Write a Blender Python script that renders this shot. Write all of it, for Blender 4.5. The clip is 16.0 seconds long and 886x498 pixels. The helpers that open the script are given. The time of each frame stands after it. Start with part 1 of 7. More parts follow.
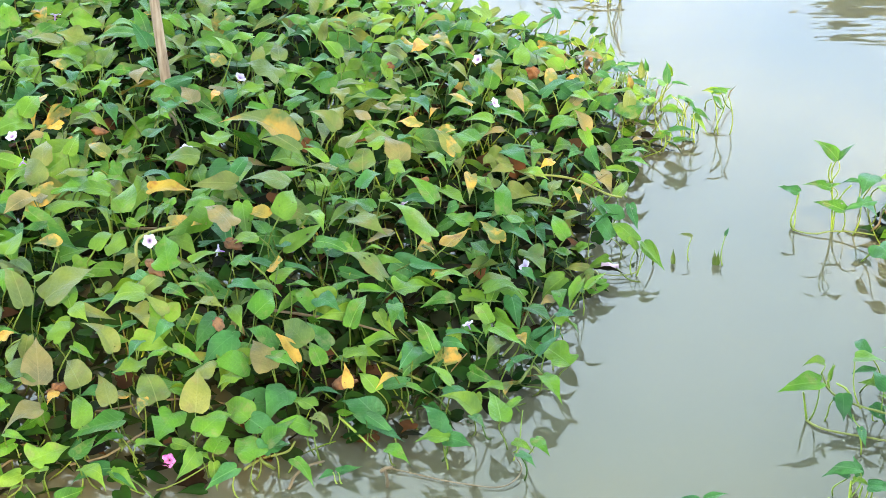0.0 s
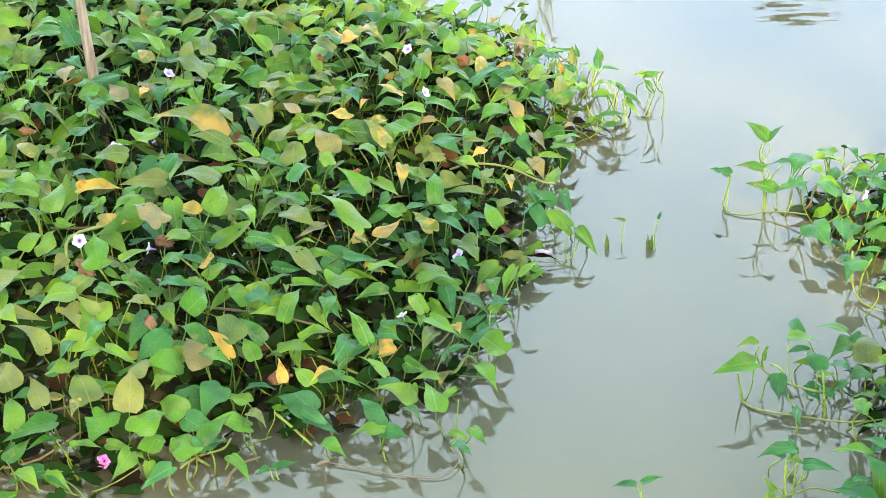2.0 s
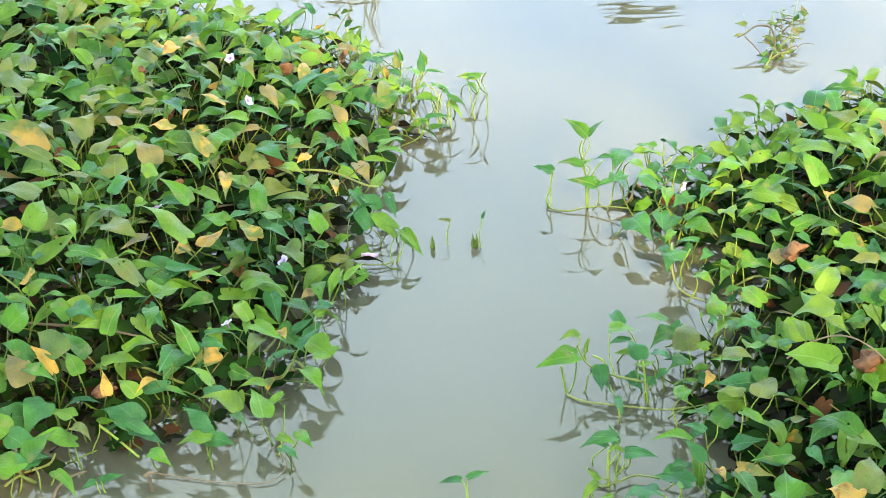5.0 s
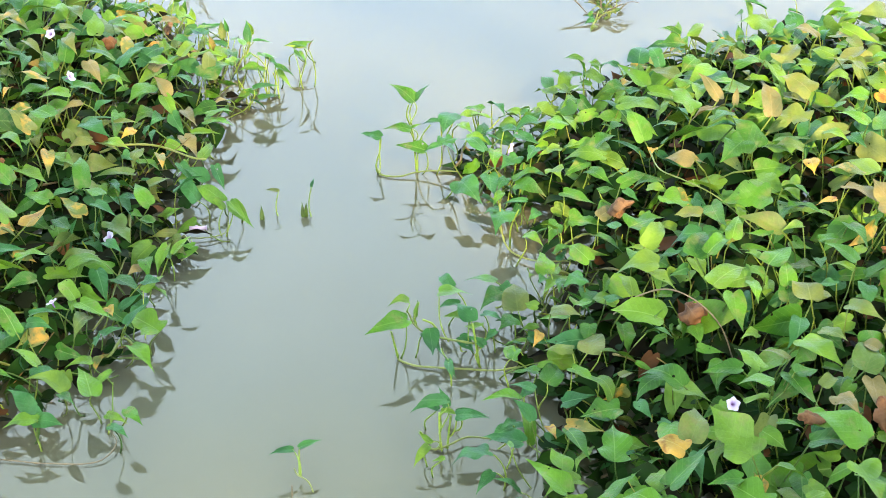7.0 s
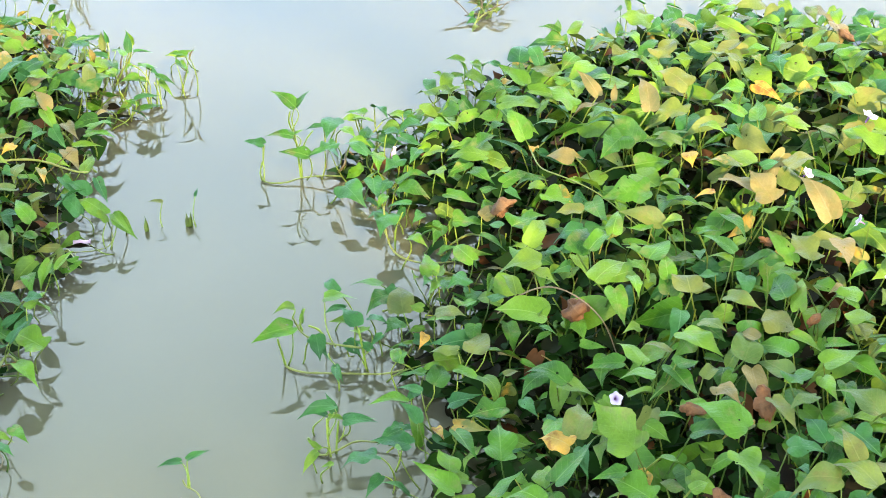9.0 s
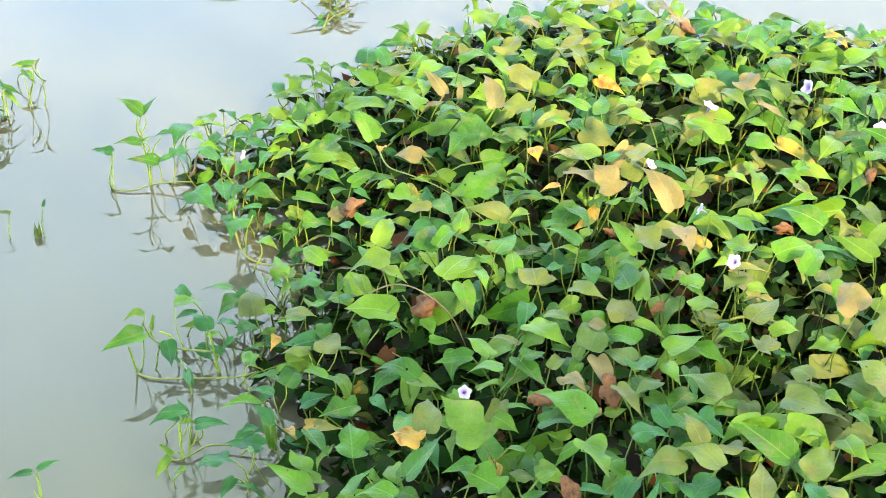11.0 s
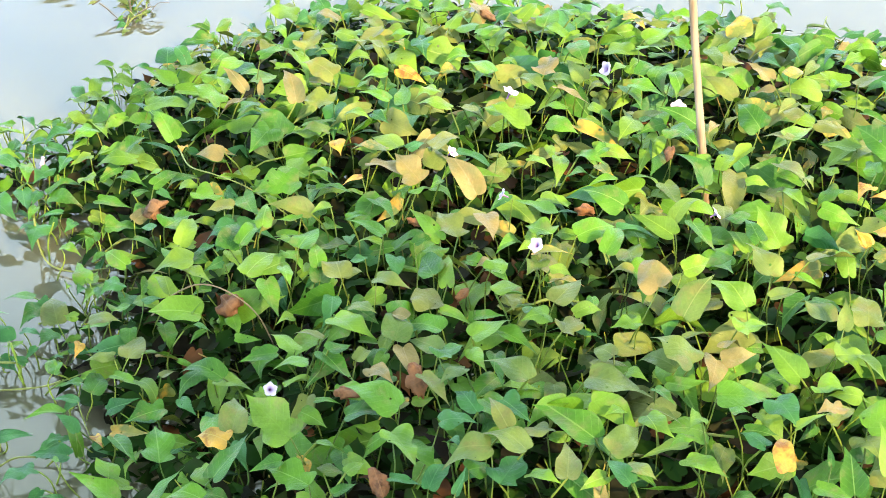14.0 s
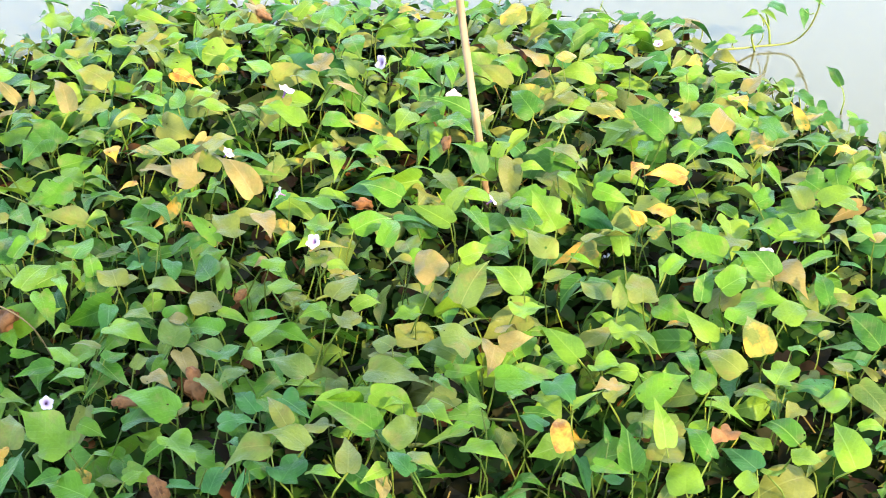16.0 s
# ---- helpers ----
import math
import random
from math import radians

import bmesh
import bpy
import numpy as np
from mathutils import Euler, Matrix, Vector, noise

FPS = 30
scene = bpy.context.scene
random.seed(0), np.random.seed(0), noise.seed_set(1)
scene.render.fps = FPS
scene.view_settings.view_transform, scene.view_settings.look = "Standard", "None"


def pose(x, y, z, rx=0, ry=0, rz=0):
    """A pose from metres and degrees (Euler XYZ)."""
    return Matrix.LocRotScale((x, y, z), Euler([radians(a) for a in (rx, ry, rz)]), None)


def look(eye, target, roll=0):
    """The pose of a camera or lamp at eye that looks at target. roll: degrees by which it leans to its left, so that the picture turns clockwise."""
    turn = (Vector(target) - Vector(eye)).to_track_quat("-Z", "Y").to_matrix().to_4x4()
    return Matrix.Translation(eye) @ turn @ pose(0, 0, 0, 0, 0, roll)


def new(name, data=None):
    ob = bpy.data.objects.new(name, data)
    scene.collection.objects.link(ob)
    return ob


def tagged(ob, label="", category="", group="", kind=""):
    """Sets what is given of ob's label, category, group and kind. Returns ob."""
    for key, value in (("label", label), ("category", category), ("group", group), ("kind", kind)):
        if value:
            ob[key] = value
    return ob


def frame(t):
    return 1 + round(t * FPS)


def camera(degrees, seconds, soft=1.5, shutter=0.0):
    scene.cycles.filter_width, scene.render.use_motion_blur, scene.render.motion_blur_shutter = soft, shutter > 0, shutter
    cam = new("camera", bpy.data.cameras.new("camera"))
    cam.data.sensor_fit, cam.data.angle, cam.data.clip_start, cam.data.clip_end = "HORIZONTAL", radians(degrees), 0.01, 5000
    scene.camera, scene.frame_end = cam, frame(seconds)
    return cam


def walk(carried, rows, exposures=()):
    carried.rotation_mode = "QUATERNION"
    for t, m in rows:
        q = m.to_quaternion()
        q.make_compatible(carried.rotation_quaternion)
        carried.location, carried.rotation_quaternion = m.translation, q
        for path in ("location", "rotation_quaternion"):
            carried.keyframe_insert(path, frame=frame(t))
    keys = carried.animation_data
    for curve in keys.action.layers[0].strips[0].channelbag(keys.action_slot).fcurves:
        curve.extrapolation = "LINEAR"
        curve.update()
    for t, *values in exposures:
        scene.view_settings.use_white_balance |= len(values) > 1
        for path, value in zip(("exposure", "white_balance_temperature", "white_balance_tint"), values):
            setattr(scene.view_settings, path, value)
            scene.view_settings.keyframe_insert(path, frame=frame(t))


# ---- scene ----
# ---- camera and walk: seconds, eye x y z, yaw, pitch, roll ----
EXPO, SUN_LEFT, SUN_UP, CLOUD = 1.63, -166.0, 33.0, 12.7
cam = camera(26.83, 16.0, soft=0.5, shutter=0.25)
ROWS = [
    (0, 0.2028, 0.0748, 2.2568, 2.623, -29.934, -1.624),
    (0.5, 0.2066, 0.0801, 2.2560, 2.081, -30.085, -1.551),
    (1, 0.2156, 0.0816, 2.2571, 1.631, -30.231, -1.611),
    (1.5, 0.2273, 0.0873, 2.2536, 1.234, -30.316, -2.216),
    (2, 0.2357, 0.0871, 2.2527, 0.773, -30.325, -2.295),
    (2.5, 0.2448, 0.0800, 2.2553, 0.294, -30.309, -2.240),
    (3, 0.2631, 0.0668, 2.2581, -0.415, -30.226, -2.254),
    (3.5, 0.2734, 0.0601, 2.2558, -1.437, -30.053, -2.047),
    (4, 0.2926, 0.0588, 2.2495, -2.050, -29.920, -2.129),
    (6.5, 0.3718, 0.0551, 2.2355, -8.110, -30.916, -1.792),
    (7, 0.3938, 0.0548, 2.2284, -9.069, -31.195, -1.768),
    (7.5, 0.3959, 0.0425, 2.2397, -9.920, -31.352, -1.410),
    (8, 0.4109, 0.0380, 2.2408, -10.560, -31.237, -1.756),
    (8.5, 0.4274, 0.0366, 2.2455, -11.417, -31.284, -1.901),
    (9, 0.4442, 0.0394, 2.2404, -12.382, -31.314, -2.104),
    (11.5, 0.5156, -0.0042, 2.2358, -17.912, -31.273, -1.706),
    (12, 0.5342, -0.0040, 2.2289, -19.091, -31.327, -1.679),
    (12.5, 0.5336, -0.0044, 2.2302, -20.376, -31.448, -1.082),
    (13, 0.5485, -0.0094, 2.2263, -20.659, -31.484, -1.400),
    (13.5, 0.5631, -0.0153, 2.2246, -21.557, -31.524, -1.659),
    (14, 0.5695, -0.0161, 2.2204, -22.568, -31.516, -1.465),
    (14.5, 0.5853, -0.0241, 2.2240, -23.410, -31.570, -1.592),
    (15, 0.6074, -0.0396, 2.2172, -24.924, -31.497, -1.570),
    (15.5, 0.6413, -0.0494, 2.2125, -27.112, -31.558, -1.832),
    (16, 0.6673, -0.0631, 2.2049, -28.639, -31.634, -1.598),
]
walk(
    cam,
    [(t, pose(x, y, z, 0, 0, yaw) @ pose(0, 0, 0, 90 + pitch) @ pose(0, 0, 0, 0, 0, roll)) for t, x, y, z, yaw, pitch, roll in ROWS],
    exposures=[(0.0, EXPO, 6500, 10), (3.5, EXPO - 0.03, 6500, 10), (6.5, EXPO - 0.09, 6500, 10), (9.0, EXPO - 0.06, 6500, 10), (12.5, EXPO, 6500, 10), (16.0, EXPO, 6500, 10)],
)

# ---- light ----
world = bpy.data.worlds.new("world")
scene.world = world
world.use_nodes = True
wn = world.node_tree
sky = wn.nodes.new("ShaderNodeTexSky")
sky.sky_type = "NISHITA"
sky.sun_disc = False
sky.sun_elevation = radians(SUN_UP)
sky.sun_rotation = radians(-SUN_LEFT)
sky.air_density, sky.dust_density, sky.ozone_density = 1.0, 5.0, 1.0
haze = wn.nodes.new("ShaderNodeTexNoise")
haze.inputs["Scale"].default_value, haze.inputs["Detail"].default_value = 1.7, 4.0
way = wn.nodes.new("ShaderNodeTexCoord")
wn.links.new(way.outputs["Generated"], haze.inputs["Vector"])
veil = wn.nodes.new("ShaderNodeMapRange")
veil.inputs["From Min"].default_value, veil.inputs["From Max"].default_value = 0.35, 0.65
veil.inputs["To Min"].default_value, veil.inputs["To Max"].default_value = 0.62, 0.90
wn.links.new(haze.outputs[0], veil.inputs["Value"])
thin = wn.nodes.new("ShaderNodeMix")
thin.data_type = "RGBA"
wn.links.new(veil.outputs[0], thin.inputs[0])
wn.links.new(sky.outputs[0], thin.inputs[6])
thin.inputs[7].default_value = (CLOUD * 0.785, CLOUD * 0.985, CLOUD * 1.15, 1.0)
# the haze is brightest at middle height and thins towards the zenith
rise = wn.nodes.new("ShaderNodeSeparateXYZ")
wn.links.new(way.outputs["Generated"], rise.inputs[0])
thick = wn.nodes.new("ShaderNodeValToRGB")
thick.color_ramp.elements[0].position, thick.color_ramp.elements[0].color = 0.34, (0.79, 0.84, 1.04, 1)
for at, level, blue in ((0.56, 1.14, 0.98), (0.65, 0.97, 0.81), (0.78, 0.36, 0.84)):
    thick.color_ramp.elements.new(at).color = (level, level, level * blue, 1)
thick.color_ramp.elements[-1].position, thick.color_ramp.elements[-1].color = 0.95, (0.08, 0.09, 0.11, 1)
wn.links.new(rise.outputs[2], thick.inputs[0])
depth = wn.nodes.new("ShaderNodeMix")
depth.data_type, depth.blend_type = "RGBA", "MULTIPLY"
depth.inputs[0].default_value = 1.0
wn.links.new(thin.outputs[2], depth.inputs[6])
wn.links.new(thick.outputs[0], depth.inputs[7])
wn.links.new(depth.outputs[2], wn.nodes["Background"].inputs[0])
wn.nodes["Background"].inputs[1].default_value = 0.15
sun_data = bpy.data.lights.new("sun", "SUN")
sun_data.energy, sun_data.angle, sun_data.color = 4.3, radians(1.4), (1.0, 0.74, 0.34)
sun = new("sun", sun_data)
sun_from = Vector((-math.sin(radians(SUN_LEFT)) * math.cos(radians(SUN_UP)), math.cos(radians(SUN_LEFT)) * math.cos(radians(SUN_UP)), math.sin(radians(SUN_UP))))
sun.matrix_world = look(sun_from * 60, (0, 0, 0))


# ---- materials ----
def material(name, rough=0.5, spec=0.5):
    m = bpy.data.materials.new(name)
    m.use_nodes = True
    nt = m.node_tree
    b = nt.nodes["Principled BSDF"]
    b.inputs["Roughness"].default_value = rough
    b.inputs["Specular IOR Level"].default_value = spec
    return m, nt, b


def math_node(nt, op, a, b=None, c=None):
    n = nt.nodes.new("ShaderNodeMath")
    n.operation = op
    for k, v in enumerate((a, b, c)):
        if v is None:
            continue
        if isinstance(v, (int, float)):
            n.inputs[k].default_value = v
        else:
            nt.links.new(v, n.inputs[k])
    return n.outputs[0]


def ramp(nt, fac, stops, smooth=False):
    n = nt.nodes.new("ShaderNodeValToRGB")
    e = n.color_ramp.elements
    while len(e) < len(stops):
        e.new(0.5)
    for el, (at, col) in zip(e, stops):
        el.position = at
        el.color = (*col, 1.0)
    if smooth:
        n.color_ramp.interpolation = "EASE"
    nt.links.new(fac, n.inputs[0])
    return n.outputs[0]


def mix(nt, fac, a, b, blend="MIX"):
    n = nt.nodes.new("ShaderNodeMix")
    n.data_type, n.blend_type = "RGBA", blend
    for k, v in ((0, fac), (6, a), (7, b)):
        if isinstance(v, tuple):
            n.inputs[k].default_value = (*v, 1.0)
        elif isinstance(v, (int, float)):
            n.inputs[k].default_value = v
        else:
            nt.links.new(v, n.inputs[k])
    return n.outputs[2]


def noise_tex(nt, vec, scale, detail=3.0, rough=0.55, w=None):
    n = nt.nodes.new("ShaderNodeTexNoise")
    if w is not None:
        n.noise_dimensions = "4D"
        nt.links.new(w, n.inputs["W"])
    n.inputs["Scale"].default_value, n.inputs["Detail"].default_value, n.inputs["Roughness"].default_value = scale, detail, rough
    if vec is not None:
        nt.links.new(vec, n.inputs["Vector"])
    return n.outputs[0]


def leaf_material(name, stops, patch, patch_amount, patch_cut, vein, glow=0.3, rough=0.38, island=False, holes=0.48):
    """A leaf blade: its own tint, blotches, dust, pale veins and light that passes through it."""
    m, nt, b = material(name, rough, 0.05 if island else 0.25)
    if island:
        rnd = nt.nodes.new("ShaderNodeNewGeometry").outputs["Random Per Island"]
    else:
        rnd = nt.nodes.new("ShaderNodeObjectInfo").outputs["Random"]
    tc = nt.nodes.new("ShaderNodeTexCoord").outputs["Object"]
    shift = math_node(nt, "MULTIPLY", rnd, 37.0)
    tint = ramp(nt, rnd, stops)
    blot = noise_tex(nt, tc, 2.6 if not island else 14.0, 3.0, 0.6, shift)
    cut = ramp(nt, blot, [(patch_cut, (0, 0, 0)), (min(patch_cut + 0.13, 1.0), (1, 1, 1))])
    col = mix(nt, math_node(nt, "MULTIPLY", cut, patch_amount), tint, patch)
    wide = noise_tex(nt, tc, 1.5 if not island else 9.0, 1.0, 0.5, math_node(nt, "ADD", shift, 5.0))
    col = mix(nt, 1.0, col, ramp(nt, wide, [(0.3, (0.58, 0.66, 0.72)), (0.7, (1.42, 1.28, 1.1))]), "MULTIPLY")
    fine = noise_tex(nt, tc, 18.0 if not island else 90.0, 4.0, 0.65, shift)
    col = mix(nt, 0.24, col, ramp(nt, fine, [(0.3, (0.32, 0.33, 0.30)), (0.62, (1.06, 1.05, 1.0))]), "MULTIPLY")
    if not island:
        xyz = nt.nodes.new("ShaderNodeSeparateXYZ")
        nt.links.new(tc, xyz.inputs[0])
        ax = math_node(nt, "ABSOLUTE", xyz.outputs[0])
        mid = math_node(nt, "MULTIPLY", math_node(nt, "LESS_THAN", ax, 0.011), math_node(nt, "FRACT", math_node(nt, "MULTIPLY", rnd, 7.3)))
        wave = math_node(nt, "SINE", math_node(nt, "MULTIPLY", math_node(nt, "SUBTRACT", xyz.outputs[1], math_node(nt, "MULTIPLY", ax, 0.95)), 44.0))
        side = math_node(nt, "MULTIPLY", math_node(nt, "GREATER_THAN", wave, 0.97), 0.28)
        lines = math_node(nt, "MAXIMUM", mid, side)
        col = mix(nt, math_node(nt, "MULTIPLY", lines, 0.55), col, vein)
        bump = nt.nodes.new("ShaderNodeBump")
        bump.inputs["Strength"].default_value, bump.inputs["Distance"].default_value = 0.25, 0.01
        nt.links.new(math_node(nt, "ADD", math_node(nt, "MULTIPLY", wave, 0.06), fine), bump.inputs["Height"])
        nt.links.new(bump.outputs[0], b.inputs["Normal"])
    nt.links.new(col, b.inputs["Base Color"])
    nt.links.new(math_node(nt, "MULTIPLY_ADD", fine, 0.3, rough - 0.12), b.inputs["Roughness"])
    trans = nt.nodes.new("ShaderNodeBsdfTranslucent")
    warm = mix(nt, 1.0, col, (1.0, 0.95, 0.35), "MULTIPLY")
    nt.links.new(warm, trans.inputs[0])
    both = nt.nodes.new("ShaderNodeMixShader")
    both.inputs[0].default_value = glow
    nt.links.new(b.outputs[0], both.inputs[1])
    nt.links.new(trans.outputs[0], both.inputs[2])
    if island:
        nt.links.new(both.outputs[0], nt.nodes["Material Output"].inputs[0])
        return m
    # small holes eaten through some of the blades
    spots = nt.nodes.new("ShaderNodeTexVoronoi")
    spots.voronoi_dimensions = "4D"
    spots.inputs["Scale"].default_value = 5.0
    nt.links.new(tc, spots.inputs["Vector"])
    nt.links.new(shift, spots.inputs["W"])
    eaten = math_node(nt, "GREATER_THAN", math_node(nt, "FRACT", math_node(nt, "MULTIPLY", rnd, 13.7)), holes)
    hole = math_node(nt, "MULTIPLY", math_node(nt, "LESS_THAN", spots.outputs["Distance"], 0.15), eaten)
    void = nt.nodes.new("ShaderNodeBsdfTransparent")
    cutout = nt.nodes.new("ShaderNodeMixShader")
    nt.links.new(hole, cutout.inputs[0])
    nt.links.new(both.outputs[0], cutout.inputs[1])
    nt.links.new(void.outputs[0], cutout.inputs[2])
    nt.links.new(cutout.outputs[0], nt.nodes["Material Output"].inputs[0])
    return m


GREENS = [(0.0, (0.033, 0.117, 0.013)), (0.25, (0.052, 0.155, 0.012)), (0.5, (0.073, 0.191, 0.013)), (0.75, (0.098, 0.216, 0.016)), (1.0, (0.128, 0.237, 0.021))]
LEAF = leaf_material("leaf_green", GREENS, (0.170, 0.163, 0.064), 0.5, 0.54, (0.195, 0.312, 0.078), glow=0.14)
LEAF_OLIVE = leaf_material("leaf_olive_dusty", [(0.0, (0.085, 0.150, 0.030)), (0.5, (0.116, 0.164, 0.033)), (1.0, (0.145, 0.166, 0.037))], (0.163, 0.138, 0.051), 0.5, 0.52, (0.207, 0.237, 0.078), glow=0.2)
LEAF_TAN = leaf_material("leaf_tan", [(0.0, (0.160, 0.146, 0.053)), (1.0, (0.235, 0.182, 0.070))], (0.144, 0.156, 0.051), 0.6, 0.5, (0.312, 0.240, 0.122), glow=0.2)
LEAF_YELLOW = leaf_material("leaf_yellow", [(0.0, (0.396, 0.275, 0.033)), (1.0, (0.506, 0.297, 0.055))], (0.242, 0.088, 0.022), 0.85, 0.52, (0.440, 0.352, 0.110), glow=0.2)
LEAF_TURNING = leaf_material("leaf_turning", [(0.0, (0.108, 0.168, 0.034)), (1.0, (0.192, 0.198, 0.054))], (0.504, 0.288, 0.048), 0.9, 0.47, (0.264, 0.264, 0.084), glow=0.2)
LEAF_BROWN = leaf_material("leaf_dead_brown", [(0.0, (0.17, 0.075, 0.026)), (0.5, (0.22, 0.10, 0.042)), (1.0, (0.21, 0.12, 0.065))], (0.060, 0.026, 0.014), 0.7, 0.5, (0.30, 0.16, 0.07), glow=0.12, rough=0.7)
LEAF_LIME = leaf_material("leaf_lime", [(0.0, (0.095, 0.208, 0.020)), (1.0, (0.140, 0.239, 0.027))], (0.160, 0.245, 0.027), 0.3, 0.6, (0.221, 0.322, 0.055), glow=0.25)
# bluish tone that puts the cool shade of the mat edges into leaf colour
LEAF_BLUE = leaf_material("leaf_bluish_green", [(0.0, (0.028, 0.119, 0.032)), (1.0, (0.046, 0.160, 0.036))], (0.060, 0.138, 0.045), 0.3, 0.55, (0.135, 0.267, 0.109), glow=0.2, rough=0.36)
# greens far below the LEAF tones paint shade into the gaps; browns are litter
UNDER = leaf_material("undergrowth_leaf_shade_dark", [(0.0, (0.006, 0.024, 0.004)), (0.6, (0.018, 0.052, 0.007)), (0.75, (0.010, 0.014, 0.005)), (0.95, (0.008, 0.006, 0.004)), (1.0, (0.12, 0.05, 0.02))], (0.025, 0.022, 0.012), 0.5, 0.5, (0.1, 0.1, 0.05), glow=0.06, rough=0.6, island=True)
# stalk tones raised so that they read as lit in the dark gaps
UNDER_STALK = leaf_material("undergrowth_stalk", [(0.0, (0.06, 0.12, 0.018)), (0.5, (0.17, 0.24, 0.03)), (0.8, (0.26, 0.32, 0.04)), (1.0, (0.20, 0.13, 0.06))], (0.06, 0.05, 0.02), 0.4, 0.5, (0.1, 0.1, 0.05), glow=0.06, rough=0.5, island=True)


def stem_material(name, low, high, rough=0.5):
    m, nt, b = material(name, rough, 0.35)
    rnd = nt.nodes.new("ShaderNodeObjectInfo").outputs["Random"]
    tc = nt.nodes.new("ShaderNodeTexCoord").outputs["Object"]
    shift = math_node(nt, "MULTIPLY", rnd, 29.0)
    col = ramp(nt, rnd, [(0.0, low), (1.0, high)])
    n = noise_tex(nt, tc, 9.0, 4.0, 0.6, shift)
    col = mix(nt, 0.5, col, ramp(nt, n, [(0.3, (0.5, 0.42, 0.35)), (0.7, (1, 1, 1))]), "MULTIPLY")
    nt.links.new(col, b.inputs["Base Color"])
    return m


STALK = stem_material("leaf_stalk_green", (0.05, 0.11, 0.015), (0.17, 0.23, 0.03))
YOUNG = stem_material("young_stalk", (0.17, 0.27, 0.03), (0.30, 0.38, 0.045))
VINE = stem_material("vine_olive", (0.12, 0.17, 0.03), (0.24, 0.26, 0.06))
VINE_BROWN = stem_material("vine_brown", (0.10, 0.078, 0.042), (0.21, 0.160, 0.090), 0.7)

m, nt, b = material("petal_lilac", 0.55, 0.3)
tc = nt.nodes.new("ShaderNodeTexCoord").outputs["Object"]
ln = nt.nodes.new("ShaderNodeVectorMath")
ln.operation = "LENGTH"
flat = nt.nodes.new("ShaderNodeVectorMath")
flat.operation = "MULTIPLY"
flat.inputs[1].default_value = (1, 1, 0)
nt.links.new(tc, flat.inputs[0])
nt.links.new(flat.outputs[0], ln.inputs[0])
nt.links.new(ramp(nt, ln.outputs["Value"], [(0.04, (0.16, 0.05, 0.20)), (0.25, (0.30, 0.20, 0.36)), (0.55, (0.43, 0.36, 0.48)), (1.0, (0.48, 0.43, 0.53))]), b.inputs["Base Color"])
PETAL = m
m, nt, b = material("petal_purple", 0.5, 0.3)
tc = nt.nodes.new("ShaderNodeTexCoord").outputs["Object"]
nt.links.new(ramp(nt, noise_tex(nt, tc, 2.0), [(0.3, (0.30, 0.02, 0.20)), (0.7, (0.56, 0.22, 0.46))]), b.inputs["Base Color"])
PETAL_PURPLE = m
m, nt, b = material("petal_pink", 0.55, 0.3)
tc = nt.nodes.new("ShaderNodeTexCoord").outputs["Object"]
nt.links.new(ramp(nt, noise_tex(nt, tc, 3.0), [(0.3, (0.48, 0.30, 0.42)), (0.7, (0.58, 0.46, 0.55))]), b.inputs["Base Color"])
PETAL_PINK = m

m, nt, b = material("bamboo_dry", 0.6, 0.3)
tc = nt.nodes.new("ShaderNodeTexCoord").outputs["Object"]
mp = nt.nodes.new("ShaderNodeMapping")
mp.inputs["Scale"].default_value = (90.0, 90.0, 4.0)
nt.links.new(tc, mp.inputs[0])
grain = noise_tex(nt, mp.outputs[0], 1.0, 5.0, 0.6)
stain = noise_tex(nt, tc, 9.0, 3.0, 0.6)
col = ramp(nt, grain, [(0.3, (0.15, 0.10, 0.06)), (0.5, (0.30, 0.22, 0.14)), (0.7, (0.40, 0.31, 0.21))])
nt.links.new(mix(nt, 0.5, col, ramp(nt, stain, [(0.35, (0.5, 0.42, 0.36)), (0.65, (1, 1, 1))]), "MULTIPLY"), b.inputs["Base Color"])
BAMBOO = m

# muddy pond water: cloudy body under a smooth face with faint ripples
m, nt, b = material("muddy_water", 0.015, 0.5)
b.inputs["IOR"].default_value = 1.38
geo = nt.nodes.new("ShaderNodeNewGeometry").outputs["Position"]
silt = noise_tex(nt, geo, 0.9, 3.0, 0.5)
nt.links.new(ramp(nt, silt, [(0.3, (0.099, 0.096, 0.062)), (0.7, (0.111, 0.107, 0.070))]), b.inputs["Base Color"])
b.inputs["Subsurface Weight"].default_value = 1.0
b.inputs["Subsurface Radius"].default_value = (1.0, 0.9, 0.7)
b.inputs["Subsurface Scale"].default_value = 0.12
far_y = nt.nodes.new("ShaderNodeSeparateXYZ")
nt.links.new(geo, far_y.inputs[0])
mp = nt.nodes.new("ShaderNodeMapping")
mp.inputs["Scale"].default_value = (1.2, 4.0, 1.0)
nt.links.new(geo, mp.inputs[0])
swell = noise_tex(nt, mp.outputs[0], 2.2, 2.0, 0.5)
reach = nt.nodes.new("ShaderNodeMapRange")
reach.inputs["From Min"].default_value, reach.inputs["From Max"].default_value = 4.6, 6.5
reach.inputs["To Min"].default_value, reach.inputs["To Max"].default_value = 0.003, 0.04
nt.links.new(far_y.outputs[1], reach.inputs["Value"])
bump = nt.nodes.new("ShaderNodeBump")
bump.inputs["Distance"].default_value = 0.1
nt.links.new(reach.outputs[0], bump.inputs["Strength"])
nt.links.new(swell, bump.inputs["Height"])
nt.links.new(bump.outputs[0], b.inputs["Normal"])
WATER = m


# ---- mesh helpers ----
def mesh_of(name, verts, faces, mat, smooth=True):
    me = bpy.data.meshes.new(name)
    me.from_pydata(verts, [], faces)
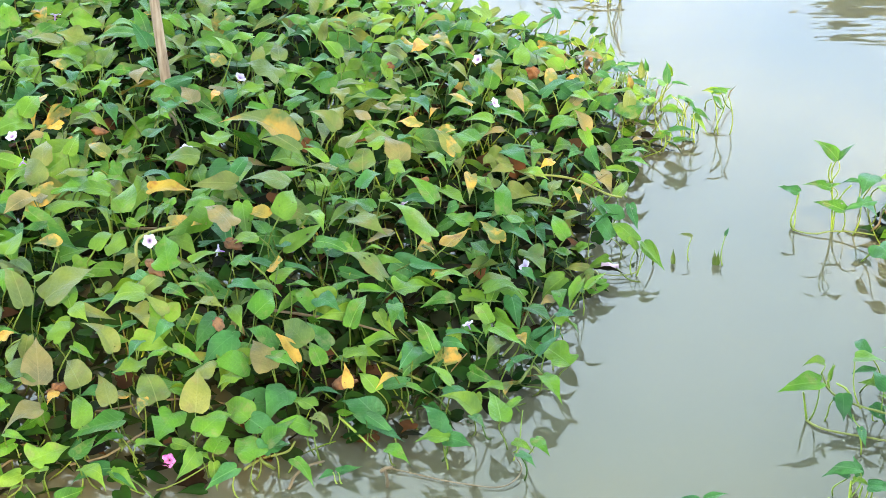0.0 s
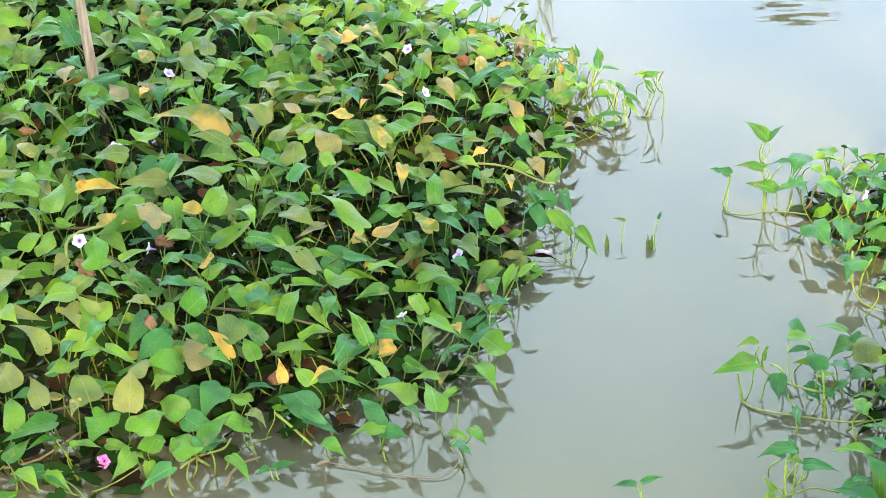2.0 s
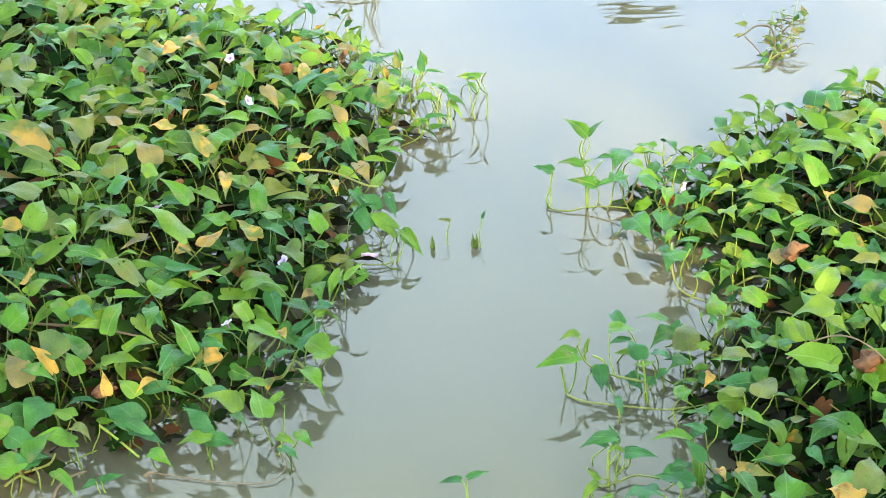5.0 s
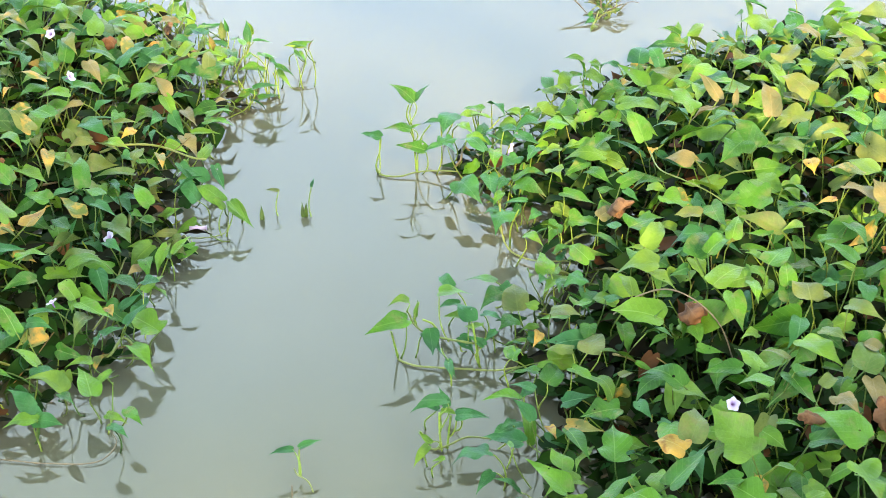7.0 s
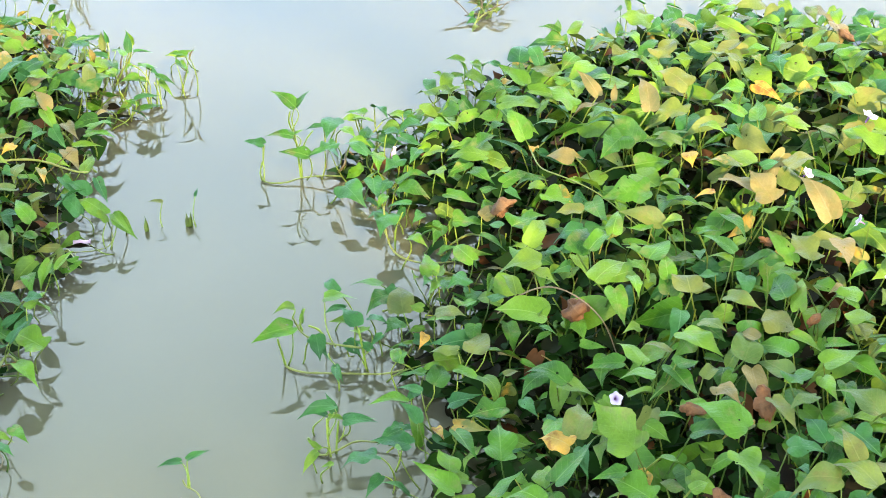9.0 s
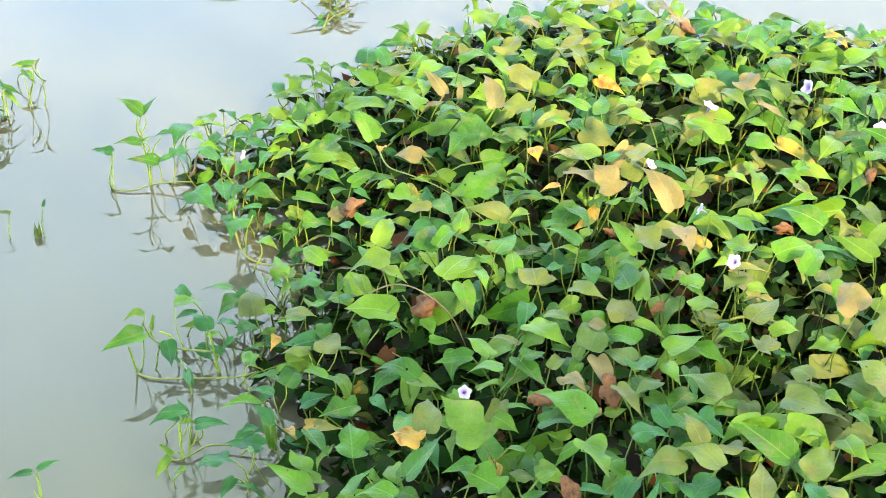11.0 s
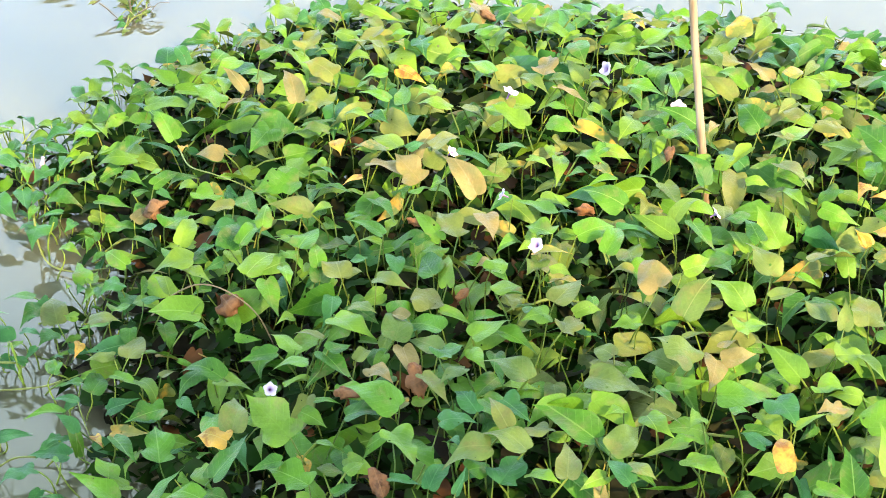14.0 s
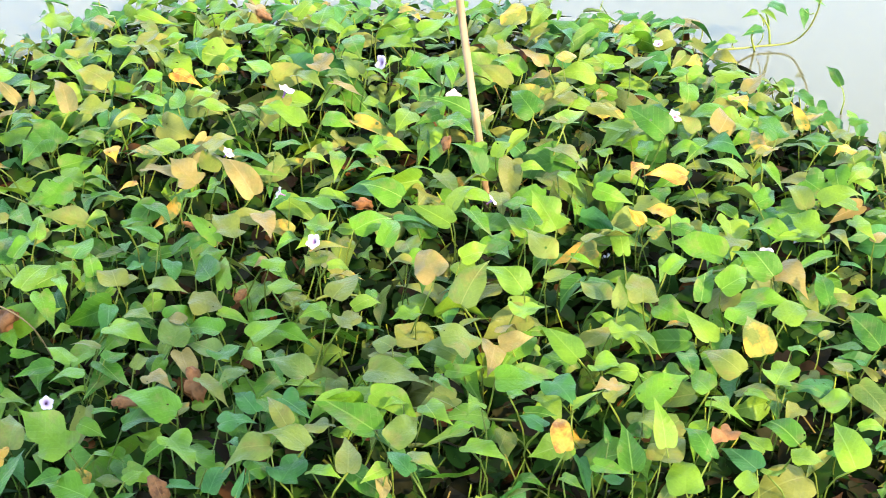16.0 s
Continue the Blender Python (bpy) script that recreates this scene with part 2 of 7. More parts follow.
    me.materials.append(mat)
    if smooth:
        me.polygons.foreach_set("use_smooth", [True] * len(me.polygons))
    me.update()
    return me


def spline(points, steps):
    """Points along a smooth line through the given ones."""
    p = [Vector(q) for q in points]
    p = [p[0] * 2 - p[1], *p, p[-1] * 2 - p[-2]]
    out = []
    for k in range(1, len(p) - 2):
        for s in range(steps):
            u = s / steps
            out.append(0.5 * (2 * p[k] + (p[k + 1] - p[k - 1]) * u + (2 * p[k - 1] - 5 * p[k] + 4 * p[k + 1] - p[k + 2]) * u * u + (3 * p[k] - p[k - 1] - 3 * p[k + 1] + p[k + 2]) * u**3))
    out.append(p[-2].copy())
    return out


def tube_data(points, radius, sides=6, taper=1.0, knots=0.0):
    """A closed tube along the points; knots swells it at every fourth ring."""
    verts, faces = [], []
    n = len(points)
    for k, q in enumerate(points):
        way = (points[min(k + 1, n - 1)] - points[max(k - 1, 0)]).normalized()
        side = way.cross(Vector((0, 0, 1)) if abs(way.z) < 0.9 else Vector((1, 0, 0))).normalized()
        up = side.cross(way)
        r = radius * (1 + (taper - 1) * k / max(n - 1, 1)) * (1 + (knots if k % 4 == 2 else 0.0))
        for s in range(sides):
            a = 2 * math.pi * s / sides
            verts.append(tuple(q + r * (math.cos(a) * side + math.sin(a) * up)))
    for k in range(n - 1):
        for s in range(sides):
            faces.append((k * sides + s, k * sides + (s + 1) % sides, (k + 1) * sides + (s + 1) % sides, (k + 1) * sides + s))
    faces.append(tuple(range(sides - 1, -1, -1)))
    faces.append(tuple((n - 1) * sides + s for s in range(sides)))
    return verts, faces


def leaf_data(width, lobe, fold, droop, wave, seed, bites=0, steps=2, ragged=False, columns=(0.35, 0.7, 1.0)):
    """An ovate or arrow shaped blade, 1 long from its stalk to its tip, with two round lobes behind the stalk."""
    rng = random.Random(seed)
    full = rng.uniform(-0.02, 0.07)
    edge = [(0.0, 0.0), (0.07, -0.06 * lobe), (0.18, -0.11 * lobe), (0.30, -0.085 * lobe), (0.395, 0.035), (0.44, 0.17), (0.42 + 0.4 * full, 0.32), (0.335 + full, 0.49), (0.205 + 0.8 * full, 0.67), (0.075 + 0.2 * full, 0.86), (0.0, 1.05)]
    n = len(spline([(x, y, 0) for x, y in edge], steps))
    verts, faces = [], []
    phase, twist, cup, sway = rng.uniform(0, 6), rng.gauss(0, 0.4), rng.gauss(-0.1, 0.3), rng.gauss(0, 0.12)
    roll = rng.uniform(0.6, 1.7)

    def lift(x, y):
        side = 1.0 if x >= 0 else 0.8
        rise = fold * side * (math.sqrt(x * x + 0.0012) - 0.035)
        bend = 1.3 * droop * (max(y, 0) - max(y, 0) ** 2) - 0.8 * droop * min(y, 0) ** 2
        return rise + bend + twist * x * y + cup * (x * x + 0.3 * y * (y - 1)) + wave * math.sin(9 * y + phase + (1.7 if x > 0 else 0)) * abs(x) * 1.4 - roll * abs(fold) * x * x

    mids = [0.97 * (k / (n - 1)) ** 1.25 for k in range(n)]
    for k in range(n):
        verts.append((sway * mids[k] ** 2, mids[k], lift(0, mids[k])))
    halves, m = [], len(columns)
    for sgn in (1, -1):
        first = len(verts)
        halves.append(first)
        wide, swing = width * rng.uniform(0.76, 0.98), rng.uniform(0, 6)
        line = spline([(x * wide * (1 + 0.05 * math.sin(9 * y + swing)), y + rng.uniform(-0.015, 0.015) * (0 < y < 0.9), 0) for x, y in edge], steps)
        torn = rng.randrange(5, n - 4) if ragged else -9
        for k in range(n):
            jag = 1 + rng.uniform(-0.012, 0.012) - (0.34 if k == torn else 0.0) - (0.2 if abs(k - torn) == 1 else 0.0)
            ex, ey = line[k].x * sgn * jag, line[k].y
            for u in columns:
                x, y = ex * u, mids[k] + (ey - mids[k]) * u
                verts.append((x + sway * y * abs(y), y, lift(x, y)))
    for h, first in enumerate(halves):
        for k in range(n - 1):
            a, c = first + m * k, first + m * (k + 1)
            strip = [(k, a, c, k + 1)] + [(a + j, a + j + 1, c + j + 1, c + j) for j in range(m - 1)]
            for q in strip:
                faces.append(q if h == 0 else q[::-1])
    for _ in range(bites):
        faces.pop(rng.randrange(len(faces)))
    return verts, [f[::-1] for f in faces]


def crumple_data(seed):
    """A dead leaf dried into a creased, half-closed cup."""
    verts, faces, n, rings = [], [], 22, 9
    off = Vector((seed * 3.1, seed * 1.7, 0))
    for k in range(rings):
        lat = math.pi * (0.03 + 0.68 * k / (rings - 1))
        for s in range(n):
            a = 2 * math.pi * s / n
            d = Vector((math.sin(lat) * math.cos(a), math.sin(lat) * math.sin(a), math.cos(lat)))
            r = 0.32 * (1 + 0.8 * noise.noise(d * 1.3 + off) + 0.45 * abs(noise.noise(d * 2.2 - off)) + 0.35 * (abs(noise.noise(d * 5 + off)) - 0.2) * (k + 2) / rings)
            q = d * r
            verts.append((q.x * 0.85, q.y * 1.3 + 0.4, q.z * 0.7))
    for k in range(rings - 1):
        for s in range(n):
            faces.append((k * n + s, k * n + (s + 1) % n, (k + 1) * n + (s + 1) % n, (k + 1) * n + s))
    faces.append(tuple(range(n - 1, -1, -1)))
    return verts, faces


SHAPES = []
for k, (w, lo, fo, dr, wa, bi) in enumerate(
    [
        (0.72, 1.0, 0.35, 0.12, 0.05, 0), (0.60, 1.1, 0.45, 0.20, 0.05, 0), (0.80, 0.9, 0.25, 0.10, 0.07, 0), (0.92, 0.8, 0.30, 0.18, 0.06, 0),
        (0.50, 1.2, 0.50, 0.10, 0.04, 0), (0.68, 1.1, 0.15, 0.25, 0.10, 0), (1.00, 0.9, 0.40, 0.15, 0.08, 0), (0.64, 0.9, 0.60, 0.15, 0.05, 0),
        (0.76, 1.2, 0.30, 0.05, 0.12, 0), (0.86, 1.0, 0.35, 0.30, 0.10, 0), (0.72, 1.0, 0.45, 0.20, 0.12, 0), (0.55, 1.0, 0.75, 0.10, 0.05, 0),
        (0.78, 1.0, 0.30, 0.40, 0.08, 0), (0.66, 0.9, 0.80, 0.30, 0.10, 0), (0.95, 0.9, 0.15, 0.35, 0.14, 0), (0.58, 1.1, 0.40, -0.15, 0.08, 0),
        (0.84, 0.8, 0.60, 0.45, 0.10, 0), (0.74, 1.0, -0.25, 0.30, 0.12, 0), (0.90, 1.0, 0.50, 0.10, 0.16, 0), (0.70, 0.9, 0.30, 0.55, 0.08, 0),
    ]
):
    SHAPES.append(leaf_data((0.84 + 0.1 * math.sin(5 * k)) * w + 0.04, lo * (0.35, 0.55, 0.8)[k % 3], 1.15 * fo + 0.08, 1.1 * dr + 0.06, 1.3 * wa, 100 + k, bi, 2, k % 5 == 3 or k == 10))
LEAF_MESHES = [mesh_of("leaf", v, f, LEAF) for v, f in SHAPES]
CURLED = [mesh_of("leaf", *crumple_data(130 + k), LEAF_BROWN) for k in range(6)]

STALK_MESHES, BENT_STALKS = [], []
for k in range(14):
    rng = random.Random(40 + k)
    bow, way, low = rng.uniform(0.06, 0.2), rng.uniform(0, 6.28), rng.uniform(0.7, 1.7)
    if k >= 5:
        bow = rng.uniform(0.15, 0.55)
    pts = [Vector((bow * math.sin(math.pi * u**low) * math.cos(way + u), bow * math.sin(math.pi * u**low) * math.sin(way + u), u)) for u in (0, 0.16, 0.33, 0.5, 0.66, 0.82, 1.0)]
    v, f = tube_data(pts, 0.021, 5, 0.6)
    (STALK_MESHES if k < 5 else BENT_STALKS).append(mesh_of("leaf_stalk", v, f, STALK))


def stalk_mesh(root, head, pick):
    """Long stalks are bent, short ones nearly straight."""
    if (Vector(head) - Vector(root)).length > 0.15:
        return BENT_STALKS[pick % 9]
    return STALK_MESHES[pick % 5]


def part(name, me, parent, m, mat=None, label=""):
    ob = new(name, me)
    ob.parent = parent
    ob.matrix_basis = Matrix.Translation(-parent.location) @ m
    if mat is not None:
        ob.material_slots[0].link = "OBJECT"
        ob.material_slots[0].material = mat
    if label:
        tagged(ob, label)
    return ob


def blade_pose(foot, tip, roll, face=(0, 0, 1)):
    """The pose of a blade from where its stalk meets it to its tip, with its upper side to face; roll turns it about that line."""
    foot, tip = Vector(foot), Vector(tip)
    y = (tip - foot).normalized()
    x = y.cross(Vector(face))
    x = x.normalized() if x.length > 0.05 else Vector((1, 0, 0))
    z = x.cross(y)
    turn = Matrix((x, y, z)).transposed().to_4x4() @ Matrix.Rotation(radians(roll), 4, "Y")
    size = (tip - foot).length
    return Matrix.Translation(foot) @ turn @ Matrix.Scale(size, 4)


def stalk_pose(foot, head, thick=1.0):
    foot, head = Vector(foot), Vector(head)
    z = head - foot
    turn = z.to_track_quat("Z", "Y").to_matrix().to_4x4()
    girth = 0.1 * thick
    return Matrix.Translation(foot) @ turn @ Matrix.Diagonal((girth, girth, z.length, 1))


def plant(at, label, category="plant", group="", name="water_spinach"):
    ob = new(name)
    ob.empty_display_size = 0.05
    ob.location = Vector(at)
    return tagged(ob, label, category, group)


def add_leaf(owner, foot, tip, roll=0.0, shape=0, mat=None, root=None, thick=1.0, label="", stalk=True, face=(0, 0, 1), stalk_mat=None):
    part("leaf", LEAF_MESHES[shape % 20], owner, blade_pose(foot, tip, roll, face), mat, label)
    if stalk:
        root = Vector(root) if root is not None else Vector((foot[0], foot[1] + 0.01, 0.0))
        part("leaf_stalk", stalk_mesh(root, foot, shape + int(root.x * 977)), owner, stalk_pose(root, foot, thick), stalk_mat)


def add_tube(owner, name, points, radius, mat, taper=0.8, steps=5, label=""):
    v, f = tube_data([p - owner.location for p in spline(points, steps)], radius, 7, taper, 0.25)
    ob = new(name, mesh_of(name, v, f, mat))
    ob.parent = owner
    if label:
        tagged(ob, label)
    return ob


# ---- water and the far shore ----
bm = bmesh.new()
bmesh.ops.create_grid(bm, x_segments=8, y_segments=8, size=1500.0)
me = bpy.data.meshes.new("water")
bm.to_mesh(me)
bm.free()
me.materials.append(WATER)
tagged(new("water", me), "still muddy grey-brown pond water reflecting a hazy sky", "water", kind="structure")

# ---- trees on the banks; the near three are added shade casters ----
def bark():
    m, nt, b = material("bark", 0.85, 0.2)
    n = noise_tex(nt, nt.nodes.new("ShaderNodeTexCoord").outputs["Object"], 6.0, 5.0, 0.6)
    nt.links.new(ramp(nt, n, [(0.3, (0.06, 0.045, 0.03)), (0.7, (0.17, 0.13, 0.09))]), b.inputs["Base Color"])
    return m


def soil():
    m, nt, b = material("bank_soil", 0.95, 0.1)
    n = noise_tex(nt, nt.nodes.new("ShaderNodeTexCoord").outputs["Object"], 1.3, 6.0, 0.6)
    nt.links.new(ramp(nt, n, [(0.35, (0.13, 0.09, 0.05)), (0.55, (0.22, 0.17, 0.10)), (0.7, (0.08, 0.12, 0.035))]), b.inputs["Base Color"])
    return m


BARK, SOIL = bark(), soil()
CROWN = leaf_material("tree_leaf", [(0.0, (0.10, 0.13, 0.03)), (0.6, (0.20, 0.19, 0.05)), (1.0, (0.36, 0.29, 0.09))], (0.10, 0.09, 0.03), 0.4, 0.55, (0.2, 0.2, 0.1), island=True, glow=0.15)


def bank(name, centre, size, label):
    """A low earth bank: a rounded, uneven sheet that dips under the water at its rim."""
    verts, faces, n, m = [], [], 40, 12
    for k in range(m + 1):
        for s in range(n):
            a, r = 2 * math.pi * s / n, k / m
            x, y = size[0] * r * math.cos(a), size[1] * r * math.sin(a)
            h = size[2] * (1 - r**6) + 0.12 * noise.noise(Vector((x, y, 3))) - 0.15
            verts.append((x, y, h if k < m else -0.4))
    for k in range(m):
        for s in range(n):
            faces.append((k * n + s, (k + 1) * n + s, (k + 1) * n + (s + 1) % n, k * n + (s + 1) % n))
    ob = new(name, mesh_of(name, verts, faces, SOIL))
    ob.location = centre
    return tagged(ob, label, "ground", kind="structure")


def tree(at, trunk_height, crown_at, crown_size, count, leaf_size, seed, label, girth=0.22):
    rng = random.Random(seed)
    ob = new("tree")
    ob.location = at
    tagged(ob, label, "tree")
    base = Vector(at)
    top = Vector((crown_at[0], crown_at[1], trunk_height))
    add_tube(ob, "trunk", [base + Vector((0, 0, -0.3)), base.lerp(top, 0.4) + Vector((0.15, 0, 0)), base.lerp(top, 0.8), top], girth, BARK, 0.5, 4)
    clumps = []
    for k in range(26):
        d = Vector((rng.gauss(0, 1), rng.gauss(0, 1), rng.gauss(0, 1))).normalized() * rng.uniform(0.35, 0.82)
        c = Vector(crown_at) + Vector((d.x * crown_size[0], d.y * crown_size[1], d.z * crown_size[2]))
        clumps.append(c)
        if k % 3 == 0:
            add_tube(ob, "limb", [base.lerp(top, 0.75), base.lerp(top, 0.9).lerp(c, 0.5) + Vector((0, 0, 0.2)), c], 0.36 * girth, BARK, 0.3, 4)
    verts, faces = [], []
    blade = np.array([(0, 0, 0), (0.32, 0.35, 0.06), (0.28, 0.75, 0.04), (0, 1.15, -0.1), (-0.28, 0.75, 0.04), (-0.32, 0.35, 0.06)])
    for k in range(count):
        c = rng.choice(clumps)
        spread = 0.26 * sum(crown_size) / 3
        f = c + Vector((rng.gauss(0, spread), rng.gauss(0, spread), rng.gauss(0, spread * 0.8)))
        way = Vector((rng.gauss(0, 1), rng.gauss(0, 1), rng.gauss(-0.4, 0.6))).normalized()
        mm = np.array(blade_pose(f, f + way * leaf_size * rng.uniform(0.7, 1.3), rng.uniform(-60, 60)))
        w = blade @ mm[:3, :3].T + mm[:3, 3] - np.array(at)
        n = len(verts)
        verts.extend(map(tuple, w))
        faces.extend([(n, n + 1, n + 2, n + 3), (n, n + 3, n + 4, n + 5)])
    crown = new("crown", mesh_of("crown", verts, faces, CROWN))
    crown.parent = ob
    return ob


bank("bank_near", (0.0, -9.4, 0.2), (26.0, 10.2, 0.6), "low earth bank with patchy grass behind the pond")
bank("bank_far", (6.0, 52.0, 0.3), (60.0, 16.0, 0.8), "far earth bank of the pond with patchy grass")
# the next three trees stay out of view, added only to cast shade
tree((3.0, -7.2, 0.7), 6.2, (2.1, -6.3, 7.2), (1.5, 1.35, 1.25), 250, 0.28, 5, "unseen tall broad-leaved tree added on the near bank to shade the water")
tree((4.4, -7.8, 0.7), 5.4, (3.52, -7.15, 6.7), (0.5, 0.7, 0.45), 100, 0.28, 9, "unseen thin-crowned tree added beside the tall one for more shade", 0.05)
tree((4.5, -6.3, 0.7), 5.6, (3.75, -5.05, 6.8), (0.35, 0.4, 0.35), 46, 0.28, 13, "unseen slim leaning tree added near the edge of the bank for shade", 0.045)
tree((7.7, 38.9, 0.8), 10.0, (8.0, 38.9, 11.9), (0.8, 0.8, 2.6), 3600, 0.40, 6, "slender pale-green tree on the far bank")

# ---- the two floating mats ----
MAT_WEST = [(-1.451, 2.884), (-0.695, 2.965), (-0.446, 3.005), (-0.309, 3.084), (-0.104, 3.182), (0.094, 3.182), (0.199, 3.280), (0.252, 3.455), (0.305, 3.651), (0.418, 3.787), (0.392, 3.992), (0.453, 4.216), (0.510, 4.351), (0.565, 4.450), (0.575, 4.602), (0.540, 4.760), (0.480, 4.937), (0.415, 5.096), (0.273, 5.237), (0.051, 5.399), (-0.255, 5.663), (-0.544, 5.948), (-1.258, 6.169), (-1.815, 6.037), (-1.948, 5.389), (-1.769, 4.684), (-1.951, 3.985), (-1.721, 3.283)]
MAT_EAST = [(0.899, 2.502), (1.033, 2.841), (1.059, 2.986), (1.055, 3.131), (1.050, 3.277), (1.139, 3.390), (1.212, 3.526), (1.228, 3.662), (1.166, 3.818), (1.093, 3.955), (1.057, 4.092), (1.253, 4.148), (1.404, 4.264), (1.554, 4.400), (1.744, 4.495), (2.048, 4.580), (2.334, 4.607), (2.894, 4.198), (3.493, 3.663), (3.408, 3.297), (3.476, 3.105), (3.509, 2.865), (3.566, 2.341), (3.212, 1.673), (2.383, 1.471), (1.553, 1.635), (1.060, 2.018)]


def inside(poly, x, y):
    hit = False
    for (ax, ay), (bx, by) in zip(poly, poly[1:] + poly[:1]):
        if (ay > y) != (by > y) and x < (bx - ax) * (y - ay) / (by - ay) + ax:
            hit = not hit
    return hit


def edge_gap(poly, x, y):
    best = 9.0
    for (ax, ay), (bx, by) in zip(poly, poly[1:] + poly[:1]):
        dx, dy = bx - ax, by - ay
        u = max(0.0, min(1.0, ((x - ax) * dx + (y - ay) * dy) / (dx * dx + dy * dy)))
        best = min(best, math.hypot(x - ax - u * dx, y - ay - u * dy))
    return best


TAKEN = []  # places of the leaves that are set one by one


def clear(x, y, r):
    return all((x - a) ** 2 + (y - c) ** 2 > (r + s) ** 2 for a, c, s in TAKEN)


def corolla_data(seed):
    """A funnel flower with five soft lobes, about 1 across its half width."""
    rng = random.Random(seed)
    verts, faces, n = [], [], 20
    rings = [(0.10, -1.15), (0.11, -0.7), (0.17, -0.35), (0.34, -0.1), (0.62, 0.05), (0.85, 0.1), (1.0, 0.06)]
    for r, z in rings:
        for s in range(n):
            a = 2 * math.pi * s / n
            lobe = 1 + 0.13 * math.cos(5 * a) * r
            verts.append((r * lobe * math.cos(a), r * lobe * math.sin(a), z + 0.12 * r * r * math.sin(5 * a + 1) + rng.uniform(-0.05, 0.05) * r))
    for k in range(len(rings) - 1):
        for s in range(n):
            faces.append((k * n + s, k * n + (s + 1) % n, (k + 1) * n + (s + 1) % n, (k + 1) * n + s))
    return verts, faces


FLOWER_MESHES = [mesh_of("flower", *corolla_data(60 + k), PETAL) for k in range(3)]
BUD_MESH = mesh_of("flower", *tube_data([Vector((0.05 * math.sin(2 * u), 0, u)) for u in (0, 0.2, 0.4, 0.6, 0.8, 0.93, 1.0)], 0.16, 8, 0.7, 0.5), PETAL)
TONE_LABELS = ["", "", "withered tan leaf", "yellow leaf with brown spots", "leaf turning yellow", "", "bright lime-green young leaf", "dead brown leaf", ""]
TONES = [None, LEAF_OLIVE, LEAF_TAN, LEAF_YELLOW, LEAF_TURNING, LEAF_BLUE, LEAF_LIME, LEAF_BROWN, LEAF_OLIVE]

# single leaves that stand out: stalk end, tip, shape, tone
WEST_LEAVES_01 = [
    (-0.714, 2.996, 0.082, -0.773, 2.974, 0.072, 0, 0),
    (-0.764, 2.998, 0.091, -0.694, 3.068, 0.081, 18, 0),
    (-0.66, 3.001, 0.082, -0.591, 2.954, 0.067, 12, 6),
    (-0.678, 3.012, 0.088, -0.639, 3.087, 0.095, 15, 0),
    (-0.344, 3.014, 0.072, -0.408, 2.963, 0.059, 2, 5),
    (-0.314, 3.044, 0.064, -0.36, 3.13, 0.056, 14, 0),
    (-0.405, 3.05, 0.073, -0.386, 3.131, 0.06, 3, 0),
    (-0.56, 3.052, 0.1, -0.493, 3.047, 0.09, 10, 6),
    (-0.432, 3.053, 0.085, -0.464, 2.975, 0.07, 8, 6),
    (0.201, 3.06, 0.072, 0.234, 3.014, 0.067, 5, 5),
    (-0.576, 3.063, 0.106, -0.639, 3.048, 0.096, 7, 0),
    (-0.822, 3.067, 0.117, -0.769, 3.043, 0.107, 7, 0),
]
WEST_LEAVES_02 = [
    (-0.317, 3.067, 0.068, -0.257, 3.109, 0.058, 18, 5),
    (-0.434, 3.076, 0.103, -0.374, 3.154, 0.095, 14, 0),
    (-0.303, 3.081, 0.071, -0.244, 3.147, 0.093, 8, 0),
    (-0.064, 3.086, 0.067, -0.006, 3.052, 0.057, 12, 0),
    (-0.674, 3.087, 0.102, -0.685, 3.184, 0.125, 16, 0),
    (-0.577, 3.101, 0.126, -0.687, 3.068, 0.109, 2, 0),
    (0.071, 3.106, 0.073, -0.003, 3.118, 0.06, 10, 6),
    (0.235, 3.117, 0.069, 0.263, 3.062, 0.059, 17, 0),
    (0.048, 3.118, 0.065, 0.111, 3.096, 0.06, 3, 5),
    (0.065, 3.119, 0.064, 0.015, 3.184, 0.101, 5, 5),
    (-0.614, 3.124, 0.138, -0.647, 3.216, 0.158, 2, 1),
    (-0.446, 3.126, 0.111, -0.449, 3.217, 0.164, 3, 1),
]
WEST_LEAVES_03 = [
    (-0.749, 3.134, 0.131, -0.834, 3.093, 0.116, 9, 2),
    (-0.522, 3.145, 0.13, -0.564, 3.235, 0.145, 14, 1),
    (-0.336, 3.146, 0.088, -0.401, 3.22, 0.078, 6, 0),
    (-0.49, 3.149, 0.113, -0.515, 3.053, 0.098, 18, 0),
    (-0.551, 3.157, 0.143, -0.559, 3.099, 0.135, 10, 4),
    (0.171, 3.157, 0.071, 0.153, 3.258, 0.079, 2, 0),
    (-0.097, 3.159, 0.071, -0.029, 3.108, 0.058, 2, 5),
    (-0.678, 3.164, 0.152, -0.727, 3.253, 0.162, 6, 1),
    (-0.217, 3.166, 0.087, -0.169, 3.13, 0.077, 19, 1),
    (-0.612, 3.168, 0.128, -0.591, 3.225, 0.096, 3, 4),
    (-0.074, 3.168, 0.071, -0.14, 3.241, 0.093, 9, 5),
    (-0.733, 3.174, 0.145, -0.742, 3.12, 0.148, 17, 3),
]
WEST_LEAVES_04 = [
    (-0.771, 3.184, 0.139, -0.791, 3.275, 0.204, 3, 2),
    (0.127, 3.188, 0.07, 0.042, 3.242, 0.083, 16, 6),
    (-0.211, 3.195, 0.087, -0.275, 3.244, 0.075, 8, 6),
    (-0.775, 3.202, 0.141, -0.84, 3.227, 0.131, 0, 6),
    (-0.448, 3.206, 0.151, -0.414, 3.283, 0.141, 17, 1),
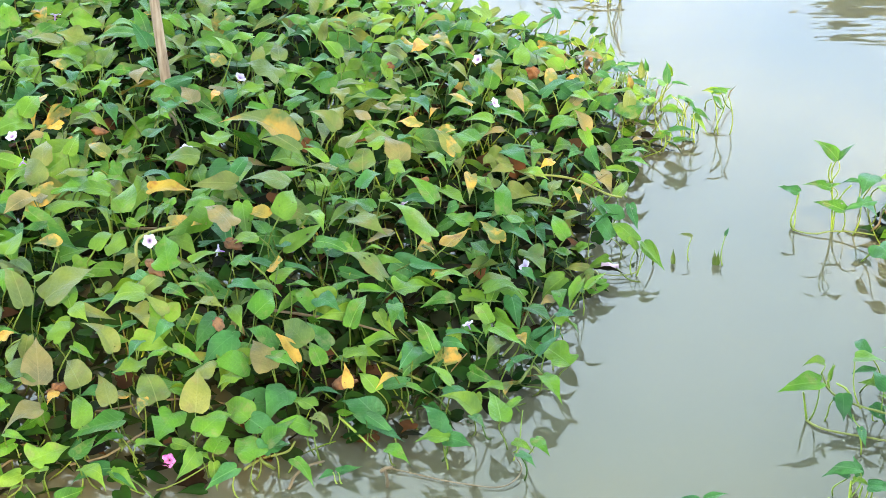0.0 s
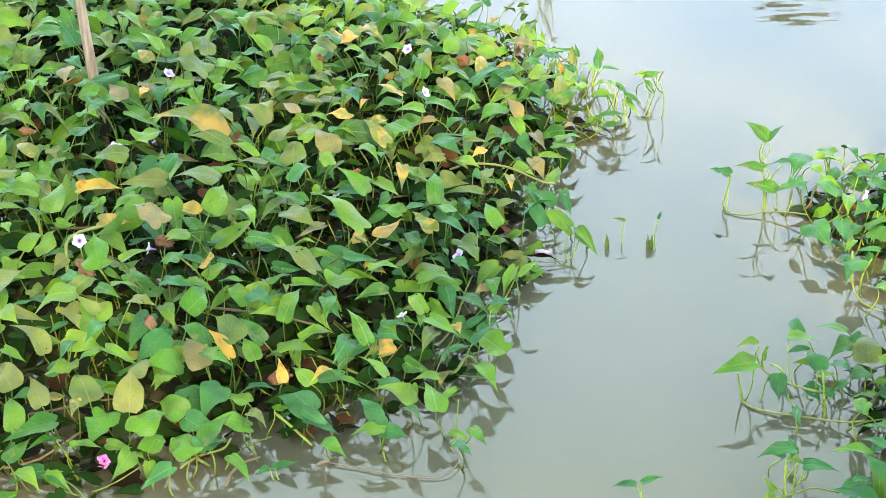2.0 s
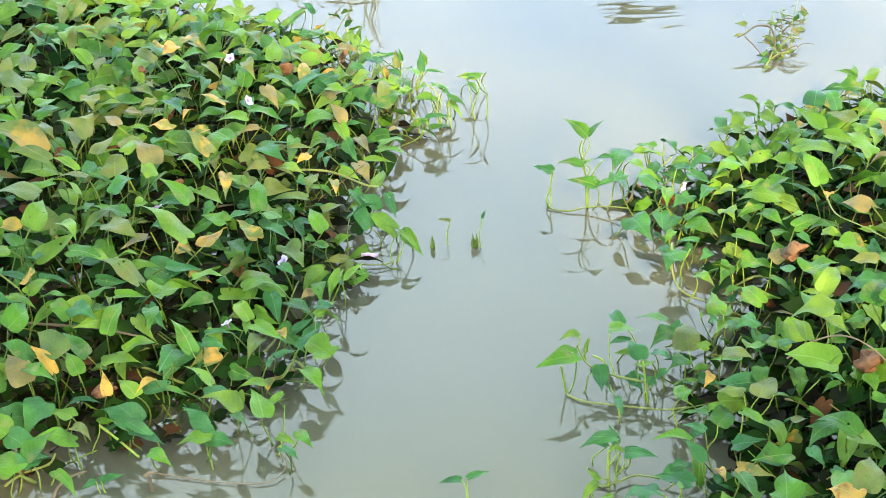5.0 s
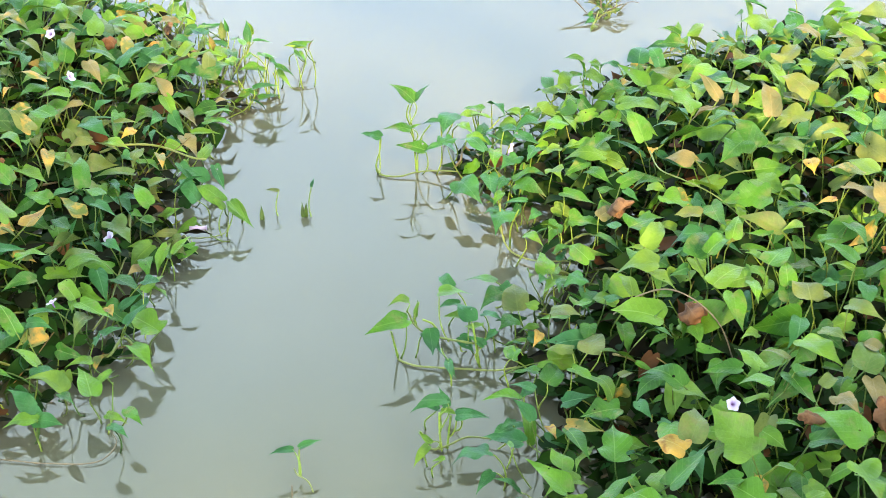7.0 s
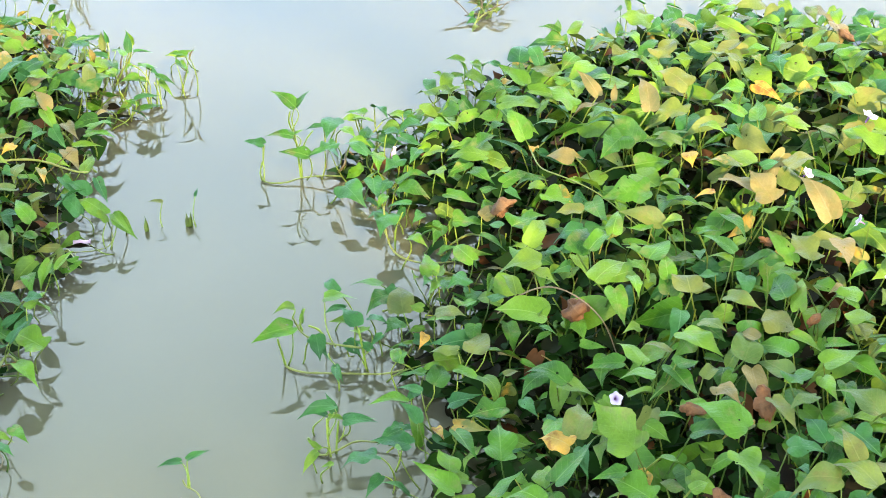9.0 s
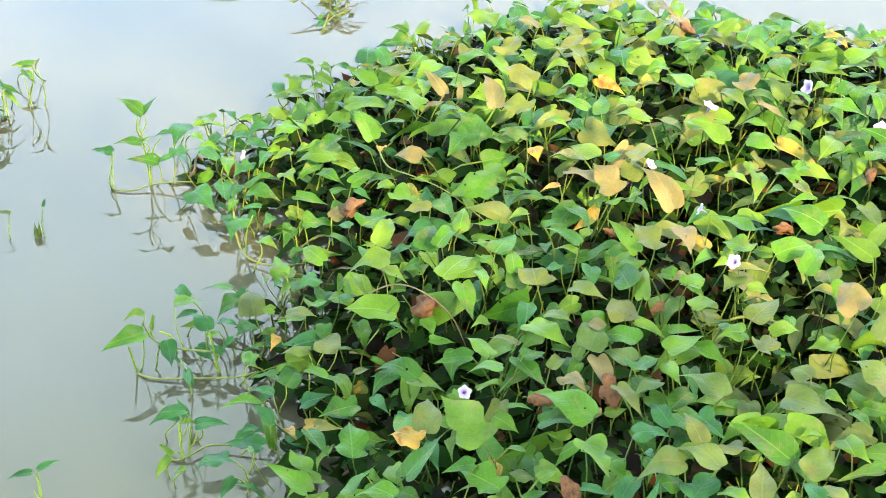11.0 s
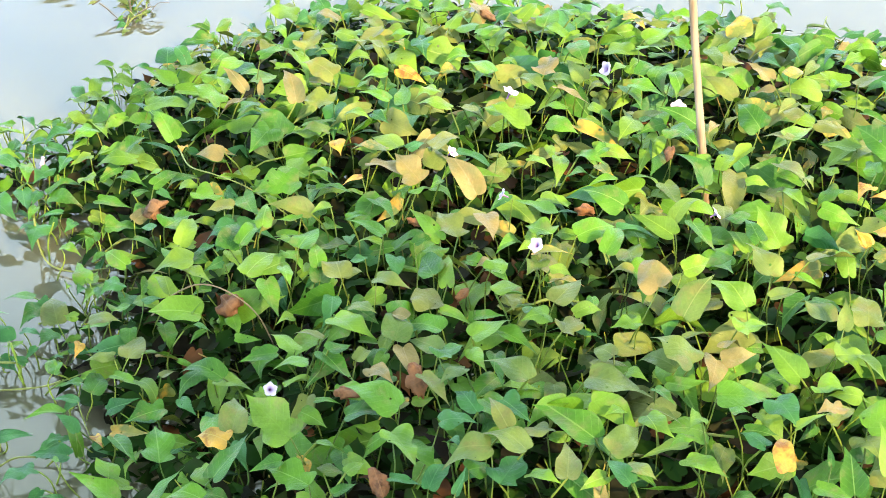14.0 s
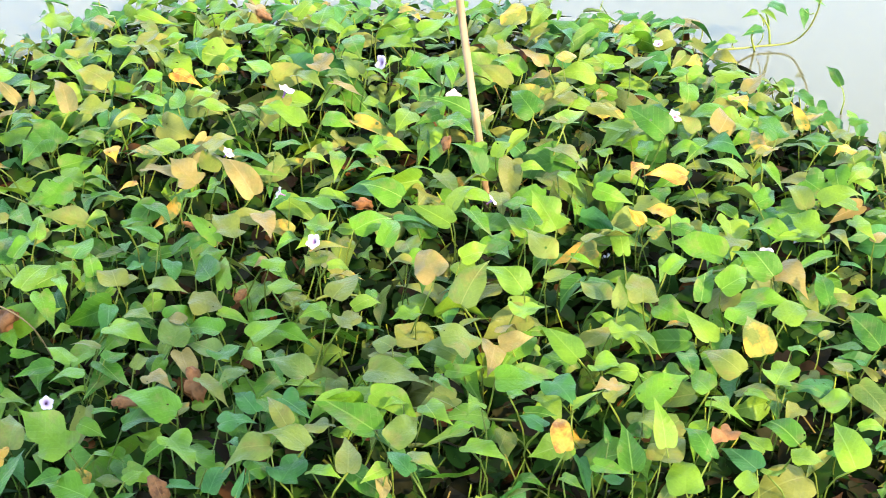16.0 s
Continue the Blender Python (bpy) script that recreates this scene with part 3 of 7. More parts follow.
    (-0.769, 3.211, 0.155, -0.864, 3.243, 0.155, 14, 1),
    (-0.083, 3.23, 0.098, -0.129, 3.303, 0.098, 0, 0),
    (-0.146, 3.235, 0.1, -0.154, 3.281, 0.137, 0, 3),
    (0.044, 3.246, 0.087, 0.108, 3.25, 0.077, 19, 5),
    (-0.554, 3.25, 0.156, -0.629, 3.238, 0.144, 18, 6),
    (0.072, 3.251, 0.098, 0.011, 3.288, 0.13, 0, 0),
    (-0.032, 3.257, 0.101, 0.016, 3.222, 0.093, 7, 0),
]
WEST_LEAVES_05 = [
    (-0.626, 3.263, 0.169, -0.697, 3.324, 0.214, 16, 1),
    (-0.302, 3.272, 0.12, -0.354, 3.353, 0.147, 3, 2),
    (-0.759, 3.273, 0.198, -0.732, 3.353, 0.193, 5, 6),
    (-0.05, 3.281, 0.113, -0.08, 3.23, 0.105, 12, 3),
    (-0.202, 3.283, 0.126, -0.235, 3.361, 0.139, 0, 0),
    (-0.722, 3.287, 0.183, -0.674, 3.264, 0.155, 2, 0),
    (-0.871, 3.291, 0.186, -0.857, 3.347, 0.171, 12, 3),
    (-0.253, 3.295, 0.125, -0.3, 3.36, 0.168, 11, 3),
    (0.178, 3.295, 0.071, 0.119, 3.283, 0.061, 12, 6),
    (-0.576, 3.297, 0.189, -0.583, 3.227, 0.179, 12, 5),
    (-0.315, 3.3, 0.15, -0.248, 3.255, 0.138, 8, 0),
    (-0.522, 3.308, 0.16, -0.57, 3.27, 0.15, 17, 0),
]
WEST_LEAVES_06 = [
    (-0.234, 3.32, 0.151, -0.295, 3.4, 0.166, 6, 1),
    (0.031, 3.321, 0.135, -0.011, 3.39, 0.183, 17, 0),
    (-0.289, 3.333, 0.147, -0.369, 3.362, 0.16, 19, 0),
    (-0.184, 3.344, 0.131, -0.252, 3.392, 0.158, 12, 0),
    (-0.172, 3.345, 0.12, -0.083, 3.346, 0.108, 3, 6),
    (0.25, 3.347, 0.068, 0.284, 3.253, 0.053, 16, 0),
    (-0.525, 3.35, 0.203, -0.537, 3.272, 0.19, 12, 5),
    (-0.011, 3.351, 0.137, -0.043, 3.273, 0.125, 8, 5),
    (0.322, 3.358, 0.074, 0.251, 3.431, 0.084, 18, 0),
    (-0.126, 3.372, 0.124, -0.044, 3.397, 0.111, 16, 0),
    (-0.535, 3.377, 0.194, -0.582, 3.412, 0.229, 2, 1),
    (0.19, 3.377, 0.077, 0.251, 3.409, 0.067, 2, 5),
]
WEST_LEAVES_07 = [
    (0.041, 3.38, 0.125, 0.099, 3.369, 0.118, 19, 5),
    (-0.739, 3.388, 0.216, -0.694, 3.336, 0.208, 3, 6),
    (-0.839, 3.391, 0.2, -0.885, 3.47, 0.265, 16, 1),
    (0.047, 3.394, 0.137, 0.119, 3.392, 0.127, 7, 5),
    (-0.359, 3.395, 0.181, -0.306, 3.479, 0.179, 9, 0),
    (-0.158, 3.401, 0.141, -0.111, 3.485, 0.174, 16, 0),
    (-0.615, 3.42, 0.195, -0.572, 3.35, 0.183, 18, 1),
    (-0.818, 3.423, 0.201, -0.701, 3.515, 0.206, 9, 1),
    (-0.476, 3.429, 0.203, -0.428, 3.382, 0.201, 9, 1),
    (0.172, 3.435, 0.096, 0.13, 3.366, 0.084, 16, 1),
    (-0.227, 3.445, 0.163, -0.287, 3.508, 0.168, 19, 0),
    (-0.063, 3.45, 0.181, -0.049, 3.368, 0.168, 19, 0),
]
WEST_LEAVES_08 = [
    (-0.583, 3.453, 0.21, -0.682, 3.421, 0.195, 9, 6),
    (-0.416, 3.454, 0.173, -0.369, 3.387, 0.151, 12, 6),
    (-0.226, 3.457, 0.192, -0.174, 3.411, 0.182, 14, 5),
    (-0.61, 3.463, 0.197, -0.57, 3.538, 0.195, 12, 1),
    (0.209, 3.467, 0.09, 0.22, 3.415, 0.095, 8, 3),
    (0.148, 3.47, 0.11, 0.211, 3.403, 0.095, 2, 0),
    (-0.555, 3.471, 0.213, -0.495, 3.429, 0.203, 0, 0),
    (-0.415, 3.476, 0.217, -0.354, 3.441, 0.207, 9, 5),
    (-0.84, 3.48, 0.224, -0.795, 3.515, 0.214, 5, 6),
    (0.148, 3.482, 0.103, 0.1, 3.552, 0.103, 19, 0),
    (-0.069, 3.505, 0.176, 0.015, 3.553, 0.161, 18, 6),
    (-0.548, 3.506, 0.221, -0.57, 3.595, 0.268, 18, 0),
]
WEST_LEAVES_09 = [
    (0.074, 3.514, 0.148, -0.006, 3.512, 0.135, 7, 0),
    (-0.3, 3.519, 0.183, -0.215, 3.522, 0.171, 8, 0),
    (-0.512, 3.526, 0.237, -0.432, 3.57, 0.232, 7, 0),
    (-0.148, 3.529, 0.169, -0.067, 3.514, 0.156, 7, 0),
    (-0.369, 3.533, 0.187, -0.309, 3.487, 0.174, 17, 6),
    (-0.335, 3.533, 0.182, -0.277, 3.597, 0.18, 0, 0),
    (-0.506, 3.543, 0.198, -0.434, 3.503, 0.183, 17, 0),
    (-0.374, 3.546, 0.231, -0.429, 3.574, 0.201, 14, 0),
    (-0.081, 3.551, 0.177, -0.17, 3.606, 0.217, 5, 1),
    (-0.314, 3.553, 0.216, -0.348, 3.61, 0.168, 8, 4),
    (0.144, 3.558, 0.114, 0.168, 3.641, 0.119, 4, 6),
    (-0.927, 3.572, 0.227, -0.906, 3.668, 0.237, 6, 6),
]
WEST_LEAVES_10 = [
    (-0.727, 3.58, 0.235, -0.702, 3.66, 0.233, 19, 6),
    (-0.906, 3.586, 0.219, -0.849, 3.526, 0.196, 0, 1),
    (-0.796, 3.587, 0.246, -0.863, 3.627, 0.234, 7, 4),
    (0.122, 3.589, 0.124, 0.212, 3.606, 0.116, 19, 6),
    (0.222, 3.589, 0.087, 0.289, 3.518, 0.069, 6, 0),
    (0.19, 3.595, 0.113, 0.203, 3.522, 0.063, 17, 5),
    (0.016, 3.601, 0.154, 0.097, 3.609, 0.141, 10, 0),
    (-0.222, 3.63, 0.211, -0.14, 3.613, 0.198, 12, 0),
    (0.084, 3.63, 0.136, 0.161, 3.695, 0.131, 6, 1),
    (-0.041, 3.633, 0.172, 0.044, 3.628, 0.159, 15, 5),
    (-0.247, 3.637, 0.228, -0.164, 3.608, 0.208, 5, 0),
    (0.292, 3.651, 0.07, 0.25, 3.615, 0.07, 5, 2),
]
WEST_LEAVES_11 = [
    (0.292, 3.665, 0.084, 0.312, 3.584, 0.072, 12, 0),
    (-0.428, 3.68, 0.234, -0.507, 3.74, 0.259, 14, 2),
    (-0.372, 3.682, 0.218, -0.439, 3.648, 0.206, 3, 6),
    (0.21, 3.691, 0.121, 0.247, 3.646, 0.111, 8, 5),
    (-0.355, 3.696, 0.21, -0.408, 3.762, 0.21, 0, 0),
    (-0.851, 3.706, 0.234, -0.916, 3.703, 0.224, 15, 0),
    (-0.336, 3.713, 0.24, -0.286, 3.8, 0.255, 9, 6),
    (0.037, 3.719, 0.158, 0.097, 3.801, 0.163, 6, 3),
    (0.018, 3.724, 0.177, -0.086, 3.798, 0.24, 17, 0),
    (0.139, 3.724, 0.139, 0.09, 3.794, 0.129, 10, 0),
    (-0.267, 3.728, 0.25, -0.217, 3.664, 0.235, 19, 0),
    (-0.697, 3.731, 0.244, -0.68, 3.829, 0.271, 6, 0),
]
WEST_LEAVES_12 = [
    (-0.352, 3.738, 0.231, -0.417, 3.788, 0.218, 7, 3),
    (-0.072, 3.741, 0.19, -0.141, 3.712, 0.178, 2, 2),
    (-0.167, 3.75, 0.23, -0.111, 3.668, 0.21, 9, 1),
    (-0.028, 3.764, 0.199, -0.076, 3.805, 0.169, 16, 5),
    (0.223, 3.779, 0.122, 0.267, 3.697, 0.107, 18, 1),
    (-0.118, 3.784, 0.225, -0.198, 3.816, 0.235, 8, 0),
    (0.169, 3.785, 0.134, 0.119, 3.851, 0.154, 8, 4),
    (-0.897, 3.786, 0.245, -0.881, 3.844, 0.232, 10, 2),
    (0.325, 3.791, 0.096, 0.273, 3.826, 0.071, 16, 0),
    (-0.721, 3.802, 0.264, -0.815, 3.804, 0.249, 19, 6),
    (-0.878, 3.807, 0.226, -0.773, 3.819, 0.211, 17, 6),
    (-0.904, 3.809, 0.255, -0.962, 3.743, 0.242, 6, 2),
]
WEST_LEAVES_13 = [
    (-0.602, 3.811, 0.229, -0.622, 3.74, 0.217, 0, 0),
    (0.191, 3.817, 0.153, 0.236, 3.752, 0.14, 7, 5),
    (0.099, 3.834, 0.159, 0.036, 3.889, 0.152, 8, 0),
    (0.322, 3.834, 0.112, 0.277, 3.907, 0.132, 12, 0),
    (-0.901, 3.844, 0.258, -0.946, 3.929, 0.285, 6, 1),
    (0.171, 3.844, 0.168, 0.181, 3.936, 0.208, 16, 0),
    (-0.436, 3.855, 0.256, -0.55, 3.866, 0.251, 2, 1),
    (0.021, 3.857, 0.196, -0.055, 3.915, 0.244, 0, 0),
    (-0.514, 3.859, 0.225, -0.569, 3.797, 0.21, 17, 0),
    (-0.166, 3.859, 0.237, -0.105, 3.937, 0.229, 16, 5),
    (-0.209, 3.861, 0.221, -0.22, 3.807, 0.221, 0, 0),
    (-0.228, 3.866, 0.238, -0.309, 3.901, 0.263, 12, 6),
]
WEST_LEAVES_14 = [
    (-0.809, 3.867, 0.245, -0.89, 3.85, 0.232, 8, 0),
    (-0.666, 3.877, 0.231, -0.559, 3.889, 0.213, 10, 3),
    (0.221, 3.878, 0.134, 0.15, 3.923, 0.121, 3, 0),
    (-0.317, 3.899, 0.232, -0.438, 3.915, 0.232, 3, 1),
    (0.491, 3.899, 0.067, 0.426, 3.955, 0.094, 5, 0),
    (-0.761, 3.901, 0.249, -0.697, 3.882, 0.239, 7, 0),
    (0.504, 3.904, 0.071, 0.541, 3.84, 0.023, 7, 0),
    (0.431, 3.91, 0.068, 0.38, 3.976, 0.093, 19, 5),
    (0.237, 3.919, 0.141, 0.247, 3.863, 0.146, 10, 5),
    (-0.803, 3.938, 0.24, -0.741, 3.884, 0.228, 17, 0),
    (-0.683, 3.941, 0.235, -0.601, 3.925, 0.22, 19, 5),
    (-0.807, 3.943, 0.242, -0.89, 3.949, 0.232, 17, 1),
]
WEST_LEAVES_15 = [
    (-0.918, 3.946, 0.249, -0.927, 4.045, 0.274, 3, 1),
    (0.312, 3.952, 0.107, 0.371, 3.983, 0.097, 7, 1),
    (-0.468, 3.955, 0.226, -0.437, 4.033, 0.231, 5, 5),
    (-0.216, 3.966, 0.233, -0.305, 3.977, 0.228, 0, 1),
    (-0.076, 3.969, 0.218, -0.098, 4.052, 0.226, 17, 0),
    (-0.244, 3.978, 0.242, -0.302, 4.038, 0.257, 11, 0),
    (-0.164, 3.982, 0.217, -0.157, 4.08, 0.232, 14, 1),
    (-0.54, 3.987, 0.262, -0.636, 3.989, 0.247, 3, 1),
    (-0.226, 3.997, 0.217, -0.163, 3.957, 0.207, 7, 0),
    (0.457, 4.01, 0.063, 0.412, 4.083, 0.073, 7, 5),
    (-0.072, 4.011, 0.224, -0.093, 4.107, 0.251, 9, 2),
    (-0.771, 4.02, 0.248, -0.841, 4.065, 0.245, 12, 4),
]
WEST_LEAVES_16 = [
    (-0.878, 4.027, 0.24, -0.862, 4.108, 0.26, 0, 0),
    (0.096, 4.028, 0.191, 0.084, 3.949, 0.161, 7, 4),
    (-0.308, 4.037, 0.243, -0.405, 4.066, 0.275, 1, 1),
    (-0.148, 4.059, 0.242, -0.098, 4.126, 0.23, 5, 0),
    (-0.217, 4.061, 0.237, -0.157, 4.142, 0.257, 6, 1),
    (-0.017, 4.067, 0.217, 0.045, 4.016, 0.205, 19, 6),
    (-0.322, 4.086, 0.23, -0.505, 4.145, 0.285, 16, 4),
    (-0.7, 4.093, 0.256, -0.645, 4.173, 0.251, 6, 0),
    (0.225, 4.115, 0.152, 0.276, 4.068, 0.142, 16, 0),
    (0.444, 4.115, 0.071, 0.487, 4.189, 0.071, 1, 6),
    (-0.559, 4.118, 0.226, -0.5, 4.195, 0.214, 18, 0),
    (0.198, 4.118, 0.158, 0.136, 4.109, 0.148, 5, 1),
]
WEST_LEAVES_17 = [
    (0.06, 4.121, 0.189, 0.001, 4.182, 0.236, 17, 4),
    (0.35, 4.121, 0.101, 0.348, 4.052, 0.091, 7, 4),
    (-0.229, 4.135, 0.246, -0.3, 4.201, 0.276, 16, 1),
    (-0.958, 4.149, 0.238, -1.013, 4.15, 0.226, 7, 2),
    (0.114, 4.181, 0.197, 0.036, 4.239, 0.184, 9, 0),
    (-0.678, 4.191, 0.295, -0.634, 4.238, 0.275, 18, 5),
    (0.177, 4.195, 0.171, 0.212, 4.108, 0.156, 9, 5),
    (-0.36, 4.21, 0.264, -0.319, 4.139, 0.249, 5, 1),
    (-0.701, 4.221, 0.262, -0.651, 4.177, 0.265, 14, 0),
    (-0.929, 4.222, 0.23, -0.979, 4.244, 0.21, 8, 3),
    (0.297, 4.223, 0.122, 0.258, 4.182, 0.12, 5, 3),
    (-0.167, 4.224, 0.233, -0.211, 4.295, 0.23, 0, 2),
]
WEST_LEAVES_18 = [
    (-0.03, 4.23, 0.213, -0.096, 4.279, 0.205, 10, 4),
    (-1.039, 4.233, 0.244, -1.008, 4.327, 0.262, 3, 0),
    (-0.867, 4.237, 0.264, -0.84, 4.312, 0.252, 10, 0),
    (-0.137, 4.242, 0.224, -0.089, 4.207, 0.214, 10, 6),
    (0.411, 4.247, 0.081, 0.44, 4.172, 0.049, 8, 2),
    (-0.664, 4.256, 0.261, -0.623, 4.309, 0.251, 12, 0),
    (-0.652, 4.257, 0.298, -0.714, 4.272, 0.275, 6, 0),
    (-0.268, 4.267, 0.249, -0.214, 4.202, 0.236, 12, 1),
    (-0.375, 4.273, 0.25, -0.314, 4.332, 0.24, 5, 0),
    (-0.113, 4.273, 0.24, -0.17, 4.311, 0.23, 10, 2),
    (-0.476, 4.283, 0.254, -0.396, 4.251, 0.226, 7, 0),
    (-0.608, 4.3, 0.247, -0.649, 4.391, 0.257, 2, 2),
]
WEST_LEAVES_19 = [
    (-0.676, 4.302, 0.239, -0.693, 4.242, 0.229, 19, 0),
    (0.464, 4.304, 0.084, 0.539, 4.274, 0.071, 5, 0),
    (0.153, 4.311, 0.195, 0.07, 4.299, 0.183, 12, 0),
    (0.472, 4.317, 0.093, 0.552, 4.325, 0.081, 5, 0),
    (0.177, 4.32, 0.162, 0.119, 4.297, 0.152, 0, 2),
    (0.148, 4.348, 0.201, 0.23, 4.305, 0.174, 10, 0),
    (0.423, 4.35, 0.101, 0.441, 4.269, 0.086, 7, 2),
    (0.004, 4.352, 0.208, -0.008, 4.297, 0.203, 12, 3),
    (-0.85, 4.353, 0.232, -0.815, 4.266, 0.202, 16, 5),
    (-0.074, 4.354, 0.24, -0.128, 4.326, 0.23, 10, 1),
    (-0.734, 4.359, 0.273, -0.668, 4.342, 0.27, 14, 0),
    (-0.434, 4.359, 0.265, -0.514, 4.354, 0.252, 10, 6),
]
WEST_LEAVES_20 = [
    (0.098, 4.362, 0.211, 0.015, 4.393, 0.226, 17, 4),
    (-0.386, 4.366, 0.237, -0.327, 4.426, 0.225, 6, 0),
    (0.387, 4.369, 0.124, 0.363, 4.446, 0.152, 7, 2),
    (-0.248, 4.371, 0.257, -0.235, 4.297, 0.245, 14, 1),
    (0.094, 4.372, 0.19, 0.015, 4.349, 0.178, 5, 0),
    (-0.054, 4.381, 0.227, -0.016, 4.306, 0.215, 6, 5),
    (-0.699, 4.386, 0.263, -0.623, 4.43, 0.258, 0, 5),
    (0.373, 4.387, 0.132, 0.397, 4.324, 0.074, 7, 0),
    (0.235, 4.393, 0.187, 0.285, 4.353, 0.177, 19, 0),
    (-0.564, 4.399, 0.24, -0.576, 4.344, 0.237, 17, 3),
    (-0.813, 4.407, 0.262, -0.89, 4.384, 0.25, 8, 0),
    (-0.529, 4.408, 0.243, -0.524, 4.33, 0.208, 0, 5),
]
WEST_LEAVES_21 = [
    (-1.097, 4.421, 0.251, -1.049, 4.387, 0.253, 19, 5),
    (-0.254, 4.432, 0.229, -0.336, 4.485, 0.217, 6, 0),
    (-0.862, 4.435, 0.258, -0.842, 4.357, 0.243, 12, 0),
    (-0.4, 4.443, 0.249, -0.509, 4.48, 0.277, 14, 1),
    (0.009, 4.448, 0.231, -0.056, 4.419, 0.221, 0, 0),
    (-0.936, 4.45, 0.228, -0.997, 4.438, 0.218, 12, 1),
    (-0.269, 4.456, 0.259, -0.32, 4.419, 0.249, 0, 5),
    (0.471, 4.46, 0.128, 0.555, 4.515, 0.13, 14, 0),
    (0.191, 4.465, 0.21, 0.22, 4.39, 0.172, 17, 2),
    (0.265, 4.473, 0.181, 0.349, 4.515, 0.201, 5, 5),
    (-0.632, 4.474, 0.259, -0.6, 4.426, 0.256, 12, 6),
    (0.496, 4.474, 0.137, 0.495, 4.56, 0.157, 12, 1),
]
WEST_LEAVES_22 = [
    (0.347, 4.495, 0.145, 0.393, 4.561, 0.138, 12, 2),
    (-0.785, 4.499, 0.26, -0.773, 4.421, 0.247, 3, 2),
    (0.132, 4.499, 0.186, 0.136, 4.596, 0.204, 16, 0),
    (0.349, 4.505, 0.173, 0.412, 4.473, 0.163, 8, 0),
    (0.044, 4.507, 0.219, 0.023, 4.435, 0.209, 7, 0),
    (-0.884, 4.519, 0.249, -0.947, 4.528, 0.239, 1, 6),
    (-1.011, 4.53, 0.236, -1.063, 4.549, 0.216, 7, 0),
    (-0.808, 4.531, 0.238, -0.878, 4.537, 0.228, 10, 0),
    (0.295, 4.533, 0.177, 0.286, 4.615, 0.197, 12, 4),
    (-0.038, 4.534, 0.24, 0.005, 4.497, 0.245, 12, 0),
    (-0.967, 4.536, 0.237, -0.961, 4.469, 0.232, 6, 5),
    (-0.986, 4.544, 0.242, -1.052, 4.588, 0.229, 12, 4),
]
WEST_LEAVES_23 = [
    (0.633, 4.544, 0.102, 0.583, 4.571, 0.09, 7, 0),
    (-0.785, 4.546, 0.263, -0.739, 4.49, 0.251, 8, 5),
    (-0.405, 4.547, 0.237, -0.337, 4.5, 0.222, 5, 0),
    (-0.893, 4.549, 0.247, -0.867, 4.629, 0.277, 8, 1),
    (-0.487, 4.55, 0.242, -0.473, 4.633, 0.262, 0, 1),
    (-0.083, 4.553, 0.253, -0.157, 4.593, 0.255, 19, 1),
    (0.573, 4.554, 0.123, 0.536, 4.595, 0.1, 12, 0),
    (0.191, 4.555, 0.2, 0.273, 4.504, 0.163, 0, 0),
    (-1.12, 4.557, 0.257, -1.07, 4.597, 0.247, 8, 0),
    (0.423, 4.557, 0.148, 0.494, 4.625, 0.14, 16, 6),
    (-0.572, 4.56, 0.233, -0.617, 4.635, 0.238, 0, 4),
    (-0.256, 4.563, 0.25, -0.311, 4.62, 0.283, 7, 0),
]
WEST_LEAVES_24 = [
    (-0.54, 4.564, 0.264, -0.601, 4.62, 0.294, 0, 0),
    (-0.437, 4.567, 0.239, -0.381, 4.524, 0.229, 7, 0),
    (0.139, 4.57, 0.235, 0.177, 4.495, 0.22, 19, 1),
    (-1.052, 4.576, 0.236, -1.114, 4.564, 0.226, 17, 1),
    (-0.424, 4.586, 0.233, -0.441, 4.683, 0.248, 2, 1),
    (0.214, 4.586, 0.214, 0.226, 4.683, 0.241, 2, 0),
    (-0.296, 4.587, 0.24, -0.346, 4.625, 0.215, 9, 5),
    (-0.149, 4.591, 0.225, -0.129, 4.519, 0.183, 4, 6),
    (0.679, 4.613, 0.06, 0.706, 4.559, 0.019, 1, 0),
    (0.033, 4.619, 0.214, 0.072, 4.547, 0.189, 7, 1),
    (-0.495, 4.621, 0.259, -0.446, 4.691, 0.269, 12, 0),
    (-0.073, 4.625, 0.221, -0.01, 4.627, 0.211, 12, 0),
]
WEST_LEAVES_25 = [
    (-0.958, 4.638, 0.232, -1.076, 4.652, 0.232, 8, 0),
    (-0.932, 4.643, 0.263, -1.035, 4.672, 0.288, 18, 1),
    (0.093, 4.65, 0.208, 0.031, 4.673, 0.198, 7, 0),
    (-0.242, 4.665, 0.229, -0.249, 4.582, 0.217, 17, 1),
    (-0.786, 4.672, 0.24, -0.841, 4.724, 0.293, 8, 5),
    (-1.016, 4.675, 0.258, -1.128, 4.691, 0.26, 0, 1),
    (-0.189, 4.676, 0.248, -0.212, 4.619, 0.241, 7, 5),
    (0.421, 4.686, 0.151, 0.464, 4.641, 0.141, 4, 5),
    (-0.038, 4.703, 0.235, -0.076, 4.646, 0.232, 6, 3),
    (-1.117, 4.707, 0.25, -1.044, 4.775, 0.265, 12, 0),
    (-0.183, 4.71, 0.258, -0.125, 4.77, 0.248, 19, 6),
    (-0.686, 4.711, 0.23, -0.624, 4.676, 0.22, 19, 6),
]
WEST_LEAVES_26 = [
    (-0.422, 4.714, 0.251, -0.35, 4.684, 0.239, 19, 0),
    (-0.283, 4.723, 0.262, -0.22, 4.695, 0.252, 7, 6),
    (-0.825, 4.728, 0.261, -0.951, 4.723, 0.241, 0, 0),
    (-0.324, 4.728, 0.227, -0.308, 4.804, 0.27, 4, 1),
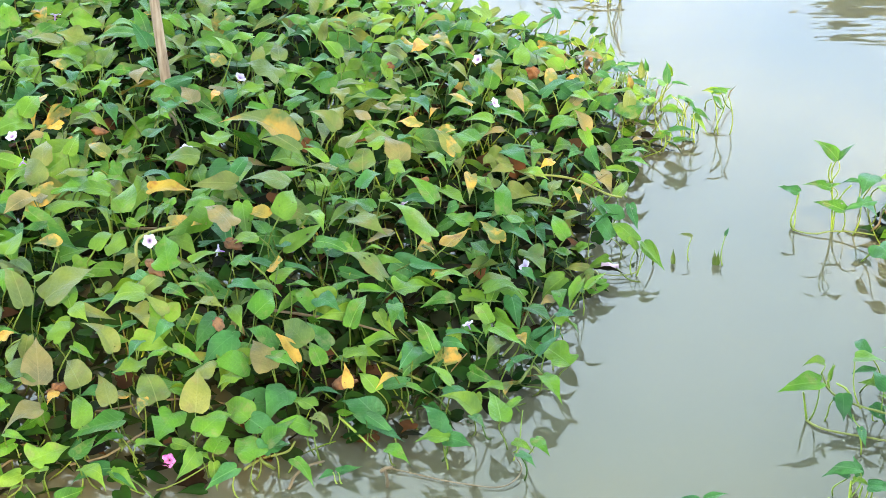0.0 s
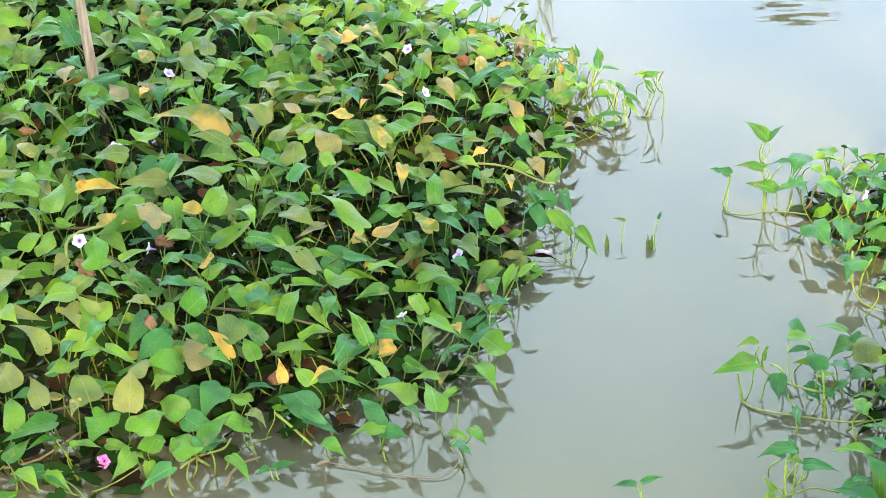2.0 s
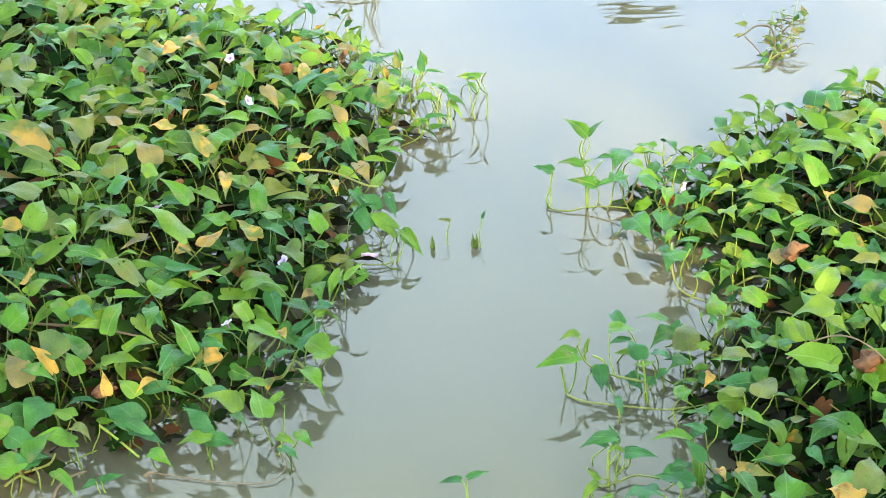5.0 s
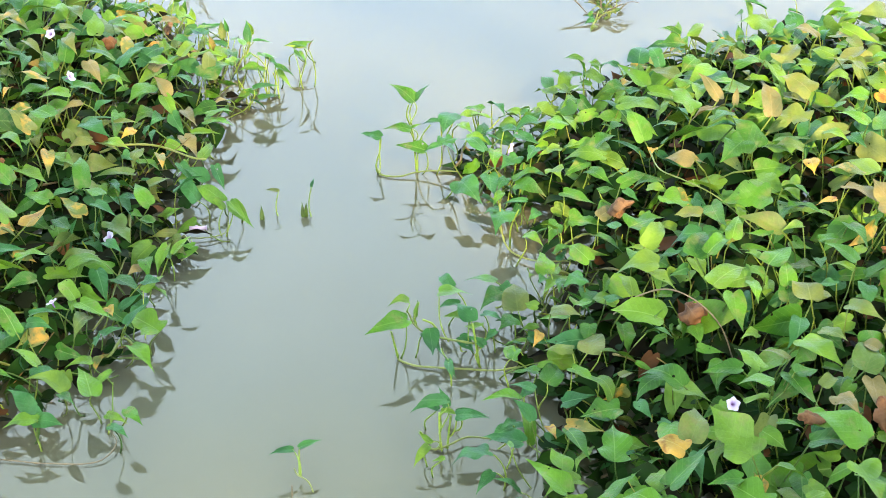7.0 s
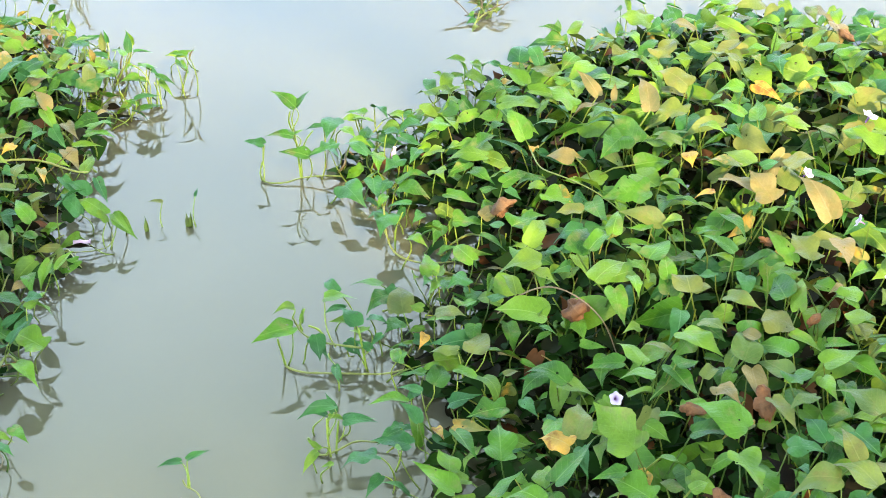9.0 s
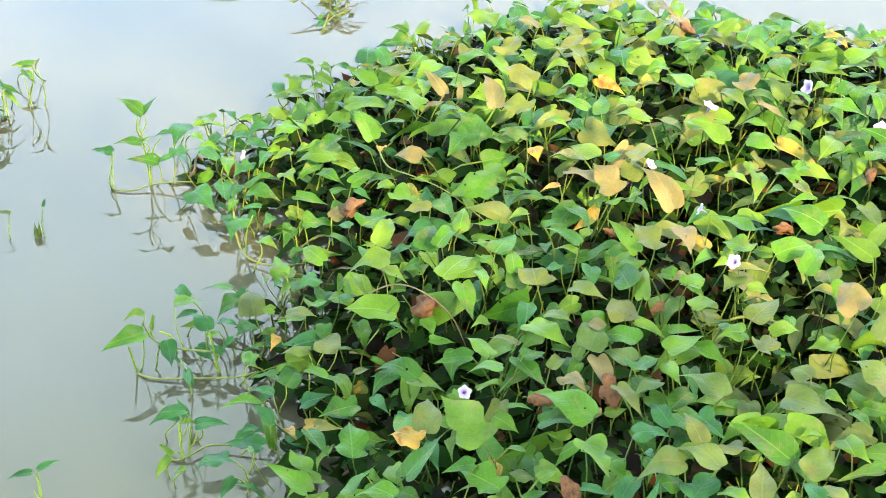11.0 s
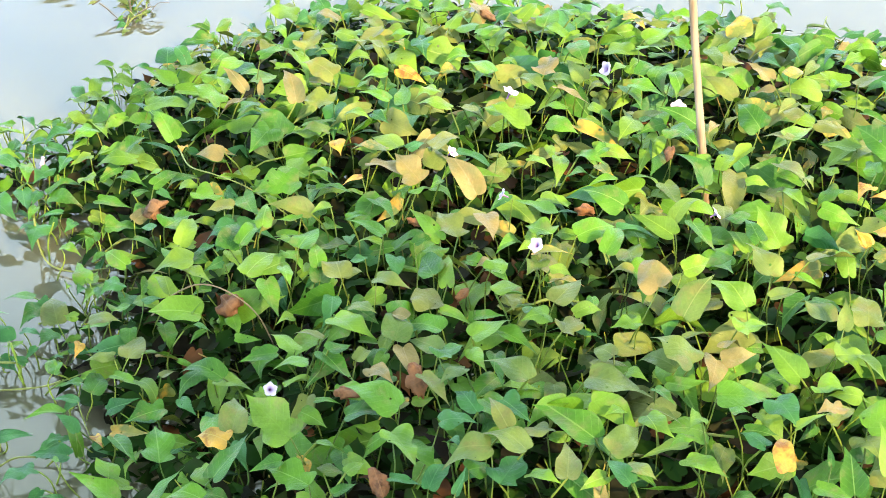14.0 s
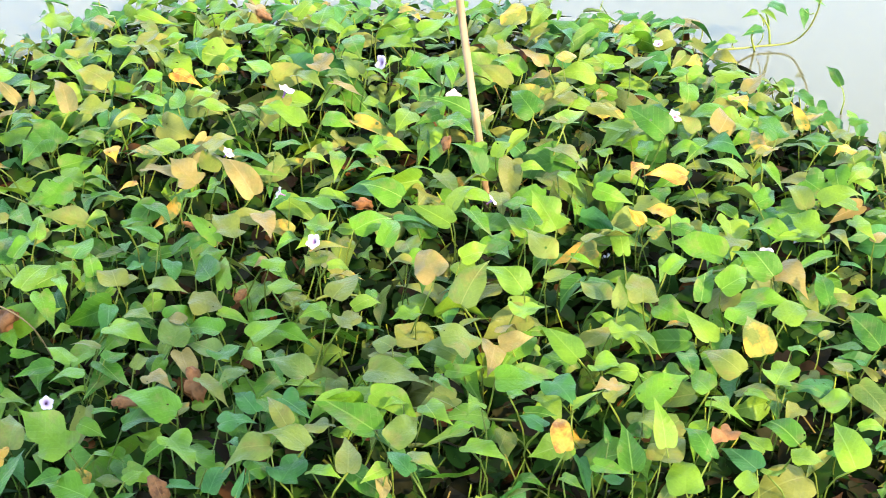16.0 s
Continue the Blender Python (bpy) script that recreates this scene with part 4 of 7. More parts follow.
    (-0.509, 4.733, 0.249, -0.576, 4.708, 0.239, 5, 0),
    (0.736, 4.736, 0.06, 0.798, 4.737, 0.068, 4, 0),
    (0.773, 4.737, 0.06, 0.719, 4.755, 0.068, 1, 0),
    (-0.023, 4.738, 0.241, 0.024, 4.684, 0.231, 14, 4),
    (0.753, 4.738, 0.05, 0.765, 4.697, 0.018, 1, 0),
    (0.253, 4.742, 0.181, 0.305, 4.8, 0.169, 17, 0),
    (0.509, 4.75, 0.119, 0.466, 4.822, 0.109, 15, 5),
    (0.62, 4.75, 0.08, 0.627, 4.803, 0.124, 4, 5),
]
WEST_LEAVES_27 = [
    (-0.808, 4.769, 0.24, -0.853, 4.825, 0.297, 5, 0),
    (-0.75, 4.776, 0.228, -0.694, 4.697, 0.203, 18, 1),
    (-0.695, 4.786, 0.248, -0.776, 4.817, 0.273, 5, 0),
    (0.553, 4.79, 0.08, 0.558, 4.836, 0.119, 4, 1),
    (-0.352, 4.799, 0.256, -0.325, 4.718, 0.243, 12, 6),
    (-0.267, 4.805, 0.252, -0.201, 4.858, 0.242, 12, 1),
    (0.387, 4.818, 0.146, 0.448, 4.782, 0.136, 10, 2),
    (-0.624, 4.832, 0.236, -0.529, 4.857, 0.221, 17, 0),
    (0.152, 4.845, 0.2, 0.18, 4.768, 0.187, 8, 1),
    (-0.2, 4.847, 0.233, -0.124, 4.883, 0.226, 10, 0),
    (-1.212, 4.851, 0.223, -1.239, 4.936, 0.268, 14, 0),
    (-0.691, 4.871, 0.254, -0.632, 4.795, 0.227, 2, 0),
]
WEST_LEAVES_28 = [
    (-0.377, 4.873, 0.225, -0.449, 4.921, 0.222, 17, 0),
    (0.104, 4.877, 0.192, 0.149, 4.81, 0.169, 19, 0),
    (0.419, 4.913, 0.113, 0.35, 4.884, 0.1, 17, 0),
    (0.446, 4.913, 0.104, 0.484, 4.867, 0.101, 1, 0),
    (0.127, 4.957, 0.183, 0.178, 4.999, 0.173, 7, 0),
    (0.231, 4.957, 0.156, 0.159, 4.996, 0.144, 11, 0),
    (-0.153, 4.97, 0.215, -0.213, 5.026, 0.21, 12, 6),
    (0.087, 4.975, 0.179, 0.018, 4.96, 0.169, 17, 6),
    (-0.233, 4.977, 0.23, -0.308, 5.001, 0.218, 0, 0),
    (0.199, 4.983, 0.163, 0.245, 5.052, 0.168, 19, 0),
    (0.361, 4.989, 0.118, 0.296, 4.974, 0.113, 14, 0),
    (-0.657, 5.008, 0.231, -0.598, 4.947, 0.216, 17, 0),
]
WEST_LEAVES_29 = [
    (0.11, 5.06, 0.157, 0.027, 5.091, 0.145, 16, 0),
    (-0.087, 5.087, 0.18, -0.163, 5.107, 0.167, 7, 0),
]
WEST_LEAVES = WEST_LEAVES_01 + WEST_LEAVES_02 + WEST_LEAVES_03 + WEST_LEAVES_04 + WEST_LEAVES_05 + WEST_LEAVES_06 + WEST_LEAVES_07 + WEST_LEAVES_08 + WEST_LEAVES_09 + WEST_LEAVES_10 + WEST_LEAVES_11 + WEST_LEAVES_12 + WEST_LEAVES_13 + WEST_LEAVES_14 + WEST_LEAVES_15 + WEST_LEAVES_16 + WEST_LEAVES_17 + WEST_LEAVES_18 + WEST_LEAVES_19 + WEST_LEAVES_20 + WEST_LEAVES_21 + WEST_LEAVES_22 + WEST_LEAVES_23 + WEST_LEAVES_24 + WEST_LEAVES_25 + WEST_LEAVES_26 + WEST_LEAVES_27 + WEST_LEAVES_28 + WEST_LEAVES_29
EAST_LEAVES_01 = [
    (2.459, 1.771, 0.213, 2.48, 1.867, 0.25, 6, 0),
    (2.257, 1.841, 0.213, 2.324, 1.857, 0.198, 9, 6),
    (2.331, 1.859, 0.203, 2.388, 1.881, 0.173, 6, 6),
    (2.379, 1.86, 0.222, 2.438, 1.836, 0.204, 3, 6),
    (2.32, 1.861, 0.215, 2.322, 1.961, 0.202, 2, 5),
    (2.537, 1.871, 0.217, 2.59, 1.852, 0.204, 12, 0),
    (2.42, 1.873, 0.221, 2.414, 1.971, 0.211, 16, 0),
    (2.185, 1.885, 0.2, 2.238, 1.97, 0.2, 14, 6),
    (2.367, 1.899, 0.213, 2.358, 1.982, 0.205, 8, 6),
    (2.252, 1.901, 0.24, 2.255, 1.986, 0.255, 5, 0),
    (2.518, 1.94, 0.219, 2.606, 1.936, 0.207, 9, 0),
    (2.193, 1.955, 0.244, 2.216, 2.031, 0.306, 0, 0),
]
EAST_LEAVES_02 = [
    (2.491, 1.961, 0.223, 2.424, 1.949, 0.225, 9, 1),
    (2.18, 1.962, 0.222, 2.269, 2.003, 0.214, 14, 1),
    (2.129, 1.963, 0.218, 2.173, 2.05, 0.253, 2, 0),
    (2.342, 1.963, 0.23, 2.275, 1.947, 0.23, 18, 7),
    (2.596, 1.969, 0.253, 2.613, 2.033, 0.233, 2, 1),
    (2.055, 1.983, 0.259, 2.1, 1.926, 0.249, 2, 0),
    (2.45, 1.995, 0.26, 2.53, 2.054, 0.25, 18, 6),
    (2.706, 1.997, 0.245, 2.699, 2.095, 0.273, 6, 0),
    (2.007, 2.003, 0.239, 2.016, 1.949, 0.239, 10, 6),
    (2.483, 2.011, 0.244, 2.538, 1.958, 0.232, 17, 0),
    (2.115, 2.018, 0.252, 2.129, 2.043, 0.277, 1, 0),
    (2.326, 2.019, 0.274, 2.333, 1.957, 0.264, 12, 6),
]
EAST_LEAVES_03 = [
    (2.409, 2.025, 0.251, 2.428, 1.973, 0.249, 0, 6),
    (2.042, 2.035, 0.248, 2.063, 2.117, 0.26, 19, 3),
    (2.347, 2.038, 0.26, 2.354, 2.114, 0.248, 6, 0),
    (2.436, 2.056, 0.253, 2.414, 2.155, 0.255, 3, 1),
    (2.542, 2.064, 0.275, 2.538, 2.012, 0.285, 17, 0),
    (2.503, 2.078, 0.252, 2.526, 2.174, 0.282, 3, 4),
    (1.779, 2.094, 0.272, 1.759, 2.177, 0.264, 12, 5),
    (2.232, 2.097, 0.236, 2.336, 2.099, 0.264, 3, 0),
    (2.638, 2.097, 0.236, 2.692, 2.112, 0.221, 7, 1),
    (2.042, 2.101, 0.26, 2.03, 2.171, 0.25, 17, 5),
    (2.179, 2.126, 0.25, 2.258, 2.149, 0.238, 10, 1),
    (2.572, 2.126, 0.274, 2.657, 2.174, 0.262, 3, 6),
]
EAST_LEAVES_04 = [
    (2.106, 2.127, 0.263, 2.168, 2.103, 0.283, 1, 6),
    (2.691, 2.133, 0.267, 2.723, 2.208, 0.297, 10, 0),
    (2.221, 2.136, 0.266, 2.159, 2.133, 0.276, 18, 2),
    (1.786, 2.148, 0.275, 1.82, 2.092, 0.272, 3, 1),
    (1.761, 2.149, 0.26, 1.698, 2.139, 0.262, 2, 0),
    (2.282, 2.162, 0.252, 2.234, 2.208, 0.239, 3, 6),
    (1.692, 2.168, 0.255, 1.74, 2.255, 0.262, 2, 1),
    (1.913, 2.168, 0.237, 1.941, 2.091, 0.224, 9, 0),
    (2.444, 2.168, 0.251, 2.458, 2.268, 0.271, 2, 6),
    (1.947, 2.183, 0.259, 1.891, 2.18, 0.257, 5, 0),
    (1.777, 2.191, 0.272, 1.872, 2.216, 0.257, 9, 1),
    (2.02, 2.196, 0.278, 2.071, 2.202, 0.253, 10, 0),
]
EAST_LEAVES_05 = [
    (2.517, 2.205, 0.248, 2.601, 2.258, 0.243, 6, 0),
    (2.116, 2.206, 0.275, 2.115, 2.119, 0.262, 14, 5),
    (1.98, 2.213, 0.271, 1.922, 2.191, 0.289, 9, 6),
    (1.509, 2.225, 0.244, 1.549, 2.245, 0.276, 1, 5),
    (1.647, 2.227, 0.249, 1.664, 2.164, 0.254, 9, 0),
    (1.591, 2.231, 0.232, 1.668, 2.295, 0.23, 18, 5),
    (1.792, 2.239, 0.258, 1.729, 2.357, 0.285, 2, 0),
    (1.886, 2.254, 0.281, 1.881, 2.179, 0.269, 9, 6),
    (2.215, 2.256, 0.244, 2.197, 2.357, 0.277, 2, 6),
    (1.669, 2.258, 0.262, 1.614, 2.343, 0.272, 9, 1),
    (1.475, 2.263, 0.238, 1.536, 2.32, 0.238, 12, 5),
    (2.341, 2.266, 0.262, 2.335, 2.184, 0.25, 7, 6),
]
EAST_LEAVES_06 = [
    (2.029, 2.268, 0.268, 2.124, 2.224, 0.253, 6, 0),
    (2.673, 2.27, 0.261, 2.666, 2.366, 0.296, 9, 0),
    (2.532, 2.273, 0.281, 2.631, 2.284, 0.274, 9, 0),
    (2.916, 2.275, 0.263, 2.97, 2.296, 0.248, 19, 2),
    (1.555, 2.279, 0.248, 1.612, 2.287, 0.213, 14, 0),
    (2.29, 2.283, 0.264, 2.357, 2.27, 0.254, 18, 6),
    (1.616, 2.287, 0.275, 1.523, 2.315, 0.26, 9, 1),
    (1.918, 2.291, 0.259, 1.943, 2.234, 0.249, 7, 1),
    (2.512, 2.295, 0.244, 2.567, 2.355, 0.276, 12, 0),
    (1.877, 2.307, 0.253, 1.828, 2.29, 0.261, 19, 0),
    (1.652, 2.309, 0.279, 1.652, 2.393, 0.294, 0, 1),
    (2.704, 2.311, 0.268, 2.699, 2.214, 0.24, 14, 2),
]
EAST_LEAVES_07 = [
    (1.937, 2.318, 0.279, 1.946, 2.262, 0.271, 10, 0),
    (1.741, 2.324, 0.249, 1.667, 2.316, 0.239, 14, 1),
    (2.349, 2.336, 0.265, 2.381, 2.373, 0.309, 2, 1),
    (1.434, 2.34, 0.229, 1.477, 2.293, 0.226, 2, 5),
    (2.043, 2.345, 0.275, 2.002, 2.437, 0.295, 14, 1),
    (2.416, 2.346, 0.248, 2.458, 2.436, 0.256, 14, 1),
    (1.333, 2.349, 0.216, 1.39, 2.364, 0.206, 7, 0),
    (2.859, 2.352, 0.255, 2.844, 2.451, 0.263, 18, 6),
    (1.556, 2.356, 0.255, 1.566, 2.307, 0.273, 19, 5),
    (2.927, 2.358, 0.277, 2.918, 2.277, 0.262, 5, 0),
    (1.365, 2.363, 0.242, 1.412, 2.393, 0.227, 0, 0),
    (2.098, 2.366, 0.259, 2.165, 2.338, 0.249, 9, 2),
]
EAST_LEAVES_08 = [
    (2.103, 2.375, 0.259, 2.045, 2.303, 0.246, 6, 2),
    (2.112, 2.381, 0.271, 2.161, 2.4, 0.246, 19, 2),
    (2.349, 2.381, 0.258, 2.366, 2.475, 0.246, 9, 1),
    (2.034, 2.386, 0.244, 2, 2.471, 0.229, 16, 1),
    (2.65, 2.391, 0.25, 2.588, 2.495, 0.255, 6, 0),
    (1.318, 2.392, 0.207, 1.261, 2.475, 0.209, 18, 0),
    (1.922, 2.396, 0.268, 1.95, 2.352, 0.271, 12, 6),
    (2.806, 2.401, 0.246, 2.772, 2.491, 0.231, 16, 0),
    (2.504, 2.406, 0.256, 2.585, 2.434, 0.244, 16, 0),
    (1.638, 2.407, 0.252, 1.634, 2.491, 0.252, 10, 5),
    (1.468, 2.412, 0.272, 1.478, 2.315, 0.257, 18, 0),
    (1.341, 2.414, 0.213, 1.389, 2.445, 0.178, 3, 1),
]
EAST_LEAVES_09 = [
    (1.561, 2.419, 0.253, 1.627, 2.394, 0.243, 14, 5),
    (2.163, 2.419, 0.271, 2.242, 2.427, 0.259, 18, 0),
    (1.849, 2.42, 0.266, 1.944, 2.333, 0.246, 6, 1),
    (1.685, 2.422, 0.265, 1.71, 2.349, 0.253, 18, 5),
    (1.752, 2.428, 0.274, 1.716, 2.522, 0.284, 9, 1),
    (1.924, 2.433, 0.275, 1.912, 2.498, 0.255, 3, 1),
    (2.891, 2.446, 0.257, 2.917, 2.543, 0.262, 16, 1),
    (1.476, 2.448, 0.232, 1.413, 2.423, 0.222, 1, 0),
    (2.065, 2.448, 0.265, 2.134, 2.405, 0.272, 1, 1),
    (2.918, 2.452, 0.266, 3.011, 2.429, 0.278, 19, 6),
    (2.483, 2.453, 0.255, 2.486, 2.399, 0.26, 19, 0),
    (1.517, 2.455, 0.271, 1.439, 2.539, 0.286, 3, 0),
]
EAST_LEAVES_10 = [
    (1.29, 2.458, 0.229, 1.231, 2.477, 0.214, 2, 0),
    (1.881, 2.46, 0.254, 1.949, 2.432, 0.244, 17, 1),
    (1.145, 2.465, 0.186, 1.09, 2.524, 0.173, 9, 0),
    (1.349, 2.479, 0.234, 1.397, 2.43, 0.224, 6, 0),
    (2.241, 2.485, 0.254, 2.219, 2.584, 0.287, 9, 6),
    (2.089, 2.488, 0.272, 2.179, 2.528, 0.327, 3, 1),
    (1.325, 2.501, 0.225, 1.272, 2.604, 0.275, 18, 0),
    (2.288, 2.502, 0.262, 2.366, 2.505, 0.249, 4, 1),
    (1.163, 2.505, 0.188, 1.261, 2.557, 0.221, 2, 0),
    (1.413, 2.508, 0.252, 1.511, 2.475, 0.237, 16, 0),
    (2.484, 2.513, 0.246, 2.516, 2.59, 0.268, 5, 6),
    (1.665, 2.519, 0.275, 1.599, 2.504, 0.265, 5, 1),
]
EAST_LEAVES_11 = [
    (1.066, 2.535, 0.157, 1.148, 2.592, 0.165, 2, 0),
    (2.042, 2.541, 0.251, 1.981, 2.561, 0.244, 18, 6),
    (2.829, 2.542, 0.246, 2.905, 2.553, 0.233, 9, 0),
    (1.581, 2.544, 0.275, 1.597, 2.464, 0.245, 10, 1),
    (2.568, 2.545, 0.248, 2.626, 2.568, 0.238, 5, 4),
    (1.868, 2.55, 0.271, 1.932, 2.595, 0.258, 18, 1),
    (2.63, 2.555, 0.25, 2.661, 2.49, 0.24, 17, 0),
    (2.631, 2.556, 0.269, 2.616, 2.625, 0.259, 6, 3),
    (2.334, 2.557, 0.259, 2.359, 2.654, 0.282, 9, 1),
    (1.621, 2.561, 0.278, 1.694, 2.6, 0.265, 18, 0),
    (2.411, 2.565, 0.275, 2.509, 2.536, 0.275, 6, 1),
    (2.564, 2.567, 0.265, 2.561, 2.608, 0.289, 2, 3),
]
EAST_LEAVES_12 = [
    (2.575, 2.568, 0.265, 2.561, 2.609, 0.282, 3, 3),
    (2.096, 2.578, 0.286, 2.118, 2.677, 0.296, 14, 2),
    (1.699, 2.583, 0.269, 1.696, 2.512, 0.259, 17, 0),
    (1.234, 2.601, 0.187, 1.187, 2.66, 0.175, 14, 3),
    (1.877, 2.605, 0.279, 1.813, 2.607, 0.282, 14, 6),
    (1.019, 2.606, 0.118, 0.962, 2.687, 0.151, 2, 0),
    (1.655, 2.614, 0.254, 1.626, 2.696, 0.241, 2, 1),
    (1.238, 2.615, 0.189, 1.297, 2.694, 0.201, 9, 1),
    (1.397, 2.615, 0.22, 1.442, 2.586, 0.215, 0, 0),
    (1.926, 2.619, 0.256, 1.994, 2.633, 0.246, 12, 6),
    (1.711, 2.625, 0.258, 1.811, 2.634, 0.268, 6, 6),
    (1.828, 2.638, 0.278, 1.893, 2.625, 0.263, 6, 0),
]
EAST_LEAVES_13 = [
    (1.109, 2.639, 0.145, 1.129, 2.738, 0.16, 18, 0),
    (1.896, 2.644, 0.27, 1.983, 2.692, 0.278, 6, 1),
    (1.521, 2.649, 0.235, 1.542, 2.586, 0.232, 14, 2),
    (2.419, 2.651, 0.249, 2.414, 2.749, 0.302, 18, 0),
    (2.369, 2.658, 0.277, 2.384, 2.74, 0.287, 17, 0),
    (1.686, 2.666, 0.258, 1.639, 2.737, 0.245, 6, 0),
    (2.353, 2.67, 0.247, 2.36, 2.755, 0.257, 7, 6),
    (1.582, 2.672, 0.256, 1.638, 2.756, 0.253, 9, 1),
    (2.196, 2.676, 0.248, 2.274, 2.677, 0.236, 9, 0),
    (1.504, 2.678, 0.233, 1.554, 2.719, 0.213, 16, 1),
    (1.601, 2.679, 0.246, 1.585, 2.583, 0.216, 2, 2),
    (2.769, 2.68, 0.265, 2.691, 2.745, 0.257, 3, 3),
]
EAST_LEAVES_14 = [
    (3.215, 2.681, 0.2, 3.148, 2.67, 0.21, 14, 3),
    (1.023, 2.687, 0.109, 1.031, 2.764, 0.097, 9, 0),
    (1.426, 2.692, 0.251, 1.355, 2.707, 0.241, 3, 0),
    (2.117, 2.704, 0.252, 2.071, 2.745, 0.232, 16, 1),
    (3.023, 2.706, 0.265, 3.036, 2.804, 0.28, 14, 0),
    (1.459, 2.707, 0.253, 1.519, 2.733, 0.233, 6, 0),
    (3.173, 2.71, 0.22, 3.125, 2.768, 0.207, 3, 0),
    (2.976, 2.713, 0.24, 3.059, 2.728, 0.23, 8, 4),
    (1.633, 2.715, 0.273, 1.601, 2.766, 0.243, 16, 2),
    (1.806, 2.72, 0.278, 1.873, 2.735, 0.266, 3, 6),
    (3.248, 2.721, 0.201, 3.231, 2.786, 0.183, 14, 1),
    (1.456, 2.731, 0.244, 1.48, 2.637, 0.219, 2, 0),
]
EAST_LEAVES_15 = [
    (2.994, 2.736, 0.238, 3.032, 2.809, 0.243, 17, 4),
    (1.414, 2.738, 0.244, 1.39, 2.82, 0.242, 17, 0),
    (2.059, 2.741, 0.283, 2.136, 2.805, 0.288, 16, 0),
    (1.943, 2.754, 0.275, 1.993, 2.753, 0.252, 12, 6),
    (1.691, 2.755, 0.247, 1.712, 2.85, 0.237, 14, 1),
    (1.386, 2.757, 0.24, 1.314, 2.785, 0.227, 2, 0),
    (1.479, 2.759, 0.243, 1.428, 2.792, 0.25, 0, 1),
    (2.716, 2.769, 0.268, 2.649, 2.755, 0.261, 9, 3),
    (2.249, 2.782, 0.255, 2.2, 2.875, 0.277, 2, 6),
    (3.161, 2.783, 0.211, 3.184, 2.858, 0.251, 4, 4),
    (1.288, 2.791, 0.185, 1.227, 2.872, 0.177, 16, 0),
    (2.74, 2.794, 0.277, 2.763, 2.868, 0.265, 8, 0),
]
EAST_LEAVES_16 = [
    (2.144, 2.802, 0.248, 2.125, 2.721, 0.235, 14, 1),
    (1.748, 2.806, 0.254, 1.79, 2.877, 0.282, 5, 0),
    (1.508, 2.809, 0.26, 1.537, 2.714, 0.24, 9, 0),
    (1.84, 2.809, 0.269, 1.899, 2.842, 0.249, 14, 0),
    (2.806, 2.814, 0.284, 2.767, 2.921, 0.324, 6, 0),
    (0.917, 2.816, 0.08, 0.839, 2.809, 0.067, 14, 5),
    (1.547, 2.821, 0.262, 1.586, 2.769, 0.265, 3, 1),
    (1.27, 2.825, 0.174, 1.33, 2.77, 0.161, 6, 6),
    (0.985, 2.828, 0.078, 0.912, 2.872, 0.071, 8, 5),
    (1.733, 2.828, 0.271, 1.744, 2.925, 0.259, 6, 0),
    (2.52, 2.828, 0.276, 2.529, 2.748, 0.263, 16, 6),
    (2.892, 2.828, 0.264, 2.89, 2.881, 0.297, 9, 1),
]
EAST_LEAVES_17 = [
    (1.969, 2.833, 0.251, 1.915, 2.791, 0.249, 18, 1),
    (2.263, 2.833, 0.257, 2.343, 2.86, 0.282, 19, 6),
    (2.951, 2.833, 0.241, 3.029, 2.895, 0.249, 9, 2),
    (2.31, 2.834, 0.255, 2.305, 2.736, 0.23, 2, 0),
    (2.039, 2.836, 0.28, 2.138, 2.849, 0.273, 3, 0),
    (3.213, 2.837, 0.202, 3.291, 2.86, 0.192, 8, 4),
    (1.062, 2.845, 0.098, 1.133, 2.814, 0.085, 2, 4),
    (1.944, 2.847, 0.263, 2.029, 2.815, 0.248, 7, 4),
    (3.346, 2.851, 0.158, 3.398, 2.83, 0.146, 17, 0),
    (2.018, 2.871, 0.272, 1.986, 2.948, 0.259, 18, 0),
    (1.04, 2.874, 0.077, 1.038, 2.82, 0.082, 7, 3),
    (2.605, 2.874, 0.259, 2.605, 2.819, 0.264, 19, 1),
]
EAST_LEAVES_18 = [
    (2.693, 2.875, 0.247, 2.689, 2.935, 0.234, 8, 6),
    (1.877, 2.877, 0.248, 1.83, 2.854, 0.253, 0, 2),
    (1.622, 2.878, 0.276, 1.67, 2.813, 0.263, 16, 1),
    (3.2, 2.883, 0.207, 3.21, 2.944, 0.177, 3, 0),
    (0.984, 2.895, 0.079, 0.941, 2.869, 0.089, 10, 5),
    (1.184, 2.908, 0.146, 1.23, 2.934, 0.126, 7, 1),
    (1.794, 2.914, 0.26, 1.763, 2.973, 0.24, 14, 0),
    (1.826, 2.916, 0.285, 1.819, 3.017, 0.297, 18, 1),
    (2.788, 2.927, 0.259, 2.747, 3.012, 0.244, 2, 6),
    (1.575, 2.928, 0.251, 1.592, 3.023, 0.238, 9, 1),
    (2.494, 2.928, 0.249, 2.55, 2.915, 0.237, 12, 6),
    (2.221, 2.936, 0.251, 2.159, 3.023, 0.263, 3, 0),
]
EAST_LEAVES_19 = [
    (2.415, 2.944, 0.244, 2.396, 3.039, 0.289, 16, 0),
    (1.802, 2.948, 0.265, 1.779, 3.032, 0.318, 1, 0),
    (1.736, 2.951, 0.279, 1.789, 2.975, 0.267, 12, 0),
    (1.584, 2.953, 0.24, 1.635, 2.976, 0.225, 19, 1),
    (0.87, 2.955, 0.076, 0.931, 2.935, 0.066, 11, 5),
    (1.538, 2.959, 0.231, 1.579, 3.049, 0.253, 2, 0),
    (2.072, 2.979, 0.247, 2.022, 3.067, 0.252, 2, 0),
